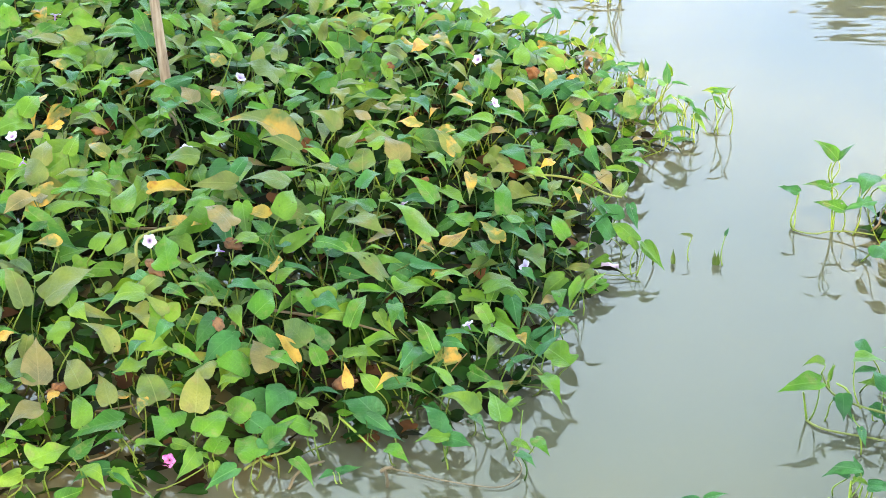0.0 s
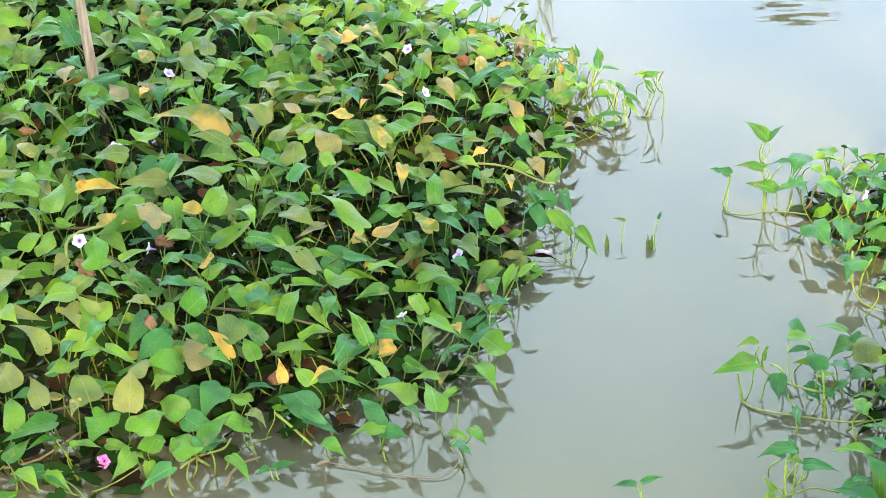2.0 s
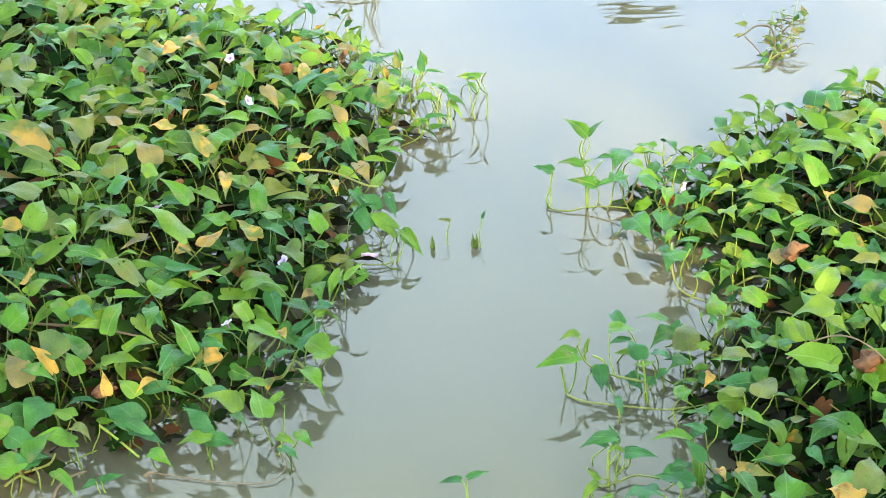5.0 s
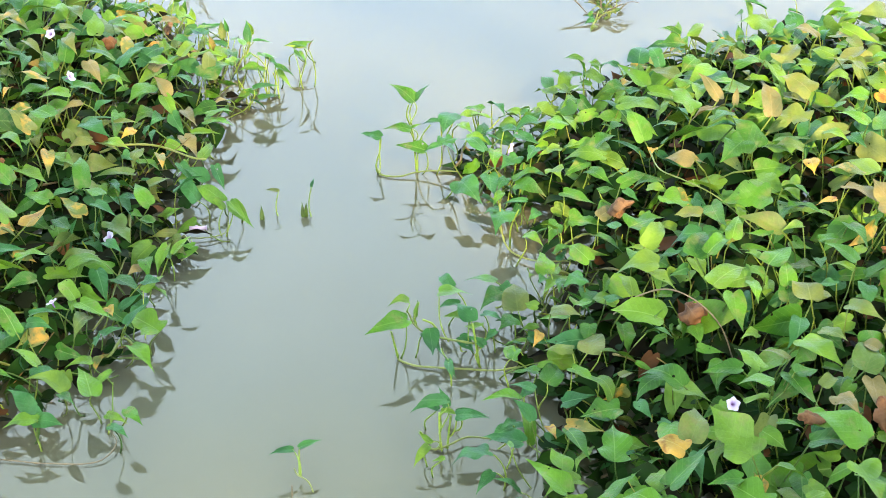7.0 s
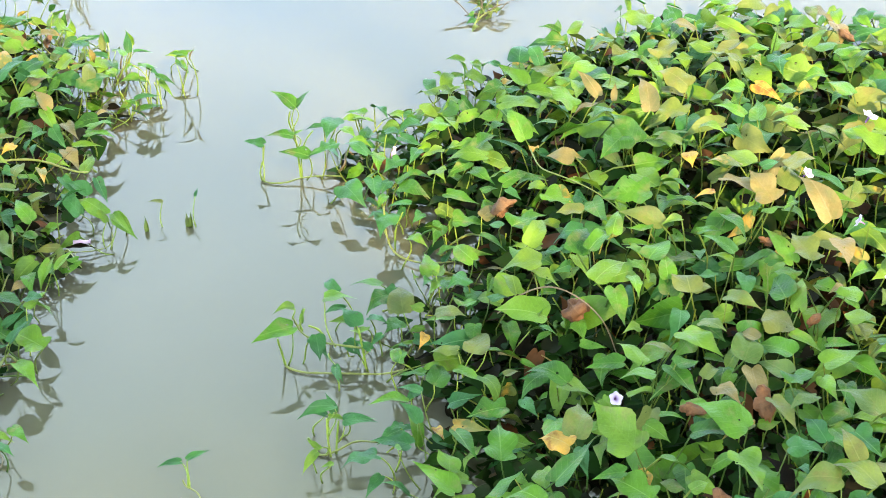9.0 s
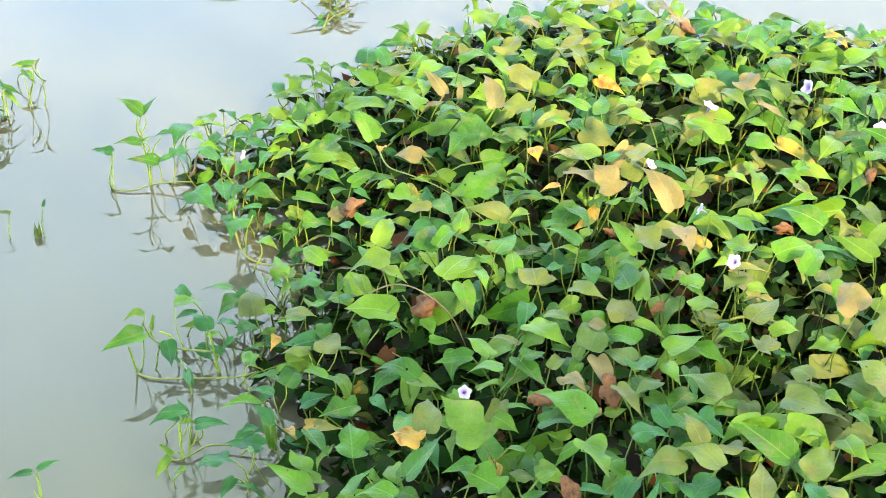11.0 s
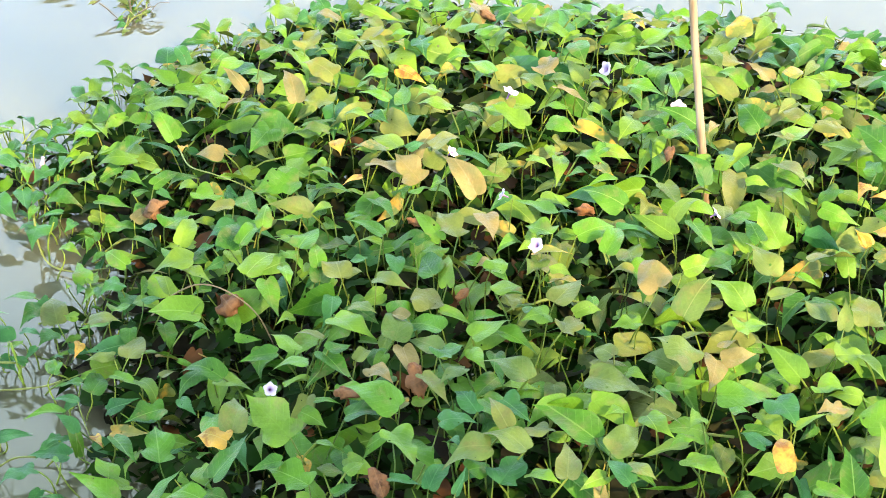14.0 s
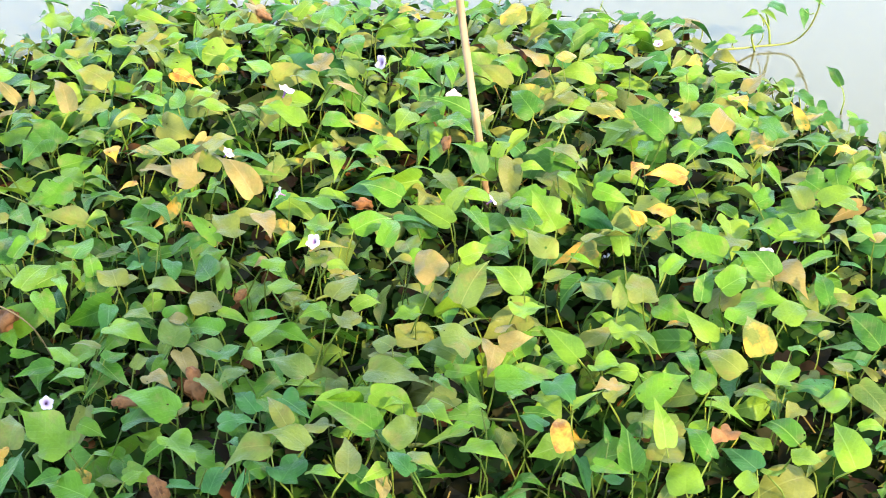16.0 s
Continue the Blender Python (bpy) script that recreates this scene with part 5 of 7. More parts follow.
    (1.651, 2.986, 0.246, 1.624, 3.029, 0.221, 10, 5),
    (1.549, 2.989, 0.248, 1.569, 3.072, 0.261, 0, 0),
    (2.517, 2.989, 0.247, 2.446, 2.915, 0.165, 16, 1),
    (1.257, 2.993, 0.184, 1.309, 2.954, 0.181, 16, 0),
    (2.471, 2.994, 0.247, 2.536, 3.045, 0.242, 12, 6),
]
EAST_LEAVES_20 = [
    (1.921, 3.004, 0.281, 1.9, 2.914, 0.269, 6, 2),
    (2.671, 3.004, 0.277, 2.623, 3.063, 0.264, 0, 1),
    (1.063, 3.008, 0.074, 1.119, 3.071, 0.062, 9, 0),
    (3.165, 3.008, 0.214, 3.246, 3.038, 0.231, 8, 2),
    (2.343, 3.011, 0.246, 2.331, 2.914, 0.231, 2, 1),
    (1.112, 3.012, 0.11, 1.155, 2.953, 0.1, 2, 0),
    (1.042, 3.015, 0.073, 0.999, 2.979, 0.066, 0, 5),
    (3.139, 3.016, 0.21, 3.121, 2.949, 0.207, 14, 3),
    (2.647, 3.019, 0.278, 2.743, 3.041, 0.263, 2, 0),
    (1.446, 3.022, 0.24, 1.431, 2.93, 0.202, 2, 0),
    (1.704, 3.026, 0.251, 1.65, 3.054, 0.241, 12, 6),
    (1.484, 3.027, 0.255, 1.472, 2.958, 0.245, 5, 0),
]
EAST_LEAVES_21 = [
    (1.151, 3.028, 0.119, 1.191, 3.116, 0.109, 6, 1),
    (1.32, 3.03, 0.179, 1.219, 3.089, 0.179, 6, 0),
    (1.176, 3.033, 0.125, 1.245, 3.003, 0.112, 6, 0),
    (1.714, 3.036, 0.257, 1.658, 3.101, 0.274, 0, 0),
    (2.258, 3.046, 0.253, 2.189, 3.067, 0.243, 7, 0),
    (1.409, 3.057, 0.228, 1.498, 3.106, 0.233, 3, 0),
    (1.064, 3.058, 0.074, 1.009, 3.079, 0.064, 8, 0),
    (1.526, 3.058, 0.261, 1.593, 3.129, 0.256, 6, 0),
    (1.136, 3.062, 0.113, 1.078, 3.09, 0.103, 17, 1),
    (2.621, 3.062, 0.28, 2.621, 3.161, 0.302, 14, 0),
    (2.758, 3.063, 0.271, 2.801, 2.99, 0.249, 17, 1),
    (1.013, 3.096, 0.08, 1.038, 3.157, 0.07, 10, 0),
]
EAST_LEAVES_22 = [
    (2.751, 3.099, 0.267, 2.738, 3.165, 0.252, 3, 1),
    (1.954, 3.105, 0.247, 1.926, 3.208, 0.317, 16, 2),
    (1.016, 3.108, 0.078, 1.023, 3.168, 0.068, 5, 0),
    (3.556, 3.113, 0.079, 3.584, 3.193, 0.101, 11, 0),
    (3.413, 3.116, 0.108, 3.404, 3.036, 0.083, 10, 0),
    (0.888, 3.128, 0.078, 0.881, 3.071, 0.073, 11, 5),
    (1.278, 3.141, 0.17, 1.281, 3.227, 0.167, 1, 6),
    (1.664, 3.152, 0.251, 1.725, 3.146, 0.241, 10, 0),
    (2.209, 3.152, 0.278, 2.238, 3.086, 0.268, 16, 0),
    (2.434, 3.157, 0.285, 2.462, 3.072, 0.273, 14, 0),
    (2.564, 3.157, 0.266, 2.518, 3.128, 0.268, 7, 2),
    (3.181, 3.159, 0.19, 3.271, 3.12, 0.175, 17, 6),
]
EAST_LEAVES_23 = [
    (2.524, 3.163, 0.265, 2.459, 3.248, 0.29, 0, 0),
    (1.09, 3.167, 0.097, 1.061, 3.117, 0.094, 0, 3),
    (1.433, 3.169, 0.234, 1.515, 3.223, 0.226, 16, 0),
    (1.222, 3.171, 0.152, 1.274, 3.191, 0.134, 0, 5),
    (1.526, 3.171, 0.231, 1.539, 3.117, 0.231, 10, 6),
    (1.158, 3.173, 0.121, 1.098, 3.203, 0.106, 2, 0),
    (1.82, 3.173, 0.261, 1.879, 3.189, 0.251, 17, 0),
    (1.157, 3.181, 0.141, 1.217, 3.209, 0.123, 18, 0),
    (1.495, 3.188, 0.25, 1.536, 3.261, 0.26, 17, 0),
    (3.475, 3.19, 0.076, 3.408, 3.218, 0.066, 7, 0),
    (1.59, 3.192, 0.251, 1.538, 3.224, 0.241, 15, 0),
    (1.907, 3.194, 0.265, 1.862, 3.164, 0.27, 7, 0),
]
EAST_LEAVES_24 = [
    (1.421, 3.195, 0.208, 1.468, 3.282, 0.218, 3, 0),
    (2.957, 3.196, 0.256, 3.057, 3.212, 0.253, 2, 1),
    (3.141, 3.196, 0.193, 3.107, 3.254, 0.178, 3, 0),
    (1.746, 3.198, 0.257, 1.76, 3.105, 0.242, 6, 0),
    (1.619, 3.203, 0.241, 1.543, 3.274, 0.259, 7, 1),
    (1.356, 3.204, 0.204, 1.264, 3.237, 0.189, 9, 6),
    (1.867, 3.208, 0.253, 1.841, 3.3, 0.288, 18, 2),
    (1.66, 3.209, 0.252, 1.608, 3.205, 0.252, 7, 0),
    (1.327, 3.212, 0.186, 1.367, 3.146, 0.173, 8, 6),
    (2.194, 3.215, 0.25, 2.167, 3.143, 0.207, 12, 0),
    (2.123, 3.225, 0.252, 2.152, 3.172, 0.242, 5, 0),
    (0.983, 3.23, 0.084, 0.946, 3.267, 0.064, 15, 0),
]
EAST_LEAVES_25 = [
    (1.405, 3.243, 0.198, 1.371, 3.281, 0.171, 10, 5),
    (2.773, 3.247, 0.26, 2.754, 3.298, 0.24, 7, 2),
    (1.054, 3.251, 0.084, 1.009, 3.201, 0.089, 3, 0),
    (2.677, 3.26, 0.251, 2.644, 3.35, 0.288, 7, 1),
    (2.065, 3.264, 0.27, 2.135, 3.238, 0.258, 5, 0),
    (2.774, 3.264, 0.281, 2.754, 3.345, 0.296, 8, 2),
    (1.063, 3.265, 0.08, 1.073, 3.366, 0.09, 3, 1),
    (2.417, 3.268, 0.263, 2.344, 3.213, 0.248, 3, 6),
    (2.43, 3.276, 0.246, 2.483, 3.291, 0.231, 7, 0),
    (0.987, 3.282, 0.083, 1.021, 3.239, 0.083, 5, 5),
    (1.211, 3.283, 0.142, 1.153, 3.25, 0.144, 14, 5),
    (2.825, 3.283, 0.27, 2.89, 3.315, 0.257, 3, 4),
]
EAST_LEAVES_26 = [
    (1.761, 3.284, 0.262, 1.713, 3.29, 0.248, 0, 3),
    (1.336, 3.285, 0.191, 1.402, 3.359, 0.201, 16, 6),
    (2.158, 3.292, 0.283, 2.117, 3.381, 0.315, 2, 0),
    (2.739, 3.299, 0.25, 2.711, 3.396, 0.262, 16, 0),
    (2.356, 3.317, 0.271, 2.342, 3.37, 0.248, 19, 6),
    (1.927, 3.32, 0.274, 2.025, 3.332, 0.262, 9, 1),
    (2.213, 3.321, 0.275, 2.264, 3.26, 0.262, 3, 0),
    (1.657, 3.326, 0.237, 1.73, 3.278, 0.225, 10, 0),
    (0.953, 3.33, 0.081, 0.908, 3.355, 0.063, 1, 5),
    (1.173, 3.336, 0.11, 1.152, 3.284, 0.11, 17, 0),
    (1.787, 3.338, 0.266, 1.841, 3.259, 0.239, 9, 2),
    (1.881, 3.34, 0.271, 1.939, 3.364, 0.261, 0, 5),
]
EAST_LEAVES_27 = [
    (1.24, 3.346, 0.136, 1.213, 3.427, 0.136, 5, 0),
    (1.847, 3.355, 0.273, 1.779, 3.404, 0.266, 5, 4),
    (1.054, 3.37, 0.074, 0.987, 3.347, 0.064, 9, 0),
    (1.653, 3.372, 0.235, 1.543, 3.397, 0.217, 18, 0),
    (1.157, 3.375, 0.096, 1.19, 3.435, 0.086, 15, 6),
    (2.144, 3.377, 0.28, 2.125, 3.457, 0.267, 9, 0),
    (1.664, 3.382, 0.249, 1.717, 3.329, 0.236, 16, 0),
    (2.304, 3.382, 0.26, 2.253, 3.424, 0.25, 5, 0),
    (1.499, 3.385, 0.198, 1.445, 3.422, 0.183, 6, 1),
    (0.946, 3.386, 0.084, 0.919, 3.445, 0.074, 19, 5),
    (1.153, 3.389, 0.081, 1.119, 3.346, 0.098, 7, 5),
    (1.154, 3.39, 0.087, 1.157, 3.475, 0.095, 8, 0),
]
EAST_LEAVES_28 = [
    (1.897, 3.397, 0.245, 1.849, 3.484, 0.235, 3, 6),
    (1.05, 3.409, 0.073, 0.982, 3.449, 0.06, 0, 0),
    (2.478, 3.415, 0.273, 2.533, 3.341, 0.256, 8, 0),
    (2.594, 3.419, 0.281, 2.58, 3.347, 0.236, 12, 0),
    (1.341, 3.448, 0.148, 1.437, 3.48, 0.146, 18, 0),
    (2.38, 3.449, 0.282, 2.373, 3.531, 0.302, 8, 1),
    (1.329, 3.45, 0.15, 1.308, 3.5, 0.128, 0, 5),
    (2.526, 3.464, 0.259, 2.592, 3.513, 0.247, 12, 0),
    (2.309, 3.468, 0.277, 2.349, 3.379, 0.26, 2, 2),
    (2.408, 3.475, 0.284, 2.436, 3.421, 0.274, 0, 0),
    (2.055, 3.476, 0.272, 1.99, 3.533, 0.272, 5, 0),
    (2.511, 3.501, 0.275, 2.459, 3.474, 0.275, 0, 6),
]
EAST_LEAVES_29 = [
    (1.284, 3.502, 0.11, 1.325, 3.429, 0.097, 7, 0),
    (2.083, 3.508, 0.259, 2.121, 3.417, 0.236, 6, 1),
    (1.777, 3.51, 0.24, 1.766, 3.443, 0.235, 3, 3),
    (2.3, 3.51, 0.282, 2.357, 3.588, 0.292, 18, 2),
    (1.439, 3.523, 0.181, 1.502, 3.449, 0.158, 18, 0),
    (2.709, 3.531, 0.254, 2.704, 3.614, 0.264, 10, 0),
    (2.328, 3.535, 0.265, 2.378, 3.477, 0.252, 19, 6),
    (1.879, 3.542, 0.269, 1.9, 3.489, 0.261, 8, 5),
    (2.251, 3.545, 0.282, 2.281, 3.454, 0.26, 16, 1),
    (1.301, 3.546, 0.122, 1.365, 3.601, 0.112, 0, 2),
    (1.812, 3.546, 0.28, 1.869, 3.506, 0.27, 12, 6),
    (1.785, 3.552, 0.239, 1.721, 3.584, 0.229, 19, 1),
]
EAST_LEAVES_30 = [
    (2.851, 3.552, 0.249, 2.928, 3.616, 0.269, 14, 4),
    (2.576, 3.566, 0.278, 2.635, 3.519, 0.266, 5, 0),
    (1.945, 3.573, 0.27, 1.885, 3.636, 0.277, 0, 0),
    (1.968, 3.573, 0.251, 2.011, 3.66, 0.261, 2, 0),
    (2.061, 3.573, 0.276, 1.995, 3.559, 0.274, 14, 0),
    (1.138, 3.579, 0.082, 1.182, 3.54, 0.074, 12, 0),
    (2.221, 3.592, 0.274, 2.166, 3.675, 0.274, 3, 0),
    (1.69, 3.594, 0.223, 1.654, 3.678, 0.271, 14, 0),
    (1.244, 3.603, 0.095, 1.324, 3.58, 0.082, 18, 0),
    (1.231, 3.608, 0.087, 1.18, 3.562, 0.077, 9, 0),
    (1.551, 3.611, 0.207, 1.49, 3.656, 0.194, 3, 2),
    (1.662, 3.611, 0.25, 1.587, 3.55, 0.23, 18, 0),
]
EAST_LEAVES_31 = [
    (2.621, 3.62, 0.262, 2.722, 3.62, 0.277, 6, 0),
    (3.502, 3.621, 0.073, 3.413, 3.652, 0.058, 3, 2),
    (2.523, 3.625, 0.262, 2.578, 3.544, 0.247, 9, 6),
    (1.372, 3.63, 0.154, 1.451, 3.664, 0.149, 5, 0),
    (2.796, 3.636, 0.254, 2.801, 3.58, 0.254, 7, 0),
    (1.74, 3.656, 0.264, 1.752, 3.745, 0.316, 16, 2),
    (1.838, 3.656, 0.252, 1.771, 3.727, 0.24, 18, 1),
    (1.332, 3.666, 0.122, 1.384, 3.687, 0.107, 0, 0),
    (2.46, 3.668, 0.278, 2.444, 3.573, 0.255, 3, 0),
    (2.271, 3.682, 0.257, 2.301, 3.635, 0.254, 19, 6),
    (1.199, 3.684, 0.079, 1.165, 3.641, 0.079, 8, 5),
    (1.666, 3.685, 0.243, 1.604, 3.71, 0.233, 7, 5),
]
EAST_LEAVES_32 = [
    (1.986, 3.687, 0.283, 1.922, 3.72, 0.273, 9, 0),
    (2.059, 3.688, 0.269, 2.124, 3.688, 0.249, 6, 0),
    (2.528, 3.694, 0.262, 2.617, 3.662, 0.247, 9, 6),
    (1.113, 3.706, 0.082, 1.068, 3.679, 0.089, 17, 5),
    (1.126, 3.707, 0.079, 1.082, 3.626, 0.064, 14, 5),
    (1.256, 3.707, 0.11, 1.32, 3.642, 0.098, 2, 0),
    (2.584, 3.713, 0.274, 2.558, 3.758, 0.252, 10, 6),
    (2.475, 3.727, 0.26, 2.432, 3.798, 0.253, 19, 6),
    (1.665, 3.729, 0.259, 1.611, 3.69, 0.259, 3, 0),
    (1.484, 3.73, 0.184, 1.457, 3.681, 0.191, 10, 3),
    (2.02, 3.736, 0.269, 2.065, 3.669, 0.242, 17, 3),
    (2.212, 3.736, 0.264, 2.135, 3.729, 0.251, 16, 0),
]
EAST_LEAVES_33 = [
    (2.326, 3.736, 0.25, 2.35, 3.658, 0.237, 2, 0),
    (1.466, 3.737, 0.191, 1.446, 3.821, 0.249, 16, 0),
    (1.501, 3.743, 0.181, 1.605, 3.761, 0.204, 6, 0),
    (1.38, 3.756, 0.162, 1.287, 3.795, 0.147, 5, 6),
    (2.282, 3.758, 0.256, 2.362, 3.79, 0.274, 19, 6),
    (1.332, 3.767, 0.127, 1.368, 3.694, 0.114, 16, 0),
    (1.553, 3.768, 0.218, 1.495, 3.788, 0.208, 0, 0),
    (1.688, 3.771, 0.249, 1.706, 3.803, 0.281, 4, 2),
    (1.136, 3.78, 0.083, 1.095, 3.737, 0.078, 1, 0),
    (1.884, 3.78, 0.253, 1.828, 3.864, 0.268, 14, 1),
    (1.602, 3.788, 0.237, 1.543, 3.866, 0.264, 14, 0),
    (1.255, 3.789, 0.127, 1.26, 3.722, 0.132, 14, 6),
]
EAST_LEAVES_34 = [
    (1.345, 3.79, 0.135, 1.276, 3.763, 0.122, 2, 0),
    (2.252, 3.793, 0.285, 2.334, 3.805, 0.28, 17, 0),
    (2.693, 3.794, 0.236, 2.695, 3.737, 0.228, 10, 4),
    (1.336, 3.8, 0.149, 1.43, 3.839, 0.159, 16, 0),
    (1.981, 3.804, 0.277, 1.913, 3.811, 0.267, 16, 6),
    (2.777, 3.806, 0.216, 2.816, 3.757, 0.206, 0, 0),
    (1.163, 3.811, 0.084, 1.242, 3.769, 0.071, 12, 0),
    (2.454, 3.826, 0.242, 2.516, 3.905, 0.252, 6, 0),
    (1.16, 3.829, 0.083, 1.268, 3.824, 0.068, 16, 0),
    (2.031, 3.838, 0.275, 1.961, 3.897, 0.285, 8, 1),
    (1.677, 3.839, 0.228, 1.647, 3.913, 0.276, 4, 2),
    (1.368, 3.844, 0.151, 1.316, 3.88, 0.129, 2, 0),
]
EAST_LEAVES_35 = [
    (1.291, 3.851, 0.147, 1.232, 3.835, 0.137, 8, 6),
    (1.159, 3.856, 0.079, 1.123, 3.808, 0.069, 5, 5),
    (2.566, 3.862, 0.245, 2.548, 3.937, 0.233, 8, 0),
    (1.045, 3.872, 0.078, 1.08, 3.782, 0.055, 14, 5),
    (2.143, 3.873, 0.263, 2.116, 3.79, 0.25, 14, 5),
    (1.442, 3.875, 0.182, 1.396, 3.837, 0.179, 0, 0),
    (2.212, 3.875, 0.272, 2.289, 3.911, 0.29, 17, 6),
    (1.121, 3.876, 0.084, 1.109, 3.785, 0.069, 2, 5),
    (2.421, 3.89, 0.247, 2.494, 3.929, 0.262, 5, 6),
    (1.241, 3.894, 0.132, 1.205, 3.842, 0.122, 8, 5),
    (2.081, 3.908, 0.251, 2.097, 3.854, 0.249, 12, 4),
    (1.202, 3.91, 0.103, 1.148, 3.867, 0.095, 18, 5),
]
EAST_LEAVES_36 = [
    (1.985, 3.91, 0.28, 1.948, 3.985, 0.27, 17, 6),
    (1.942, 3.918, 0.26, 1.886, 3.94, 0.25, 10, 6),
    (1.653, 3.929, 0.237, 1.621, 3.854, 0.225, 8, 0),
    (2.143, 3.929, 0.254, 2.086, 3.951, 0.244, 5, 0),
    (1.446, 3.935, 0.206, 1.553, 3.879, 0.188, 5, 0),
    (1.857, 3.95, 0.251, 1.926, 4.023, 0.268, 18, 1),
    (1.595, 3.953, 0.233, 1.649, 3.969, 0.215, 17, 0),
    (1.132, 3.957, 0.097, 1.083, 4.028, 0.099, 5, 5),
    (1.151, 3.958, 0.104, 1.129, 3.879, 0.092, 10, 0),
    (1.327, 3.967, 0.155, 1.261, 3.93, 0.145, 14, 0),
    (1.748, 3.973, 0.253, 1.833, 3.978, 0.243, 5, 0),
    (1.829, 3.988, 0.247, 1.896, 4.037, 0.257, 19, 0),
]
EAST_LEAVES_37 = [
    (1.21, 3.991, 0.122, 1.253, 3.93, 0.112, 2, 5),
    (1.491, 4.011, 0.189, 1.543, 4.034, 0.172, 10, 5),
    (1.546, 4.014, 0.196, 1.499, 4.098, 0.226, 2, 0),
    (1.621, 4.017, 0.219, 1.575, 4.089, 0.206, 8, 1),
    (1.181, 4.019, 0.12, 1.245, 4.02, 0.11, 8, 5),
    (3.247, 4.022, 0.078, 3.276, 3.95, 0.065, 14, 0),
    (1.095, 4.06, 0.089, 1.154, 4.037, 0.079, 12, 0),
    (1.501, 4.064, 0.182, 1.437, 4.04, 0.182, 6, 0),
    (1.073, 4.074, 0.082, 1.016, 4.04, 0.077, 18, 5),
    (2.39, 4.082, 0.224, 2.364, 3.988, 0.204, 6, 2),
    (3.134, 4.09, 0.083, 3.148, 4.037, 0.085, 17, 0),
    (2.243, 4.097, 0.236, 2.186, 4.132, 0.224, 16, 0),
]
EAST_LEAVES_38 = [
    (1.606, 4.103, 0.199, 1.586, 4.184, 0.219, 19, 5),
    (2.1, 4.113, 0.231, 2.107, 4.031, 0.201, 7, 1),
    (2.023, 4.116, 0.235, 1.957, 4.17, 0.228, 19, 2),
    (3.214, 4.118, 0.083, 3.231, 4.061, 0.078, 12, 0),
    (1.099, 4.158, 0.078, 1.124, 4.102, 0.071, 8, 0),
    (1.199, 4.169, 0.074, 1.264, 4.146, 0.064, 19, 0),
    (1.263, 4.171, 0.083, 1.226, 4.211, 0.065, 0, 6),
    (1.059, 4.175, 0.076, 1.018, 4.213, 0.059, 11, 5),
    (1.482, 4.182, 0.138, 1.429, 4.242, 0.126, 19, 6),
    (1.135, 4.193, 0.083, 1.2, 4.153, 0.07, 2, 0),
    (1.158, 4.201, 0.076, 1.105, 4.219, 0.063, 5, 0),
    (1.305, 4.205, 0.08, 1.356, 4.143, 0.067, 8, 6),
]
EAST_LEAVES_39 = [
    (2.057, 4.216, 0.219, 2.001, 4.207, 0.217, 5, 0),
    (1.834, 4.221, 0.193, 1.759, 4.207, 0.18, 9, 0),
    (1.178, 4.225, 0.074, 1.128, 4.26, 0.064, 8, 0),
    (1.094, 4.233, 0.074, 1.056, 4.145, 0.059, 3, 5),
    (1.399, 4.233, 0.092, 1.367, 4.278, 0.069, 0, 0),
    (1.583, 4.234, 0.149, 1.617, 4.327, 0.154, 3, 5),
    (1.872, 4.242, 0.193, 1.897, 4.167, 0.181, 19, 0),
    (1.197, 4.245, 0.08, 1.215, 4.176, 0.073, 16, 5),
    (1.808, 4.262, 0.177, 1.751, 4.223, 0.167, 10, 0),
    (1.374, 4.266, 0.074, 1.341, 4.324, 0.059, 9, 6),
    (1.96, 4.27, 0.198, 1.872, 4.327, 0.198, 14, 6),
    (1.398, 4.297, 0.078, 1.432, 4.373, 0.078, 12, 6),
]
EAST_LEAVES_40 = [
    (1.391, 4.3, 0.079, 1.448, 4.287, 0.069, 8, 0),
    (1.363, 4.303, 0.074, 1.375, 4.383, 0.064, 5, 5),
    (1.56, 4.326, 0.108, 1.517, 4.359, 0.093, 12, 5),
    (1.745, 4.326, 0.151, 1.675, 4.369, 0.138, 18, 0),
    (1.485, 4.426, 0.083, 1.454, 4.48, 0.073, 1, 6),
    (1.51, 4.435, 0.08, 1.513, 4.374, 0.07, 10, 0),
    (1.792, 4.464, 0.102, 1.852, 4.521, 0.109, 5, 0),
]
EAST_LEAVES = EAST_LEAVES_01 + EAST_LEAVES_02 + EAST_LEAVES_03 + EAST_LEAVES_04 + EAST_LEAVES_05 + EAST_LEAVES_06 + EAST_LEAVES_07 + EAST_LEAVES_08 + EAST_LEAVES_09 + EAST_LEAVES_10 + EAST_LEAVES_11 + EAST_LEAVES_12 + EAST_LEAVES_13 + EAST_LEAVES_14 + EAST_LEAVES_15 + EAST_LEAVES_16 + EAST_LEAVES_17 + EAST_LEAVES_18 + EAST_LEAVES_19 + EAST_LEAVES_20 + EAST_LEAVES_21 + EAST_LEAVES_22 + EAST_LEAVES_23 + EAST_LEAVES_24 + EAST_LEAVES_25 + EAST_LEAVES_26 + EAST_LEAVES_27 + EAST_LEAVES_28 + EAST_LEAVES_29 + EAST_LEAVES_30 + EAST_LEAVES_31 + EAST_LEAVES_32 + EAST_LEAVES_33 + EAST_LEAVES_34 + EAST_LEAVES_35 + EAST_LEAVES_36 + EAST_LEAVES_37 + EAST_LEAVES_38 + EAST_LEAVES_39 + EAST_LEAVES_40
EDGE_LEAVES_01 = [
    (0.917, 2.794, 0.05, 0.875, 2.766, 0.02, 0, 5),
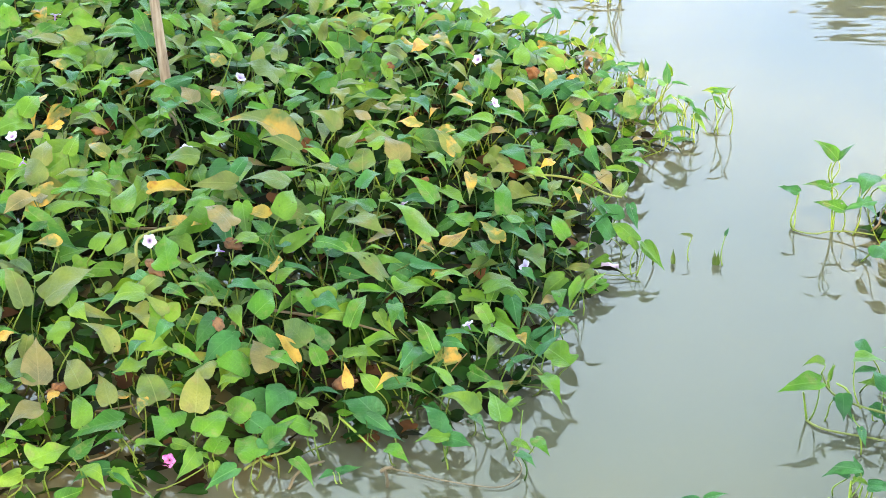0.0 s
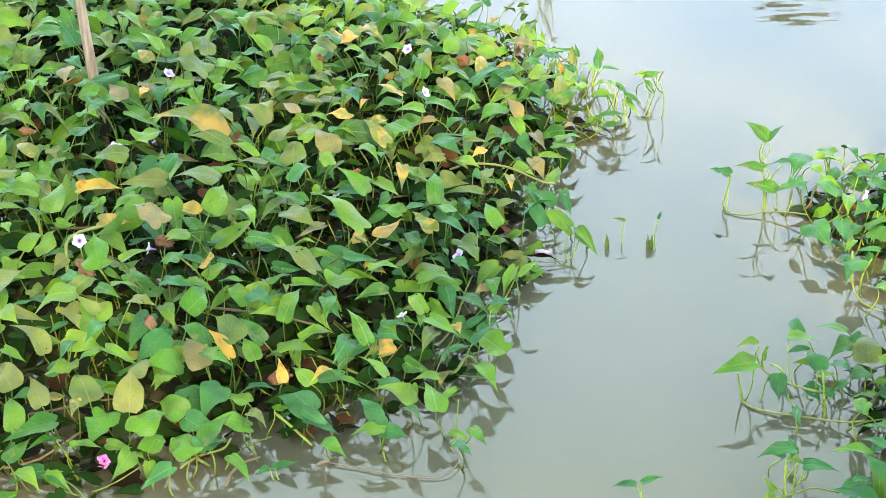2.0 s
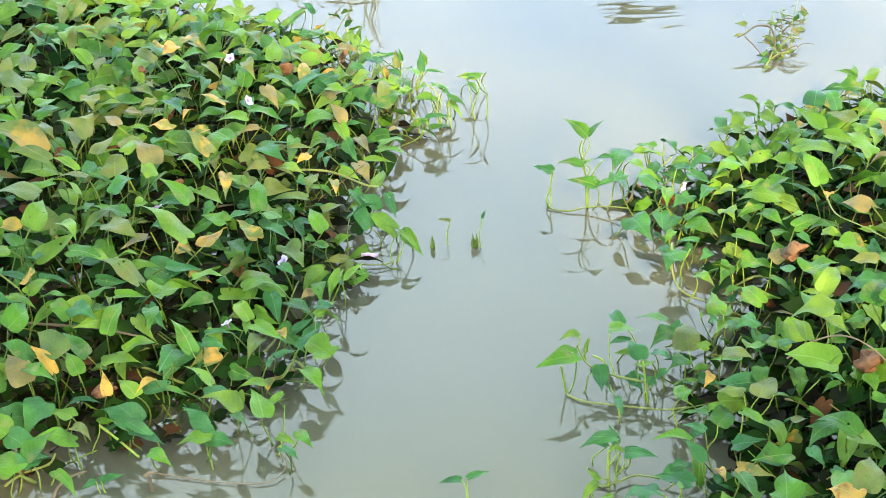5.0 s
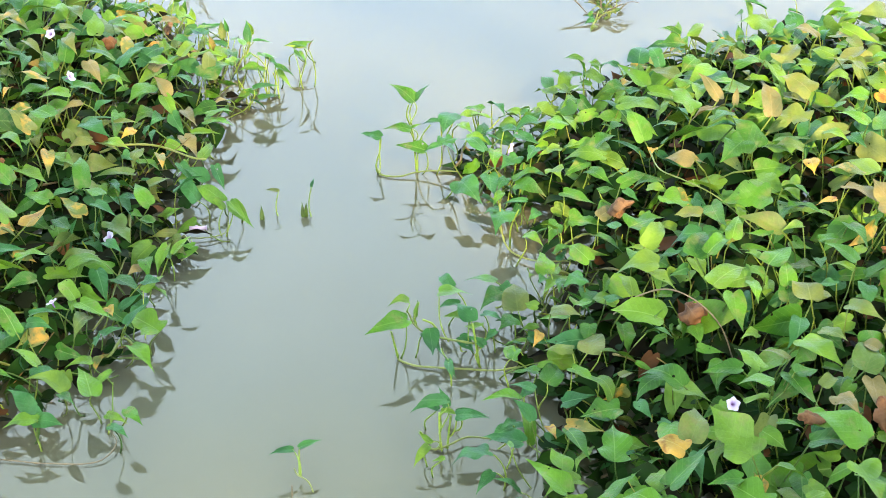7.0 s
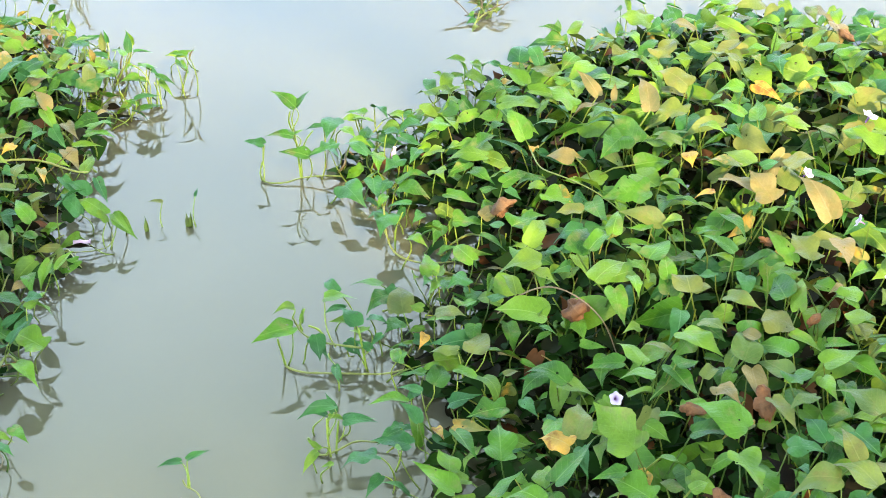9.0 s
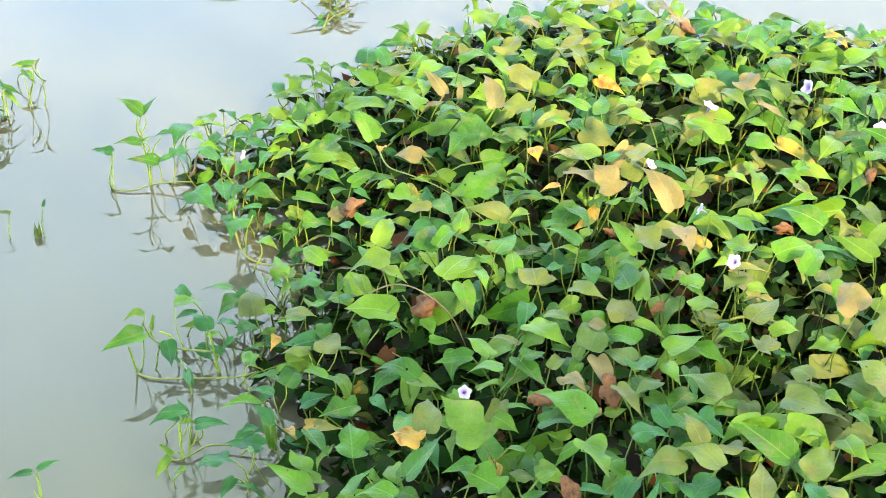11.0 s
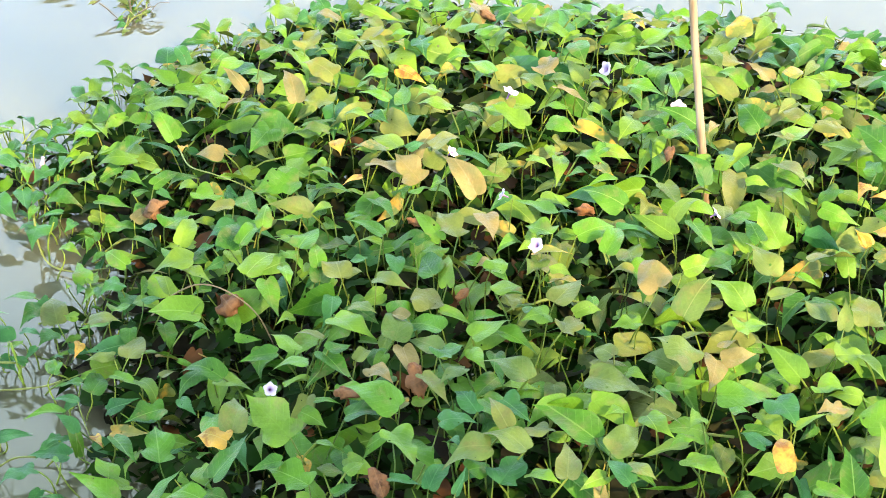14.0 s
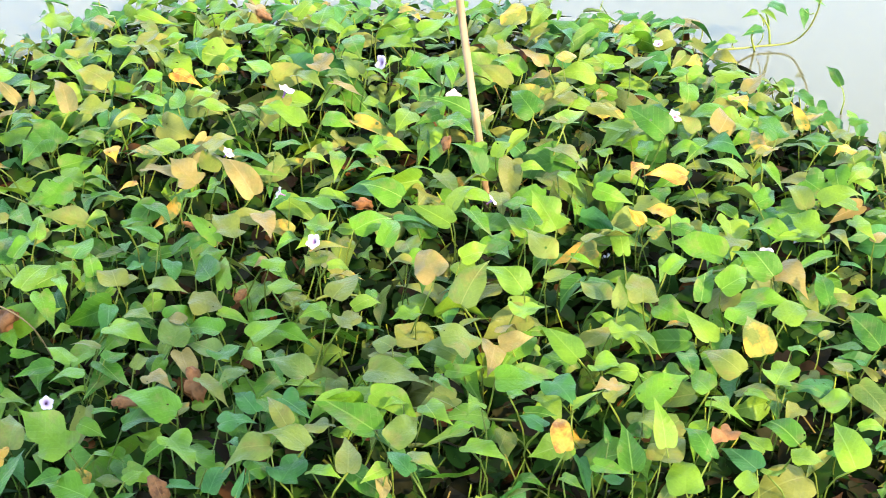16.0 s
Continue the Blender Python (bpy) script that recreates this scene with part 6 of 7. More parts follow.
    (0.833, 2.847, 0.05, 0.806, 2.849, 0.047, 2, 6),
    (0.811, 2.898, 0.05, 0.768, 2.875, 0.025, 1, 6),
    (0.849, 3.002, 0.05, 0.813, 3.022, 0.06, 1, 5),
    (1.105, 3.173, 0.14, 1.17, 3.149, 0.135, 3, 8),
    (0.98, 3.202, 0.05, 0.95, 3.229, 0.066, 2, 5),
    (1.008, 3.214, 0.08, 0.974, 3.202, 0.063, 2, 5),
    (0.933, 3.273, 0.04, 0.961, 3.237, 0.016, 3, 5),
    (0.859, 3.276, 0.06, 0.89, 3.227, 0.026, 0, 5),
    (1.037, 4.031, 0.09, 0.99, 4.031, 0.081, 1, 5),
]
EDGE_LEAVES = EDGE_LEAVES_01
FLOWERS = [
    (-1.086, 4.874, 0.263),
    (-1.029, 4.108, 0.265),
    (-0.971, 3.969, 0.265),
    (-0.586, 4.027, 0.265),
    (-0.509, 4.440, 0.265),
    (0.101, 4.617, 0.230),
    (0.149, 4.400, 0.205),
    (0.220, 3.713, 0.121),
    (0.097, 3.444, 0.137),
    (-0.452, 3.585, 0.241),
    (-0.060, 3.833, 0.219),
    (2.204, 3.483, 0.286),
    (1.965, 3.274, 0.286),
    (1.336, 2.671, 0.234),
    (2.455, 3.490, 0.286),
    (2.509, 3.241, 0.286),
    (1.984, 3.057, 0.286),
    (2.348, 2.796, 0.286),
    (1.960, 2.843, 0.286),
    (2.692, 2.327, 0.286),
    (2.887, 2.906, 0.283),
    (3.173, 3.373, 0.201),
]

CURLS_WEST = [(-0.138, 3.273, 0.101, 0.050), (-0.607, 3.577, 0.212, 0.055), (-0.433, 3.404, 0.172, 0.040), (-0.744, 3.179, 0.139, 0.050), (-0.011, 3.991, 0.185, 0.035), (-0.443, 3.655, 0.212, 0.040), (-0.856, 4.198, 0.225, 0.045), (0.237, 4.678, 0.165, 0.040), (0.415, 4.918, 0.089, 0.040), (-0.135, 4.598, 0.222, 0.035)]
CURLS_EAST = [(1.379, 3.561, 0.145, 0.055), (1.369, 3.006, 0.194, 0.085), (2.122, 2.974, 0.248, 0.045), (2.375, 4.032, 0.224, 0.050), (1.420, 2.358, 0.226, 0.050), (1.439, 2.609, 0.228, 0.050), (1.785, 3.088, 0.248, 0.030), (2.431, 3.133, 0.248, 0.040), (1.784, 2.790, 0.248, 0.030), (1.594, 2.603, 0.245, 0.070)]
for row in WEST_LEAVES + EAST_LEAVES + EDGE_LEAVES:
    reach = math.dist(row[:3], row[3:6])
    TAKEN.append(((row[0] + row[3]) / 2, (row[1] + row[4]) / 2, 0.3 * reach))
for x, y, z in FLOWERS:
    TAKEN.append((x - 0.004, y - 0.02, 0.026))
TAKEN += [(2.5, 3.03, 0.04), (2.47, 2.96, 0.03)]


def set_leaf(owner, row, rng):
    """A leaf of the lists above; its face leans towards the camera's starting place."""
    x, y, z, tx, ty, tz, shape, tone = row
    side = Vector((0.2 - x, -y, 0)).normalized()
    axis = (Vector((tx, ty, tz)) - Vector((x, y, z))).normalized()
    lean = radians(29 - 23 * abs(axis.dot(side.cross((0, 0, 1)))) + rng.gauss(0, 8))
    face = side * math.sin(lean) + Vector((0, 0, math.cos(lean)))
    root = Vector((x + rng.gauss(0, 0.02), y + rng.gauss(0.015, 0.02), 0.0))
    x, y, z = Vector((x, y, z)).lerp((tx, ty, tz), 0.1)
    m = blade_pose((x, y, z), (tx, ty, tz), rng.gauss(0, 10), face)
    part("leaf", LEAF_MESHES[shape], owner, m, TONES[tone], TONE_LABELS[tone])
    part("leaf_stalk", stalk_mesh(root, (x, y, z), shape + int(root.x * 977)), owner, stalk_pose(root, (x, y, z), 1.0), YOUNG if z < 0.135 and x > 0.8 else None)


def set_curl(owner, row, rng):
    x, y, z, size = row
    a = rng.uniform(0, 6.28)
    part("leaf", rng.choice(CURLED), owner, blade_pose((x, y, z), (x + size * math.cos(a), y + size * math.sin(a), z - 0.4 * size), rng.uniform(-60, 60)), None, "curled dead brown leaf")


def set_flower(owner, at, rng, size=0.021):
    at = (at[0], at[1], at[2] - 0.008)
    x, y, z = at
    # side runs from the flower to the camera's first position
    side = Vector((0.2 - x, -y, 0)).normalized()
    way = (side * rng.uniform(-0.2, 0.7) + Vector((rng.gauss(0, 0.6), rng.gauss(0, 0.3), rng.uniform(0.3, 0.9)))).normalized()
    turn = way.to_track_quat("Z", "Y").to_matrix().to_4x4()
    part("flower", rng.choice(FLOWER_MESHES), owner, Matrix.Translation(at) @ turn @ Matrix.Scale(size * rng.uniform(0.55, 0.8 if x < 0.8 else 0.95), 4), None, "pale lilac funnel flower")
    low = Vector(at) - way * size * 1.2
    part("flower_stalk", STALK_MESHES[rng.randrange(5)], owner, stalk_pose((low.x, low.y + 0.01, 0.02), low, 0.8))


def grow_mat(poly, seed, spacing, low, high, ramp_width, labels, group, leaves, curls, flowers):
    """Plants on a jittered grid; each floats on a runner and lifts its leaves above the water."""
    rng = random.Random(seed)
    xs, ys = [p[0] for p in poly], [p[1] for p in poly]
    owners = []
    step = 0.24
    y = min(ys)
    while y < max(ys):
        x = min(xs)
        while x < max(xs):
            px, py = x + rng.uniform(-0.09, 0.09), y + rng.uniform(-0.09, 0.09)
            if inside(poly, px, py):
                ob = plant((px, py, 0), labels[0] if edge_gap(poly, px, py) > 0.2 else labels[1], group=group)
                owners.append((px, py, ob))
                a = rng.uniform(0, math.pi)
                reach = rng.uniform(0.1, 0.2)
                while reach > 0.04 and not (inside(poly, px + reach * math.cos(a), py + reach * math.sin(a)) and inside(poly, px - reach * math.cos(a), py - reach * math.sin(a))):
                    reach *= 0.7
                lay = [(px + math.cos(a) * u * reach, py + math.sin(a) * u * reach + 0.03 * math.sin(3 * u), 0.012 + 0.02 * (1 - u * u) + rng.uniform(0, 0.015)) for u in (-1, -0.4, 0.3, 1)]
                add_tube(ob, "runner", lay, rng.uniform(0.0024, 0.004), VINE if rng.random() < 0.7 else VINE_BROWN, 0.7, 4)
            x += step
        y += step

    def nearest(x, y):
        return min(owners, key=lambda o: (o[0] - x) ** 2 + (o[1] - y) ** 2)[2]

    for row in leaves:
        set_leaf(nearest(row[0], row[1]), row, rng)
    for row in curls:
        set_curl(nearest(row[0], row[1]), row, rng)
    for at in flowers:
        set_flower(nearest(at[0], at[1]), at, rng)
    y = min(ys)
    while y < max(ys):
        x = min(xs)
        while x < max(xs):
            px, py = x + rng.uniform(-0.45, 0.45) * spacing, y + rng.uniform(-0.45, 0.45) * spacing
            pick = [rng.random() for _ in range(8)]
            tone, size, a, drop = rng.random(), rng.gauss(0.079, 0.021), rng.uniform(0, 2 * math.pi), rng.gauss(-0.2, 0.3)
            x += spacing
            if not inside(poly, px, py):
                continue
            gap = edge_gap(poly, px, py)
            u = min(1.0, gap / ramp_width)
            h = low + (high - low) * u * (2 - u)
            h *= 0.34 + 0.57 * pick[0] ** 0.8
            size = max(0.045, min(0.13, size)) * (0.8 + 0.25 * u)
            if not clear(px, py, 0.08 * size) or (gap < 0.12 and pick[5] < 0.35):
                continue
            ob = nearest(px, py)
            # blades turn mostly to the side or towards where the camera starts
            camera_side = math.atan2(-py, 0.2 - px)
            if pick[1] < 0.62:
                a = camera_side + rng.choice((-1.15, 1.15)) + rng.gauss(0, 0.45)
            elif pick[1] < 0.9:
                a = camera_side + rng.gauss(0, 0.7)
            way = Vector((math.cos(a), math.sin(a), max(-1.1, min(0.55, drop))))
            way.normalize()
            foot = Vector((px, py, h)) - way * size * 0.35
            foot.z = max(foot.z, 0.03)
            tip = foot + way * size
            tip.z = max(tip.z, 0.01)
            mat = None
            # olive and lime shares vary by area, colouring in the warmth of sunlight
            sun_tint = 0.12 if px > 1.8 else 0.07 if px < 0.4 else -0.03
            if tone > 0.97:
                mat = LEAF_TURNING
            elif tone > 0.955:
                mat = LEAF_TAN
            elif tone > 0.87 - 1.6 * sun_tint:
                mat = LEAF_OLIVE
            elif tone > 0.75 - 1.6 * sun_tint:
                mat = LEAF_LIME
            # bluer towards the rim, where cool shade is coloured in
            elif tone < 0.06 + 0.24 * (1 - u):
                mat = LEAF_BLUE
            root = foot + Vector((rng.gauss(0, 0.05), rng.gauss(0.01, 0.04), 0))
            root.z = 0.0
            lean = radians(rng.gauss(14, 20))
            # the face tips over towards the camera's start
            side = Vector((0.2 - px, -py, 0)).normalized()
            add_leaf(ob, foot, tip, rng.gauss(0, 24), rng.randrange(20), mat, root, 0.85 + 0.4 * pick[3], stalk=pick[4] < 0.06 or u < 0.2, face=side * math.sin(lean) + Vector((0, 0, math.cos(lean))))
        y += spacing
    return owners


def fringe(line, owners, seed):
    """Loose leaves on bent stalks that lean out over the water along an edge."""
    rng = random.Random(seed)
    for (ax, ay), (bx, by) in zip(line, line[1:]):
        run = math.hypot(bx - ax, by - ay)
        out = Vector((by - ay, ax - bx, 0)) / run
        for k in range(int(run / 0.03)):
            if rng.random() < 0.2:
                continue
            u = rng.random()
            base = Vector((ax + (bx - ax) * u, ay + (by - ay) * u, 0)) + out * rng.uniform(-0.05, 0.03)
            a = rng.gauss(0, 0.9)
            turn = Matrix.Rotation(a, 3, "Z")
            foot = base + out * rng.uniform(0.0, 0.05) + Vector((rng.gauss(0, 0.02), rng.gauss(0, 0.02), rng.uniform(0.025, 0.115)))
            tip = foot + (turn @ out + Vector((0, 0, rng.gauss(-0.1, 0.35)))).normalized() * rng.uniform(0.045, 0.08)
            tip.z = max(tip.z, 0.012)
            if not clear(foot.x, foot.y, 0.01):
                continue
            ob = min(owners, key=lambda o: (o[0] - foot.x) ** 2 + (o[1] - foot.y) ** 2)[2]
            # nearly half are bluish, to colour these leaves as shaded
            mat = LEAF_BLUE if rng.random() < 0.45 else LEAF_LIME if rng.random() < 0.15 else None
            add_leaf(ob, foot, tip, rng.gauss(0, 20), rng.choice((0, 1, 4, 7, 11, 15)), mat, base, 0.85, stalk_mat=YOUNG if rng.random() < 0.5 else None)


def undergrowth(poly, seed, count, low, high, ramp_width, label):
    """The small leaves coloured dark for shade, bent stalks and dead litter low inside a mat."""
    rng = random.Random(seed)
    xs, ys = [p[0] for p in poly], [p[1] for p in poly]
    verts, faces, kinds = [], [], []
    blades = [(np.array(v), f) for v, f in (leaf_data(0.65 + 0.04 * k, 1.0, 0.4, 0.2, 0.06, 300 + k, 0, 1, False, (1.0,)) for k in range(8))]
    stalks = []
    for k in range(3):
        v, f = tube_data([Vector((0.06 * math.sin(3 * u + k), 0.05 * u * k, u)) for u in (0, 0.33, 0.66, 1)], 0.02, 4, 0.7)
        stalks.append((np.array(v), f))
    done = 0
    while done < count:
        px, py = rng.uniform(min(xs), max(xs)), rng.uniform(min(ys), max(ys))
        if not inside(poly, px, py):
            continue
        done += 1
        gap = edge_gap(poly, px, py)
        if gap < 0.12 and rng.random() < 0.7:
            continue
        u = min(1.0, gap / ramp_width)
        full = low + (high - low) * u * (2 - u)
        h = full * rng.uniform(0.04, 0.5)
        blade = done % 10 > 0
        if blade:
            v, f = rng.choice(blades)
            a, size = rng.uniform(0, 6.28), rng.uniform(0.036, 0.076)
            way = Vector((math.cos(a), math.sin(a), rng.gauss(-0.1, 0.4)))
            mt = blade_pose((px, py, h), Vector((px, py, h)) + way.normalized() * size, rng.gauss(0, 30))
        else:
            v, f = rng.choice(stalks)
            mt = stalk_pose((px, py, 0), (px + rng.gauss(0, 0.06), py + rng.gauss(0, 0.06), full * rng.uniform(0.25, 0.72)), 1.0)
        mm = np.array(mt)
        w = v @ mm[:3, :3].T + mm[:3, 3]
        w[:, 2] = np.maximum(w[:, 2], 0.002)
        base = len(verts)
        verts.extend(map(tuple, w))
        faces.extend(tuple(base + q for q in g) for g in f)
        kinds.extend([0 if blade else 1] * len(f))
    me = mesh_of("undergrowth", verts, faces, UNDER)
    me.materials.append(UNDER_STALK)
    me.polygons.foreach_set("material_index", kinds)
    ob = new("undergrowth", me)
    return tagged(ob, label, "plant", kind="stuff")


west = grow_mat(MAT_WEST, 11, 0.049, 0.07, 0.25, 0.8, ("dense floating water spinach with arrow-shaped green leaves", "low water spinach reaching over open water"), "water spinach mats", WEST_LEAVES, CURLS_WEST, [f for f in FLOWERS if f[0] < 0.8])
east = grow_mat(MAT_EAST, 12, 0.0505, 0.08, 0.27, 0.7, ("sunlit water spinach with broad heart-shaped leaves", "low water spinach at the edge of muddy water"), "water spinach mats", EAST_LEAVES + EDGE_LEAVES, CURLS_EAST, [f for f in FLOWERS if f[0] > 0.8])
fringe(MAT_WEST[3:19], west, 31)
fringe(MAT_EAST[16::-1], east, 32)
undergrowth(MAT_WEST, 21, 10400, 0.07, 0.25, 0.8, "small leaves coloured dark for shade, and stalks low inside the floating mat")
undergrowth(MAT_EAST, 22, 16000, 0.08, 0.27, 0.7, "leaves coloured dark for shade, stalks and dead litter low inside the mat")


# ---- bamboo poles ----
def bamboo_pole(foot, lean, height, radius, label):
    pts = [Vector((lean[0] * u + 0.006 * math.sin(5 * u), lean[1] * u, u)) for u in [height * k / 24 for k in range(25)]]
    v, f = tube_data(pts, radius, 12, 0.85, 0.07)
    ob = new("bamboo_pole", mesh_of("bamboo_pole", v, f, BAMBOO))
    ob.location = foot
    return tagged(ob, label, "pole", "bamboo poles")


bamboo_pole((-0.699, 4.428, -0.3), (-0.03, 0.1), 2.2, 0.014, "weathered pale bamboo pole stuck upright among the leaves")
bamboo_pole((2.525, 3.066, -0.3), (-0.060, 0.070), 2.2, 0.0090, "thin split bamboo pole standing in the sunlit mat")


# ---- runners and sprigs at the edge of the open water ----
def sprig(at, label, stems, leaves, girth=0.0035):
    """A few stems on the water and leaves on upright stalks: leaves are foot, tip, root, shape, tone."""
    ob = plant(at, label, group="sprigs in the open water")
    for points, mat in stems:
        add_tube(ob, "runner", points, 0.38 * girth, YOUNG if mat == STALK else mat, 0.75, 6)
    for foot, tip, root, shape, tone in leaves:
        add_leaf(ob, foot, tip, 0.0, shape, TONES[tone], root, 0.9, face=(-0.05, -0.25, 0.97), stalk_mat=YOUNG)
    return ob


sprig((0.801, 3.265, 0), "young water spinach shoot arching from a pale runner", [([(0.803, 3.269, 0.000), (0.816, 3.245, 0.004), (0.843, 3.226, 0.004), (0.904, 3.200, 0.008), (0.991, 3.163, 0.015), (1.039, 3.145, 0.030)], VINE), ([(0.959, 3.218, 0.050), (0.903, 3.241, 0.055), (0.865, 3.263, 0.060), (0.843, 3.277, 0.075), (0.832, 3.292, 0.100)], VINE), ([(0.804, 3.269, 0.000), (0.798, 3.269, 0.035), (0.791, 3.263, 0.075)], STALK), ([(0.847, 3.284, 0.070), (0.845, 3.288, 0.090), (0.858, 3.301, 0.115)], STALK), ([(0.890, 3.269, 0.060), (0.879, 3.275, 0.075), (0.860, 3.279, 0.085)], STALK), ([(0.966, 3.203, 0.000), (0.961, 3.209, 0.050), (0.956, 3.219, 0.100)], STALK)], [((0.824, 3.265, 0.098), (0.734, 3.244, 0.096), (0.810, 3.268, 0.000), 2, 0), ((0.836, 3.302, 0.120), (0.791, 3.301, 0.118), (0.830, 3.287, 0.100), 16, 6), ((0.848, 3.288, 0.090), (0.858, 3.297, 0.120), (0.846, 3.284, 0.070), 11, 6), ((0.872, 3.264, 0.070), (0.872, 3.225, 0.030), (0.893, 3.311, 0.000), 3, 5), ((0.898, 3.192, 0.035), (0.900, 3.156, 0.012), (0.893, 3.245, 0.030), 1, 5), ((0.909, 3.354, 0.100), (0.975, 3.331, 0.100), (0.912, 3.265, 0.030), 6, 0), ((0.956, 3.235, 0.095), (0.949, 3.292, 0.110), (0.970, 3.250, 0.000), 9, 5), ((0.957, 3.274, 0.085), (0.906, 3.280, 0.090), (0.963, 3.251, 0.000), 2, 6)], 0.0068)
sprig((0.969, 4.055, 0), "young water spinach sprig standing clear of the mat", [([(0.877, 4.090, 0.012), (0.883, 4.069, 0.004), (0.908, 4.052, 0.004), (0.935, 4.045, 0.006), (0.968, 4.045, 0.012), (1.016, 4.028, 0.020), (1.066, 3.993, 0.030)], VINE), ([(0.974, 4.067, -0.010), (0.972, 4.074, 0.050), (0.971, 4.094, 0.100), (0.957, 4.083, 0.150), (0.962, 4.081, 0.182)], STALK), ([(0.975, 4.063, 0.000), (0.981, 4.079, 0.055), (0.995, 4.082, 0.095), (1.014, 4.080, 0.120)], STALK), ([(0.879, 4.083, 0.000), (0.876, 4.088, 0.020), (0.887, 4.099, 0.050), (0.894, 4.107, 0.085)], STALK)], [((0.892, 4.108, 0.088), (0.848, 4.135, 0.089), (0.881, 4.071, 0.000), 8, 5), ((0.962, 4.064, 0.122), (0.898, 4.076, 0.126), (0.974, 4.085, 0.060), 0, 0), ((0.966, 4.074, 0.120), (0.992, 4.079, 0.125), (0.971, 4.078, 0.080), 4, 0), ((0.994, 4.037, 0.075), (0.928, 4.070, 0.085), (0.986, 4.053, 0.000), 2, 0), ((0.976, 4.082, 0.190), (0.926, 4.137, 0.215), (0.962, 4.073, 0.130), 0, 0), ((0.977, 4.085, 0.190), (1.029, 4.109, 0.212), (0.967, 4.073, 0.130), 1, 0)], 0.006)
sprig((0.620, 3.902, 0), "single half-sunk water spinach sprig in open water", [], [((0.622, 3.957, 0.05), (0.590, 3.963, 0.055), (0.621, 3.912, -0.01), 4, 1), ((0.576, 3.914, 0.0), (0.580, 3.926, 0.034), (0.573, 3.913, -0.02), 11, 8)], 0.003)
sprig((0.689, 3.892, 0), "thin upright shoot with folded leaves in open water", [], [((0.674, 3.907, 0.0), (0.677, 3.915, 0.036), (0.673, 3.893, -0.02), 11, 8), ((0.681, 3.907, 0.0), (0.687, 3.915, 0.034), (0.679, 3.893, -0.02), 11, 8), ((0.700, 3.943, 0.06), (0.711, 3.958, 0.073), (0.698, 3.892, -0.01), 4, 5)], 0.003)
sprig((0.545, 2.899, 0), "small seedling with two leaves rising from the water", [([(0.532, 2.841, -0.02), (0.537, 2.864, 0.02)], VINE_BROWN), ([(0.581, 2.841, -0.02), (0.571, 2.874, 0.012), (0.551, 2.894, 0.02), (0.546, 2.903, 0.03)], VINE)], [((0.548, 2.935, 0.05), (0.503, 2.932, 0.052), (0.555, 2.899, 0.01), 4, 5), ((0.561, 2.932, 0.055), (0.605, 2.940, 0.057), (0.557, 2.899, 0.01), 4, 5)], 0.004)
sprig((0.838, 2.942, 0), "yellow-green water spinach shoots rising beside a bent runner", [([(0.810, 2.960, 0.000), (0.826, 2.938, 0.004), (0.854, 2.939, 0.010), (0.895, 2.954, 0.012), (0.947, 2.934, 0.015), (1.010, 2.919, 0.030)], VINE), ([(0.839, 2.935, 0.000), (0.837, 2.944, 0.040), (0.839, 2.954, 0.080)], STALK), ([(0.851, 2.941, 0.000), (0.856, 2.949, 0.035), (0.862, 2.953, 0.070)], STALK), ([(0.816, 2.945, 0.000), (0.809, 2.959, 0.020), (0.800, 2.955, 0.040)], STALK)], [((0.856, 2.964, 0.100), (0.783, 2.961, 0.098), (0.838, 2.944, 0.040), 1, 5), ((0.856, 2.963, 0.085), (0.846, 2.989, 0.115), (0.841, 2.954, 0.060), 0, 5), ((0.870, 2.939, 0.080), (0.933, 2.925, 0.072), (0.858, 2.951, 0.020), 0, 5), ((0.844, 2.959, 0.080), (0.875, 2.948, 0.070), (0.838, 2.944, 0.040), 10, 6), ((0.818, 2.927, 0.030), (0.794, 2.939, 0.050), (0.827, 2.944, 0.000), 15, 6), ((0.978, 2.904, 0.060), (0.925, 2.883, 0.050), (0.980, 2.929, 0.000), 3, 5)], 0.006)
sprig((-0.339, 3.117, 0), "pale green runner curving over the water at the mat", [([(-0.352, 3.098, 0.000), (-0.337, 3.103, 0.010), (-0.308, 3.113, 0.020), (-0.264, 3.120, 0.030), (-0.248, 3.127, 0.050)], VINE), ([(-0.164, 3.198, 0.060), (-0.128, 3.172, 0.040), (-0.087, 3.147, 0.010)], YOUNG)], [], 0.0080)
sprig((0.148, 3.054, 0), "brown runner lying in the water with two small leaves", [([(-0.059, 3.097, 0.006), (0.009, 3.074, 0.004), (0.079, 3.050, 0.004), (0.170, 3.035, 0.005), (0.210, 3.079, 0.012), (0.193, 3.128, 0.02)], VINE_BROWN), ([(0.193, 3.128, 0.02), (0.205, 3.132, 0.03), (0.209, 3.171, 0.05), (0.213, 3.200, 0.075)], STALK)], [((0.195, 3.142, 0.04), (0.235, 3.113, 0.03), (0.194, 3.128, 0.0), 0, 0), ((-0.159, 3.074, 0.012), (-0.110, 3.084, 0.014), (-0.139, 3.054, -0.01), 2, 5), ((-0.169, 3.074, 0.012), (-0.198, 3.054, 0.012), (-0.149, 3.054, -0.01), 2, 5)], 0.004)
sprig((-0.060, 3.045, 0), "short rotting brown stump standing in shallow water", [([(-0.061, 3.040, -0.05), (-0.057, 3.042, 0.01), (-0.061, 3.044, 0.04)], VINE_BROWN), ([(-0.069, 3.047, 0.034), (-0.059, 3.044, 0.044), (-0.046, 3.049, 0.042)], VINE_BROWN)], [], 0.011)
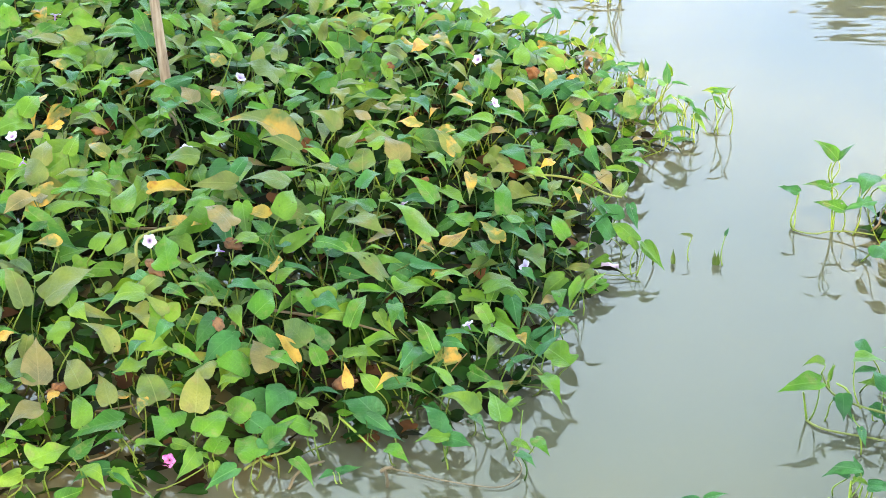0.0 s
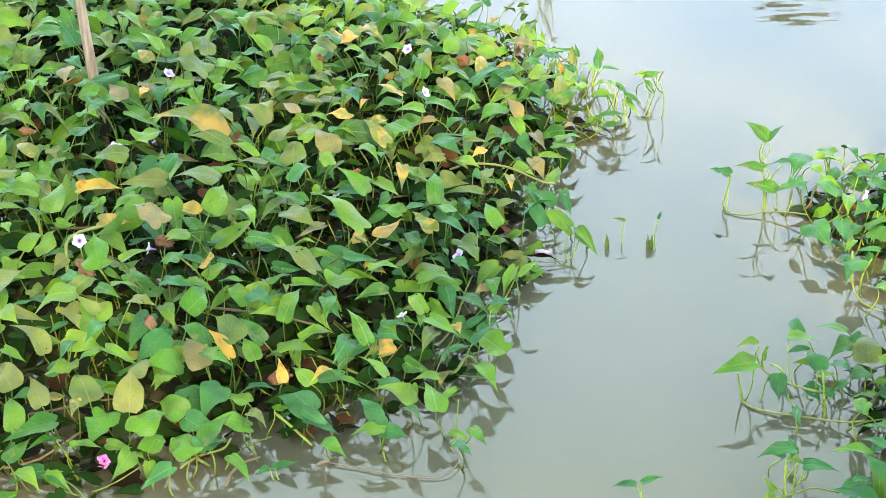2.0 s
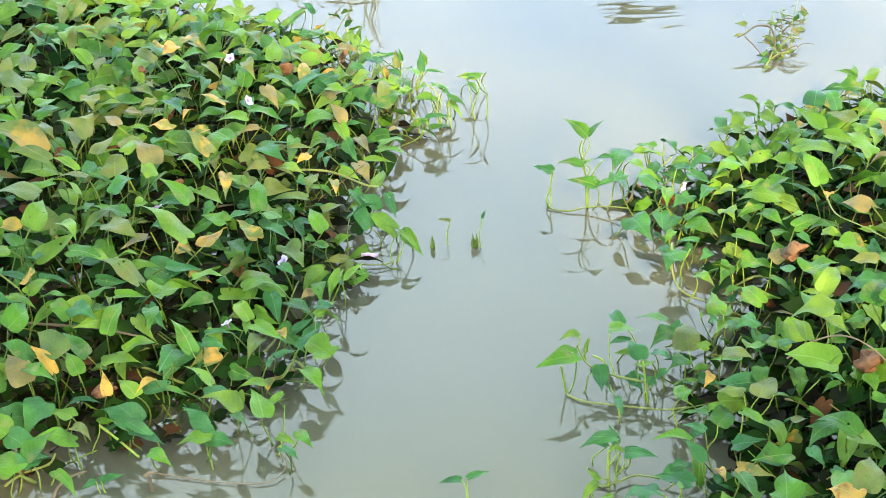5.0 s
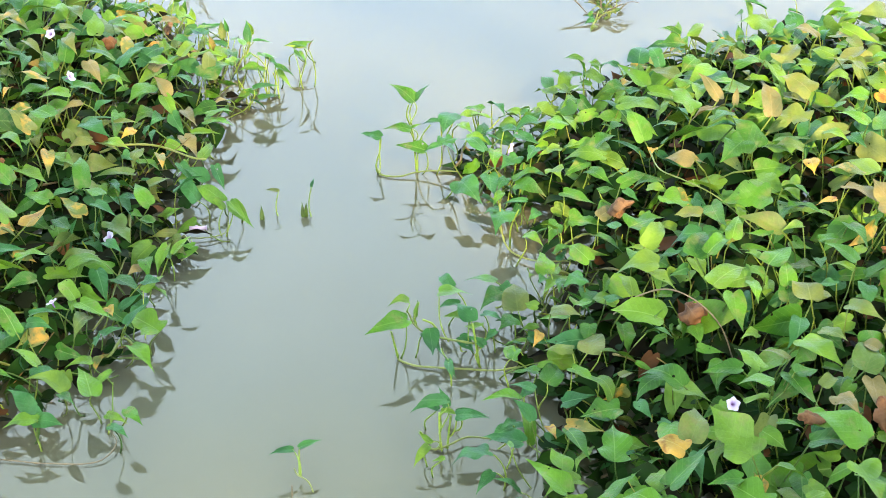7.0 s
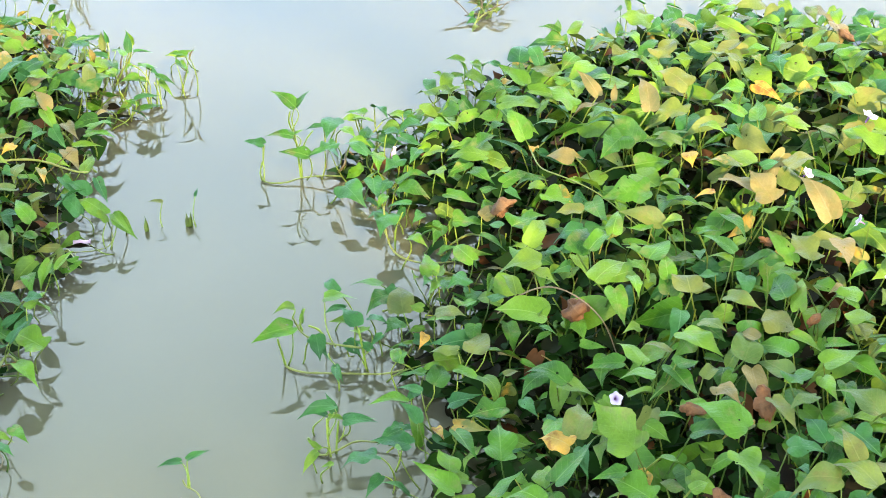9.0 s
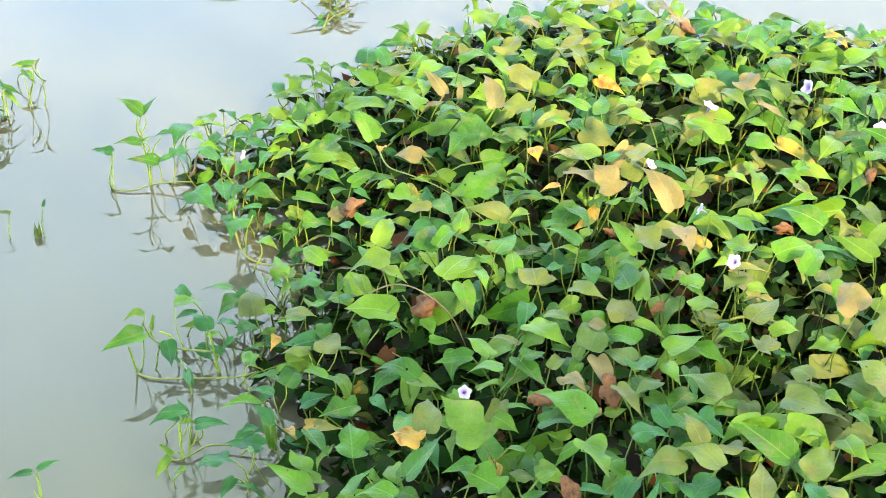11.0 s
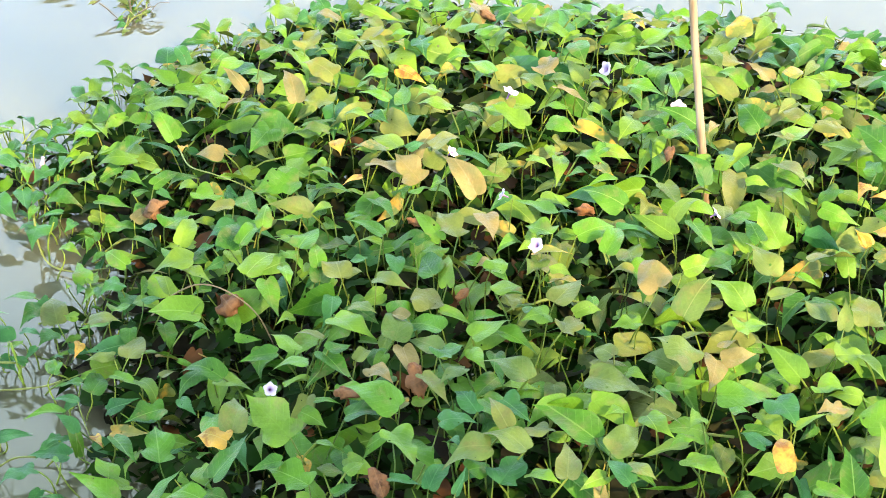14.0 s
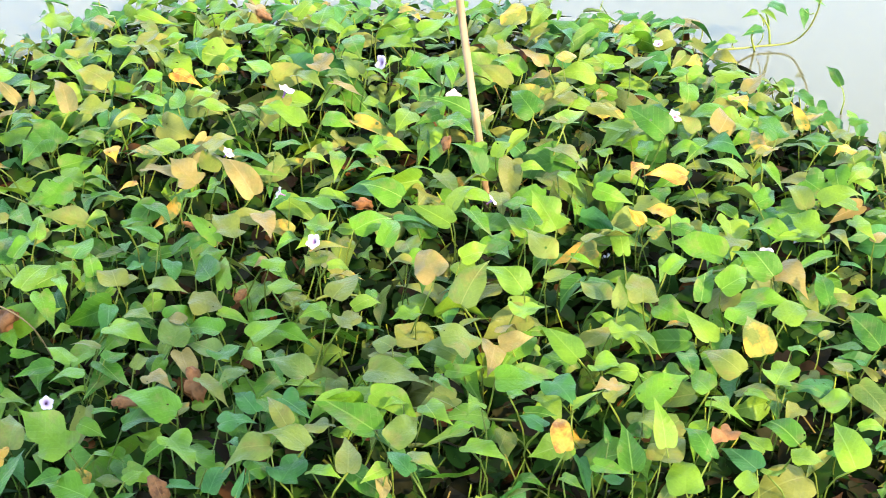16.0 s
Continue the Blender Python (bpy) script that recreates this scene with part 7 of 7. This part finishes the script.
sprig((0.417, 3.816, 0), "yellowish runner looping out over the water", [([(0.318, 3.866, 0.01), (0.349, 3.807, 0.008), (0.341, 3.744, 0.006), (0.389, 3.765, 0.012), (0.404, 3.796, 0.04)], VINE), ([(0.317, 3.895, 0.02), (0.397, 3.855, 0.008), (0.480, 3.854, 0.01), (0.495, 3.873, 0.05), (0.500, 3.882, 0.075)], VINE)], [((0.502, 3.887, 0.075), (0.527, 3.834, 0.04), (0.485, 3.855, 0.0), 1, 6), ((0.485, 3.882, 0.06), (0.465, 3.921, 0.08), (0.475, 3.855, 0.0), 1, 0)], 0.004)
sprig((1.132, 3.624, 0), "thick pale green runner bending down to the water", [([(1.111, 3.697, 0.1), (1.109, 3.680, 0.05), (1.115, 3.652, 0.015), (1.133, 3.609, 0.01), (1.178, 3.565, 0.014), (1.261, 3.525, 0.03)], VINE), ([(1.126, 3.662, 0.0), (1.131, 3.670, 0.05), (1.151, 3.677, 0.09)], STALK)], [], 0.0062)
sprig((1.361, 3.013, 0), "dry tan runner arching over the leaves", [([(1.225, 3.102, 0.16), (1.268, 3.094, 0.2), (1.314, 3.043, 0.245), (1.358, 2.995, 0.245), (1.408, 2.975, 0.19), (1.440, 2.970, 0.1)], VINE_BROWN)], [], 0.0046)
sprig((1.492, 3.516, 0), "long pale green runner lying across the leaves", [([(1.456, 3.673, 0.21), (1.452, 3.573, 0.215), (1.489, 3.498, 0.222), (1.542, 3.417, 0.215), (1.621, 3.344, 0.15)], VINE)], [], 0.0046)
sprig((3.717, 3.508, 0), "pale runner reaching out from the far side of the mat", [([(3.463, 3.503, 0.050), (3.557, 3.526, 0.020), (3.621, 3.522, 0.012), (3.691, 3.483, 0.020), (3.709, 3.438, 0.070), (3.717, 3.414, 0.130), (3.719, 3.400, 0.190)], VINE), ([(3.655, 3.523, 0.010), (3.645, 3.521, 0.060), (3.612, 3.520, 0.110)], STALK), ([(3.607, 3.527, 0.000), (3.577, 3.505, 0.050), (3.555, 3.476, 0.090)], STALK)], [((3.743, 3.494, 0.100), (3.717, 3.467, 0.060), (3.718, 3.427, 0.120), 2, 5), ((3.705, 3.428, 0.170), (3.726, 3.390, 0.150), (3.720, 3.416, 0.140), 2, 0), ((3.648, 3.527, 0.130), (3.667, 3.472, 0.110), (3.656, 3.535, 0.060), 3, 5), ((3.584, 3.475, 0.090), (3.524, 3.484, 0.085), (3.608, 3.518, 0.020), 2, 5), ((3.598, 3.516, 0.120), (3.559, 3.532, 0.110), (3.632, 3.525, 0.070), 2, 0), ((3.622, 3.518, 0.120), (3.631, 3.470, 0.100), (3.645, 3.521, 0.060), 0, 6), ((3.472, 3.446, 0.100), (3.408, 3.454, 0.100), (3.544, 3.534, 0.020), 2, 6)], 0.0075)
sprig((0.752, 4.604, 0), "slim bent shoot with a hanging leaf over water", [], [((0.732, 4.598, 0.109), (0.761, 4.605, 0.057), (0.752, 4.604, -0.010), 1, 0), ((0.764, 4.601, 0.126), (0.713, 4.606, 0.133), (0.737, 4.613, -0.010), 4, 0), ((0.773, 4.607, 0.109), (0.789, 4.593, 0.146), (0.778, 4.604, -0.010), 11, 2)], 0.0040)
sprig((0.654, 4.560, 0), "crowded shoots with small leaves at the water", [([(0.650, 4.561, -0.010), (0.648, 4.566, 0.040), (0.653, 4.564, 0.083), (0.662, 4.550, 0.123)], VINE), ([(0.666, 4.566, -0.018), (0.671, 4.562, 0.032), (0.676, 4.555, 0.086)], STALK), ([(0.680, 4.549, 0.001), (0.676, 4.569, 0.037), (0.668, 4.559, 0.076)], STALK)], [((0.633, 4.548, 0.136), (0.669, 4.568, 0.093), (0.654, 4.560, -0.010), 1, 0), ((0.614, 4.554, 0.140), (0.592, 4.554, 0.121), (0.654, 4.560, -0.010), 4, 0), ((0.653, 4.572, 0.119), (0.682, 4.559, 0.090), (0.654, 4.560, -0.010), 4, 5), ((0.675, 4.568, 0.091), (0.720, 4.559, 0.059), (0.676, 4.557, -0.010), 4, 0), ((0.646, 4.563, 0.084), (0.589, 4.552, 0.097), (0.620, 4.620, -0.010), 4, 0), ((0.651, 4.563, 0.007), (0.690, 4.569, -0.017), (0.654, 4.560, -0.010), 1, 5)], 0.0045)
sprig((0.598, 4.532, 0), "two leaves low over the water at the corner of the mat", [([(0.591, 4.531, -0.019), (0.590, 4.543, 0.029), (0.574, 4.541, 0.073)], STALK)], [((0.599, 4.538, 0.035), (0.553, 4.541, 0.005), (0.598, 4.532, -0.010), 2, 0), ((0.618, 4.538, 0.027), (0.584, 4.542, 0.047), (0.598, 4.532, -0.010), 1, 0), ((0.625, 4.530, 0.017), (0.695, 4.540, 0.003), (0.598, 4.532, -0.010), 1, 0)], 0.0040)
sprig((0.556, 4.816, 0), "tall shoot tipped with a folded leaf bud", [([(0.581, 4.815, 0.003), (0.564, 4.820, 0.054), (0.567, 4.812, 0.092)], STALK)], [((0.567, 4.807, 0.098), (0.565, 4.808, 0.136), (0.556, 4.816, -0.010), 11, 5), ((0.551, 4.810, 0.072), (0.545, 4.828, 0.100), (0.556, 4.816, -0.010), 11, 5)], 0.0040)
sprig((0.610, 4.810, 0), "pale yellow shoot with a narrow pointed tip", [([(0.603, 4.812, -0.006), (0.619, 4.820, 0.025), (0.634, 4.814, 0.077)], YOUNG), ([(0.592, 4.820, -0.011), (0.596, 4.818, 0.027), (0.603, 4.822, 0.046)], VINE_BROWN)], [((0.632, 4.810, 0.081), (0.625, 4.807, 0.127), (0.610, 4.810, -0.010), 11, 0), ((0.633, 4.806, 0.082), (0.646, 4.812, 0.091), (0.610, 4.810, -0.010), 11, 6)], 0.0060)
sprig((0.544, 4.781, 0), "leaning shoot with two slender leaves", [([(0.577, 4.786, -0.001), (0.563, 4.774, 0.041), (0.552, 4.789, 0.064)], VINE)], [((0.506, 4.785, 0.101), (0.462, 4.773, 0.130), (0.544, 4.781, -0.010), 4, 5), ((0.560, 4.789, 0.063), (0.505, 4.792, 0.079), (0.544, 4.781, -0.010), 4, 5), ((0.523, 4.790, 0.049), (0.518, 4.782, 0.105), (0.544, 4.781, -0.010), 4, 2)], 0.0040)
sprig((0.485, 4.758, 0), "low leaf beside a bent shoot over water", [([(0.253, 4.766, 0.236), (0.277, 4.756, 0.265), (0.306, 4.750, 0.286)], VINE_BROWN)], [((0.418, 4.760, 0.104), (0.470, 4.753, 0.114), (0.485, 4.758, -0.010), 4, 0), ((0.456, 4.748, 0.178), (0.487, 4.767, 0.143), (0.461, 4.912, -0.010), 4, 0), ((0.306, 4.770, 0.277), (0.253, 4.748, 0.248), (0.273, 5.240, -0.010), 11, 5)], 0.0045)
sprig((0.461, 5.542, 0), "knotted floating runner with small shoots beyond the mat", [([(0.374, 5.542, 0.018), (0.417, 5.554, 0.026), (0.456, 5.537, 0.029), (0.495, 5.532, 0.025), (0.546, 5.544, 0.029)], VINE_BROWN), ([(0.402, 5.531, 0.027), (0.430, 5.535, 0.007), (0.475, 5.540, 0.017), (0.520, 5.544, 0.012)], VINE), ([(0.439, 5.534, 0.001), (0.452, 5.531, 0.026), (0.447, 5.551, 0.057), (0.440, 5.537, 0.066)], STALK)], [((0.405, 5.537, 0.049), (0.388, 5.548, 0.078), (0.461, 5.542, -0.010), 1, 1), ((0.441, 5.551, 0.068), (0.457, 5.531, 0.088), (0.461, 5.542, -0.010), 1, 1), ((0.416, 5.545, 0.043), (0.397, 5.531, 0.052), (0.461, 5.542, -0.010), 4, 0), ((0.489, 5.547, 0.116), (0.448, 5.538, 0.135), (0.502, 5.536, -0.010), 2, 1), ((0.478, 5.551, 0.129), (0.456, 5.553, 0.156), (0.502, 5.536, -0.010), 1, 1)], 0.0080)
sprig((0.533, 5.551, 0), "tall slender shoot with ragged leaves beyond the mat", [([(0.533, 5.554, 0.001), (0.528, 5.562, 0.056), (0.517, 5.551, 0.100), (0.529, 5.549, 0.139), (0.537, 5.556, 0.186)], VINE_BROWN), ([(0.493, 5.545, -0.001), (0.496, 5.546, 0.042), (0.505, 5.562, 0.094), (0.508, 5.551, 0.123)], STALK)], [((0.527, 5.562, 0.105), (0.504, 5.560, 0.134), (0.533, 5.551, -0.010), 1, 1), ((0.525, 5.548, 0.154), (0.491, 5.550, 0.173), (0.533, 5.551, -0.010), 1, 5), ((0.518, 5.551, 0.123), (0.543, 5.554, 0.150), (0.533, 5.551, -0.010), 4, 0), ((0.535, 5.553, 0.176), (0.560, 5.552, 0.185), (0.533, 5.551, -0.010), 1, 1)], 0.0065)
sprig((0.312, 5.585, 0), "row of small withered shoots beyond the mat", [([(0.190, 5.590, -0.003), (0.261, 5.582, 0.002), (0.351, 5.590, 0.014), (0.405, 5.591, 0.013)], VINE)], [((0.286, 5.586, 0.040), (0.316, 5.574, 0.048), (0.279, 5.594, -0.010), 1, 1), ((0.350, 5.583, 0.034), (0.378, 5.587, 0.057), (0.312, 5.585, -0.010), 1, 5), ((0.331, 5.574, 0.041), (0.355, 5.588, 0.067), (0.312, 5.585, -0.010), 4, 1), ((0.261, 5.588, 0.008), (0.296, 5.575, 0.024), (0.262, 5.606, -0.010), 1, 1), ((0.217, 5.588, 0.017), (0.233, 5.584, 0.048), (0.211, 5.622, -0.010), 1, 1)], 0.0060)
sprig((1.405, 4.249, 0), "young lime-green shoot with two small leaves", [], [((1.403, 4.243, 0.092), (1.354, 4.232, 0.119), (1.405, 4.249, -0.01), 2, 6), ((1.403, 4.243, 0.092), (1.435, 4.232, 0.110), (1.405, 4.249, -0.01), 2, 6)])
sprig((1.430, 4.244, 0), "slender shoot tipped with a folded leaf bud", [], [((1.438, 4.235, 0.137), (1.422, 4.222, 0.193), (1.430, 4.244, -0.01), 11, 0)])
sprig((1.341, 4.231, 0), "young lime-green shoot with a small leaf", [], [((1.371, 4.229, 0.032), (1.313, 4.217, 0.067), (1.341, 4.231, -0.01), 0, 6)])
sprig((1.865, 4.623, 0), "short shoot with a single green leaf over water", [], [((1.871, 4.619, 0.049), (1.829, 4.611, 0.040), (1.865, 4.623, -0.01), 4, 0)])
sprig((1.524, 4.391, 0), "slim upright shoot with two narrow leaves over water", [], [((1.524, 4.386, 0.080), (1.556, 4.375, 0.095), (1.524, 4.392, -0.01), 1, 0), ((1.524, 4.386, 0.080), (1.487, 4.375, 0.106), (1.524, 4.392, -0.01), 1, 0)])
sprig((1.391, 4.387, 0), "slim upright shoot with two narrow leaves over water", [], [((1.414, 4.383, 0.063), (1.384, 4.372, 0.095), (1.391, 4.388, -0.01), 1, 0), ((1.414, 4.383, 0.063), (1.440, 4.372, 0.079), (1.391, 4.388, -0.01), 1, 0)])
sprig((-0.626, 3.861, 0), "pale brown runner lying among the leaves", [([(-0.731, 3.872, 0.130), (-0.622, 3.860, 0.136), (-0.541, 3.894, 0.130), (-0.457, 3.861, 0.136)], VINE_BROWN)], [], 0.0085)
sprig((-0.268, 3.491, 0), "pale brown runner lying among the leaves", [([(-0.342, 3.520, 0.120), (-0.265, 3.490, 0.126), (-0.178, 3.474, 0.120), (-0.090, 3.422, 0.126)], VINE_BROWN)], [], 0.0085)
sprig((-0.007, 4.082, 0), "thick olive-brown runner low among the leaves", [([(-0.075, 4.098, 0.060), (-0.005, 4.081, 0.066), (0.092, 4.100, 0.060), (0.161, 4.118, 0.066)], VINE_BROWN)], [], 0.0085)
sprig((0.259, 4.211, 0), "pale yellow-green runner curving out over the water", [([(0.205, 4.194, 0.080), (0.261, 4.209, 0.086), (0.346, 4.198, 0.080), (0.426, 4.107, 0.086), (0.461, 4.101, 0.080)], VINE)], [], 0.0085)
sprig((-0.252, 3.047, 0), "bent pale runner half under water at the mat", [([(-0.256, 3.035, -0.004), (-0.251, 3.041, 0.004), (-0.244, 3.065, 0.010), (-0.221, 3.091, 0.015), (-0.190, 3.114, 0.010)], VINE_BROWN)], [], 0.0090)
sprig((-0.652, 3.679, 0), "thick yellow-green runner bent over among the leaves", [([(-0.648, 3.630, 0.140), (-0.650, 3.650, 0.180), (-0.649, 3.675, 0.205), (-0.626, 3.707, 0.210), (-0.572, 3.733, 0.210), (-0.507, 3.768, 0.200)], VINE), ([(-0.835, 3.733, 0.080), (-0.845, 3.738, 0.130), (-0.851, 3.716, 0.180)], YOUNG), ([(-0.742, 3.836, 0.080), (-0.747, 3.838, 0.140), (-0.753, 3.857, 0.190)], YOUNG)], [], 0.0110)
sprig((1.986, 2.378, 0), "olive runner lying low among the leaves", [([(1.941, 2.421, 0.140), (1.985, 2.372, 0.146), (2.047, 2.319, 0.140), (2.088, 2.278, 0.146)], VINE)], [], 0.0085)
sprig((1.958, 2.803, 0), "thin green runner among sunlit leaves", [([(1.906, 2.792, 0.170), (1.957, 2.795, 0.176), (2.011, 2.776, 0.170), (2.028, 2.710, 0.176)], VINE)], [], 0.0085)
sprig((0.443, 5.135, 0), "two short leaves just above the open water", [], [((0.443, 5.134, 0.02), (0.429, 5.148, 0.06), (0.443, 5.135, -0.01), 0, 0), ((0.458, 5.134, 0.02), (0.468, 5.147, 0.06), (0.457, 5.135, -0.01), 0, 0)], 0.004)

ob = plant((1.650, 4.870, 0.0), "drifting tuft of withered bent stems and pale leaves", name="floating_tuft", category="debris")
for points, girth, mat in (
    (((1.642, 4.859, 0.010), (1.652, 4.895, 0.043), (1.649, 4.943, 0.063), (1.611, 4.953, 0.066), (1.574, 4.931, 0.055), (1.549, 4.921, 0.048)), 0.0075, VINE_BROWN),
    (((1.570, 4.920, 0.050), (1.589, 4.906, 0.032), (1.602, 4.886, 0.018), (1.616, 4.858, 0.006)), 0.005, VINE_BROWN),
    (((1.578, 4.931, 0.056), (1.580, 4.971, 0.070), (1.584, 5.002, 0.085)), 0.0022, VINE),
    (((1.662, 4.860, 0.006), (1.674, 4.906, 0.041), (1.686, 4.957, 0.070), (1.700, 5.009, 0.094)), 0.004, VINE),
    (((1.688, 4.861, 0.010), (1.703, 4.902, 0.041), (1.719, 4.962, 0.070), (1.748, 5.024, 0.106), (1.769, 5.072, 0.120)), 0.0045, VINE),
    (((1.703, 4.871, 0.015), (1.732, 4.886, 0.031), (1.762, 4.877, 0.031)), 0.0025, VINE_BROWN),
    (((1.621, 4.837, 0.000), (1.649, 4.855, 0.015), (1.687, 4.862, 0.020)), 0.006, VINE),
    (((1.595, 4.873, 0.010), (1.623, 4.866, 0.015), (1.656, 4.849, 0.010)), 0.004, VINE_BROWN),
    (((1.604, 4.808, 0.000), (1.624, 4.837, 0.010), (1.638, 4.862, 0.022)), 0.006, VINE),
    (((1.619, 4.973, 0.073), (1.641, 4.968, 0.076), (1.669, 4.962, 0.073)), 0.0025, VINE),
    (((1.713, 4.936, 0.060), (1.739, 4.950, 0.070), (1.762, 4.970, 0.085)), 0.003, VINE),
):
    add_tube(ob, "stem", list(points), 0.45 * girth, mat, 0.6, 4)
for foot, tip, shape, tone in (
    ((1.582, 4.959, 0.069), (1.542, 4.985, 0.070), 2, 0),
    ((1.563, 4.927, 0.052), (1.527, 4.930, 0.050), 1, 0),
    ((1.621, 4.838, 0.010), (1.578, 4.822, 0.001), 3, 5),
    ((1.618, 4.852, 0.014), (1.589, 4.862, 0.015), 2, 5),
    ((1.649, 4.897, 0.041), (1.616, 4.935, 0.050), 1, 1),
    ((1.666, 4.949, 0.069), (1.629, 4.961, 0.070), 1, 0),
    ((1.762, 4.970, 0.085), (1.727, 4.988, 0.091), 3, 0),
    ((1.742, 4.933, 0.060), (1.709, 4.915, 0.045), 3, 6),
    ((1.711, 4.929, 0.060), (1.734, 4.898, 0.041), 2, 3),
    ((1.679, 4.866, 0.015), (1.713, 4.875, 0.020), 3, 6),
    ((1.637, 4.858, 0.018), (1.675, 4.875, 0.025), 2, 0),
    ((1.756, 5.045, 0.111), (1.790, 5.078, 0.132), 3, 2),
    ((1.754, 4.987, 0.085), (1.782, 4.966, 0.076), 2, 0),
    ((1.686, 4.966, 0.070), (1.661, 4.953, 0.063), 0, 1),
    ((1.700, 4.997, 0.088), (1.724, 5.004, 0.091), 1, 0),
    ((1.604, 4.794, 0.003), (1.586, 4.770, 0.001), 2, 7),
    ((1.616, 4.804, 0.006), (1.591, 4.782, 0.001), 3, 7),
    ((1.650, 4.838, 0.006), (1.681, 4.846, 0.010), 10, 1),
    ((1.679, 4.914, 0.041), (1.665, 4.928, 0.056), 2, 1),
    ((1.700, 4.890, 0.035), (1.732, 4.912, 0.045), 1, 6),
):
    add_leaf(ob, foot, Vector(foot).lerp(tip, 0.75), 0, shape, TONES[{0: 1, 6: 8, 3: 2, 7: 8}.get(tone, tone)], stalk=False, face=(-0.1, -0.4, 0.9))
# shreds of old stems and leaves matted round the thick stems
rng = random.Random(71)
for k in range(46):
    along = rng.random() ** 1.2
    at = Vector((1.645, 4.86, 0.0)).lerp((1.765, 5.10, 0.0), along) + Vector((rng.gauss(0, 0.024), rng.gauss(0, 0.02), rng.uniform(0.006, 0.03 + 0.06 * along)))
    way = Vector((rng.gauss(0, 1), rng.gauss(0, 1), rng.gauss(0.2, 0.5))).normalized()
    if k % 3 == 0:
        bend = Vector((rng.gauss(0, 0.01), rng.gauss(0, 0.01), rng.uniform(0, 0.015)))
        far = at + way * rng.uniform(0.04, 0.08)
        far.z = max(far.z, 0.004)
        add_tube(ob, "stem", [at, at.lerp(far, 0.5) + bend, far], rng.uniform(0.0012, 0.0026), rng.choice((VINE, VINE_BROWN)), 0.6, 3)
    else:
        tip = at + way * rng.uniform(0.016, 0.036)
        tip.z = max(tip.z, 0.004)
        add_leaf(ob, at, tip, rng.gauss(0, 30), rng.randrange(20), rng.choice((LEAF_OLIVE, LEAF_OLIVE, LEAF_TAN, LEAF_BLUE, None)), stalk=False, face=(-0.1, -0.4, 0.9))

# ---- flowers low over the water ----
ob = plant((-0.498, 3.074, 0), "deep purple funnel flower low at the water", name="water_spinach_flower", category="flower")
part("flower", FLOWER_MESHES[0], ob, Matrix.Translation((-0.495, 3.062, 0.05)) @ Vector((-0.1, -0.9, 0.5)).to_track_quat("Z", "Y").to_matrix().to_4x4() @ Matrix.Scale(0.014, 4), PETAL_PURPLE)
part("flower_stalk", STALK_MESHES[1], ob, stalk_pose((-0.494, 3.103, 0), (-0.495, 3.084, 0.04), 0.9))
ob = plant((1.180, 3.935, 0), "closed pale pink flower bud among bluish leaves", name="water_spinach_flower", category="flower")
part("flower", BUD_MESH, ob, Matrix.Translation((1.181, 3.926, 0.1)) @ pose(0, 0, 0, 12, 8, 0) @ Matrix.Scale(0.030, 4), PETAL_PINK)
part("flower_stalk", STALK_MESHES[2], ob, stalk_pose((1.186, 3.939, 0), (1.181, 3.926, 0.1), 0.9))
ob = plant((-0.613, 3.595, 0), "hanging tubular lilac flower on a curved stem", name="water_spinach_flower", category="flower")
part("flower", FLOWER_MESHES[1], ob, Matrix.Translation((-0.603, 3.595, 0.252)) @ pose(0, 0, 0, 55, 15, 0) @ Matrix.Scale(0.015, 4))
part("flower_stalk", STALK_MESHES[0], ob, stalk_pose((-0.633, 3.625, 0), (-0.605, 3.607, 0.242), 1.2))
ob = plant((0.402, 3.859, 0), "wilted pale pink flower lying at the water's edge", name="water_spinach_flower", category="flower")
part("flower", BUD_MESH, ob, Matrix.Translation((0.402, 3.859, 0.03)) @ pose(0, 0, 0, 0, 84, -14) @ Matrix.Scale(0.040, 4), PETAL_PINK)
part("flower_stalk", STALK_MESHES[1], ob, stalk_pose((0.372, 3.869, 0), (0.402, 3.859, 0.03), 0.9))
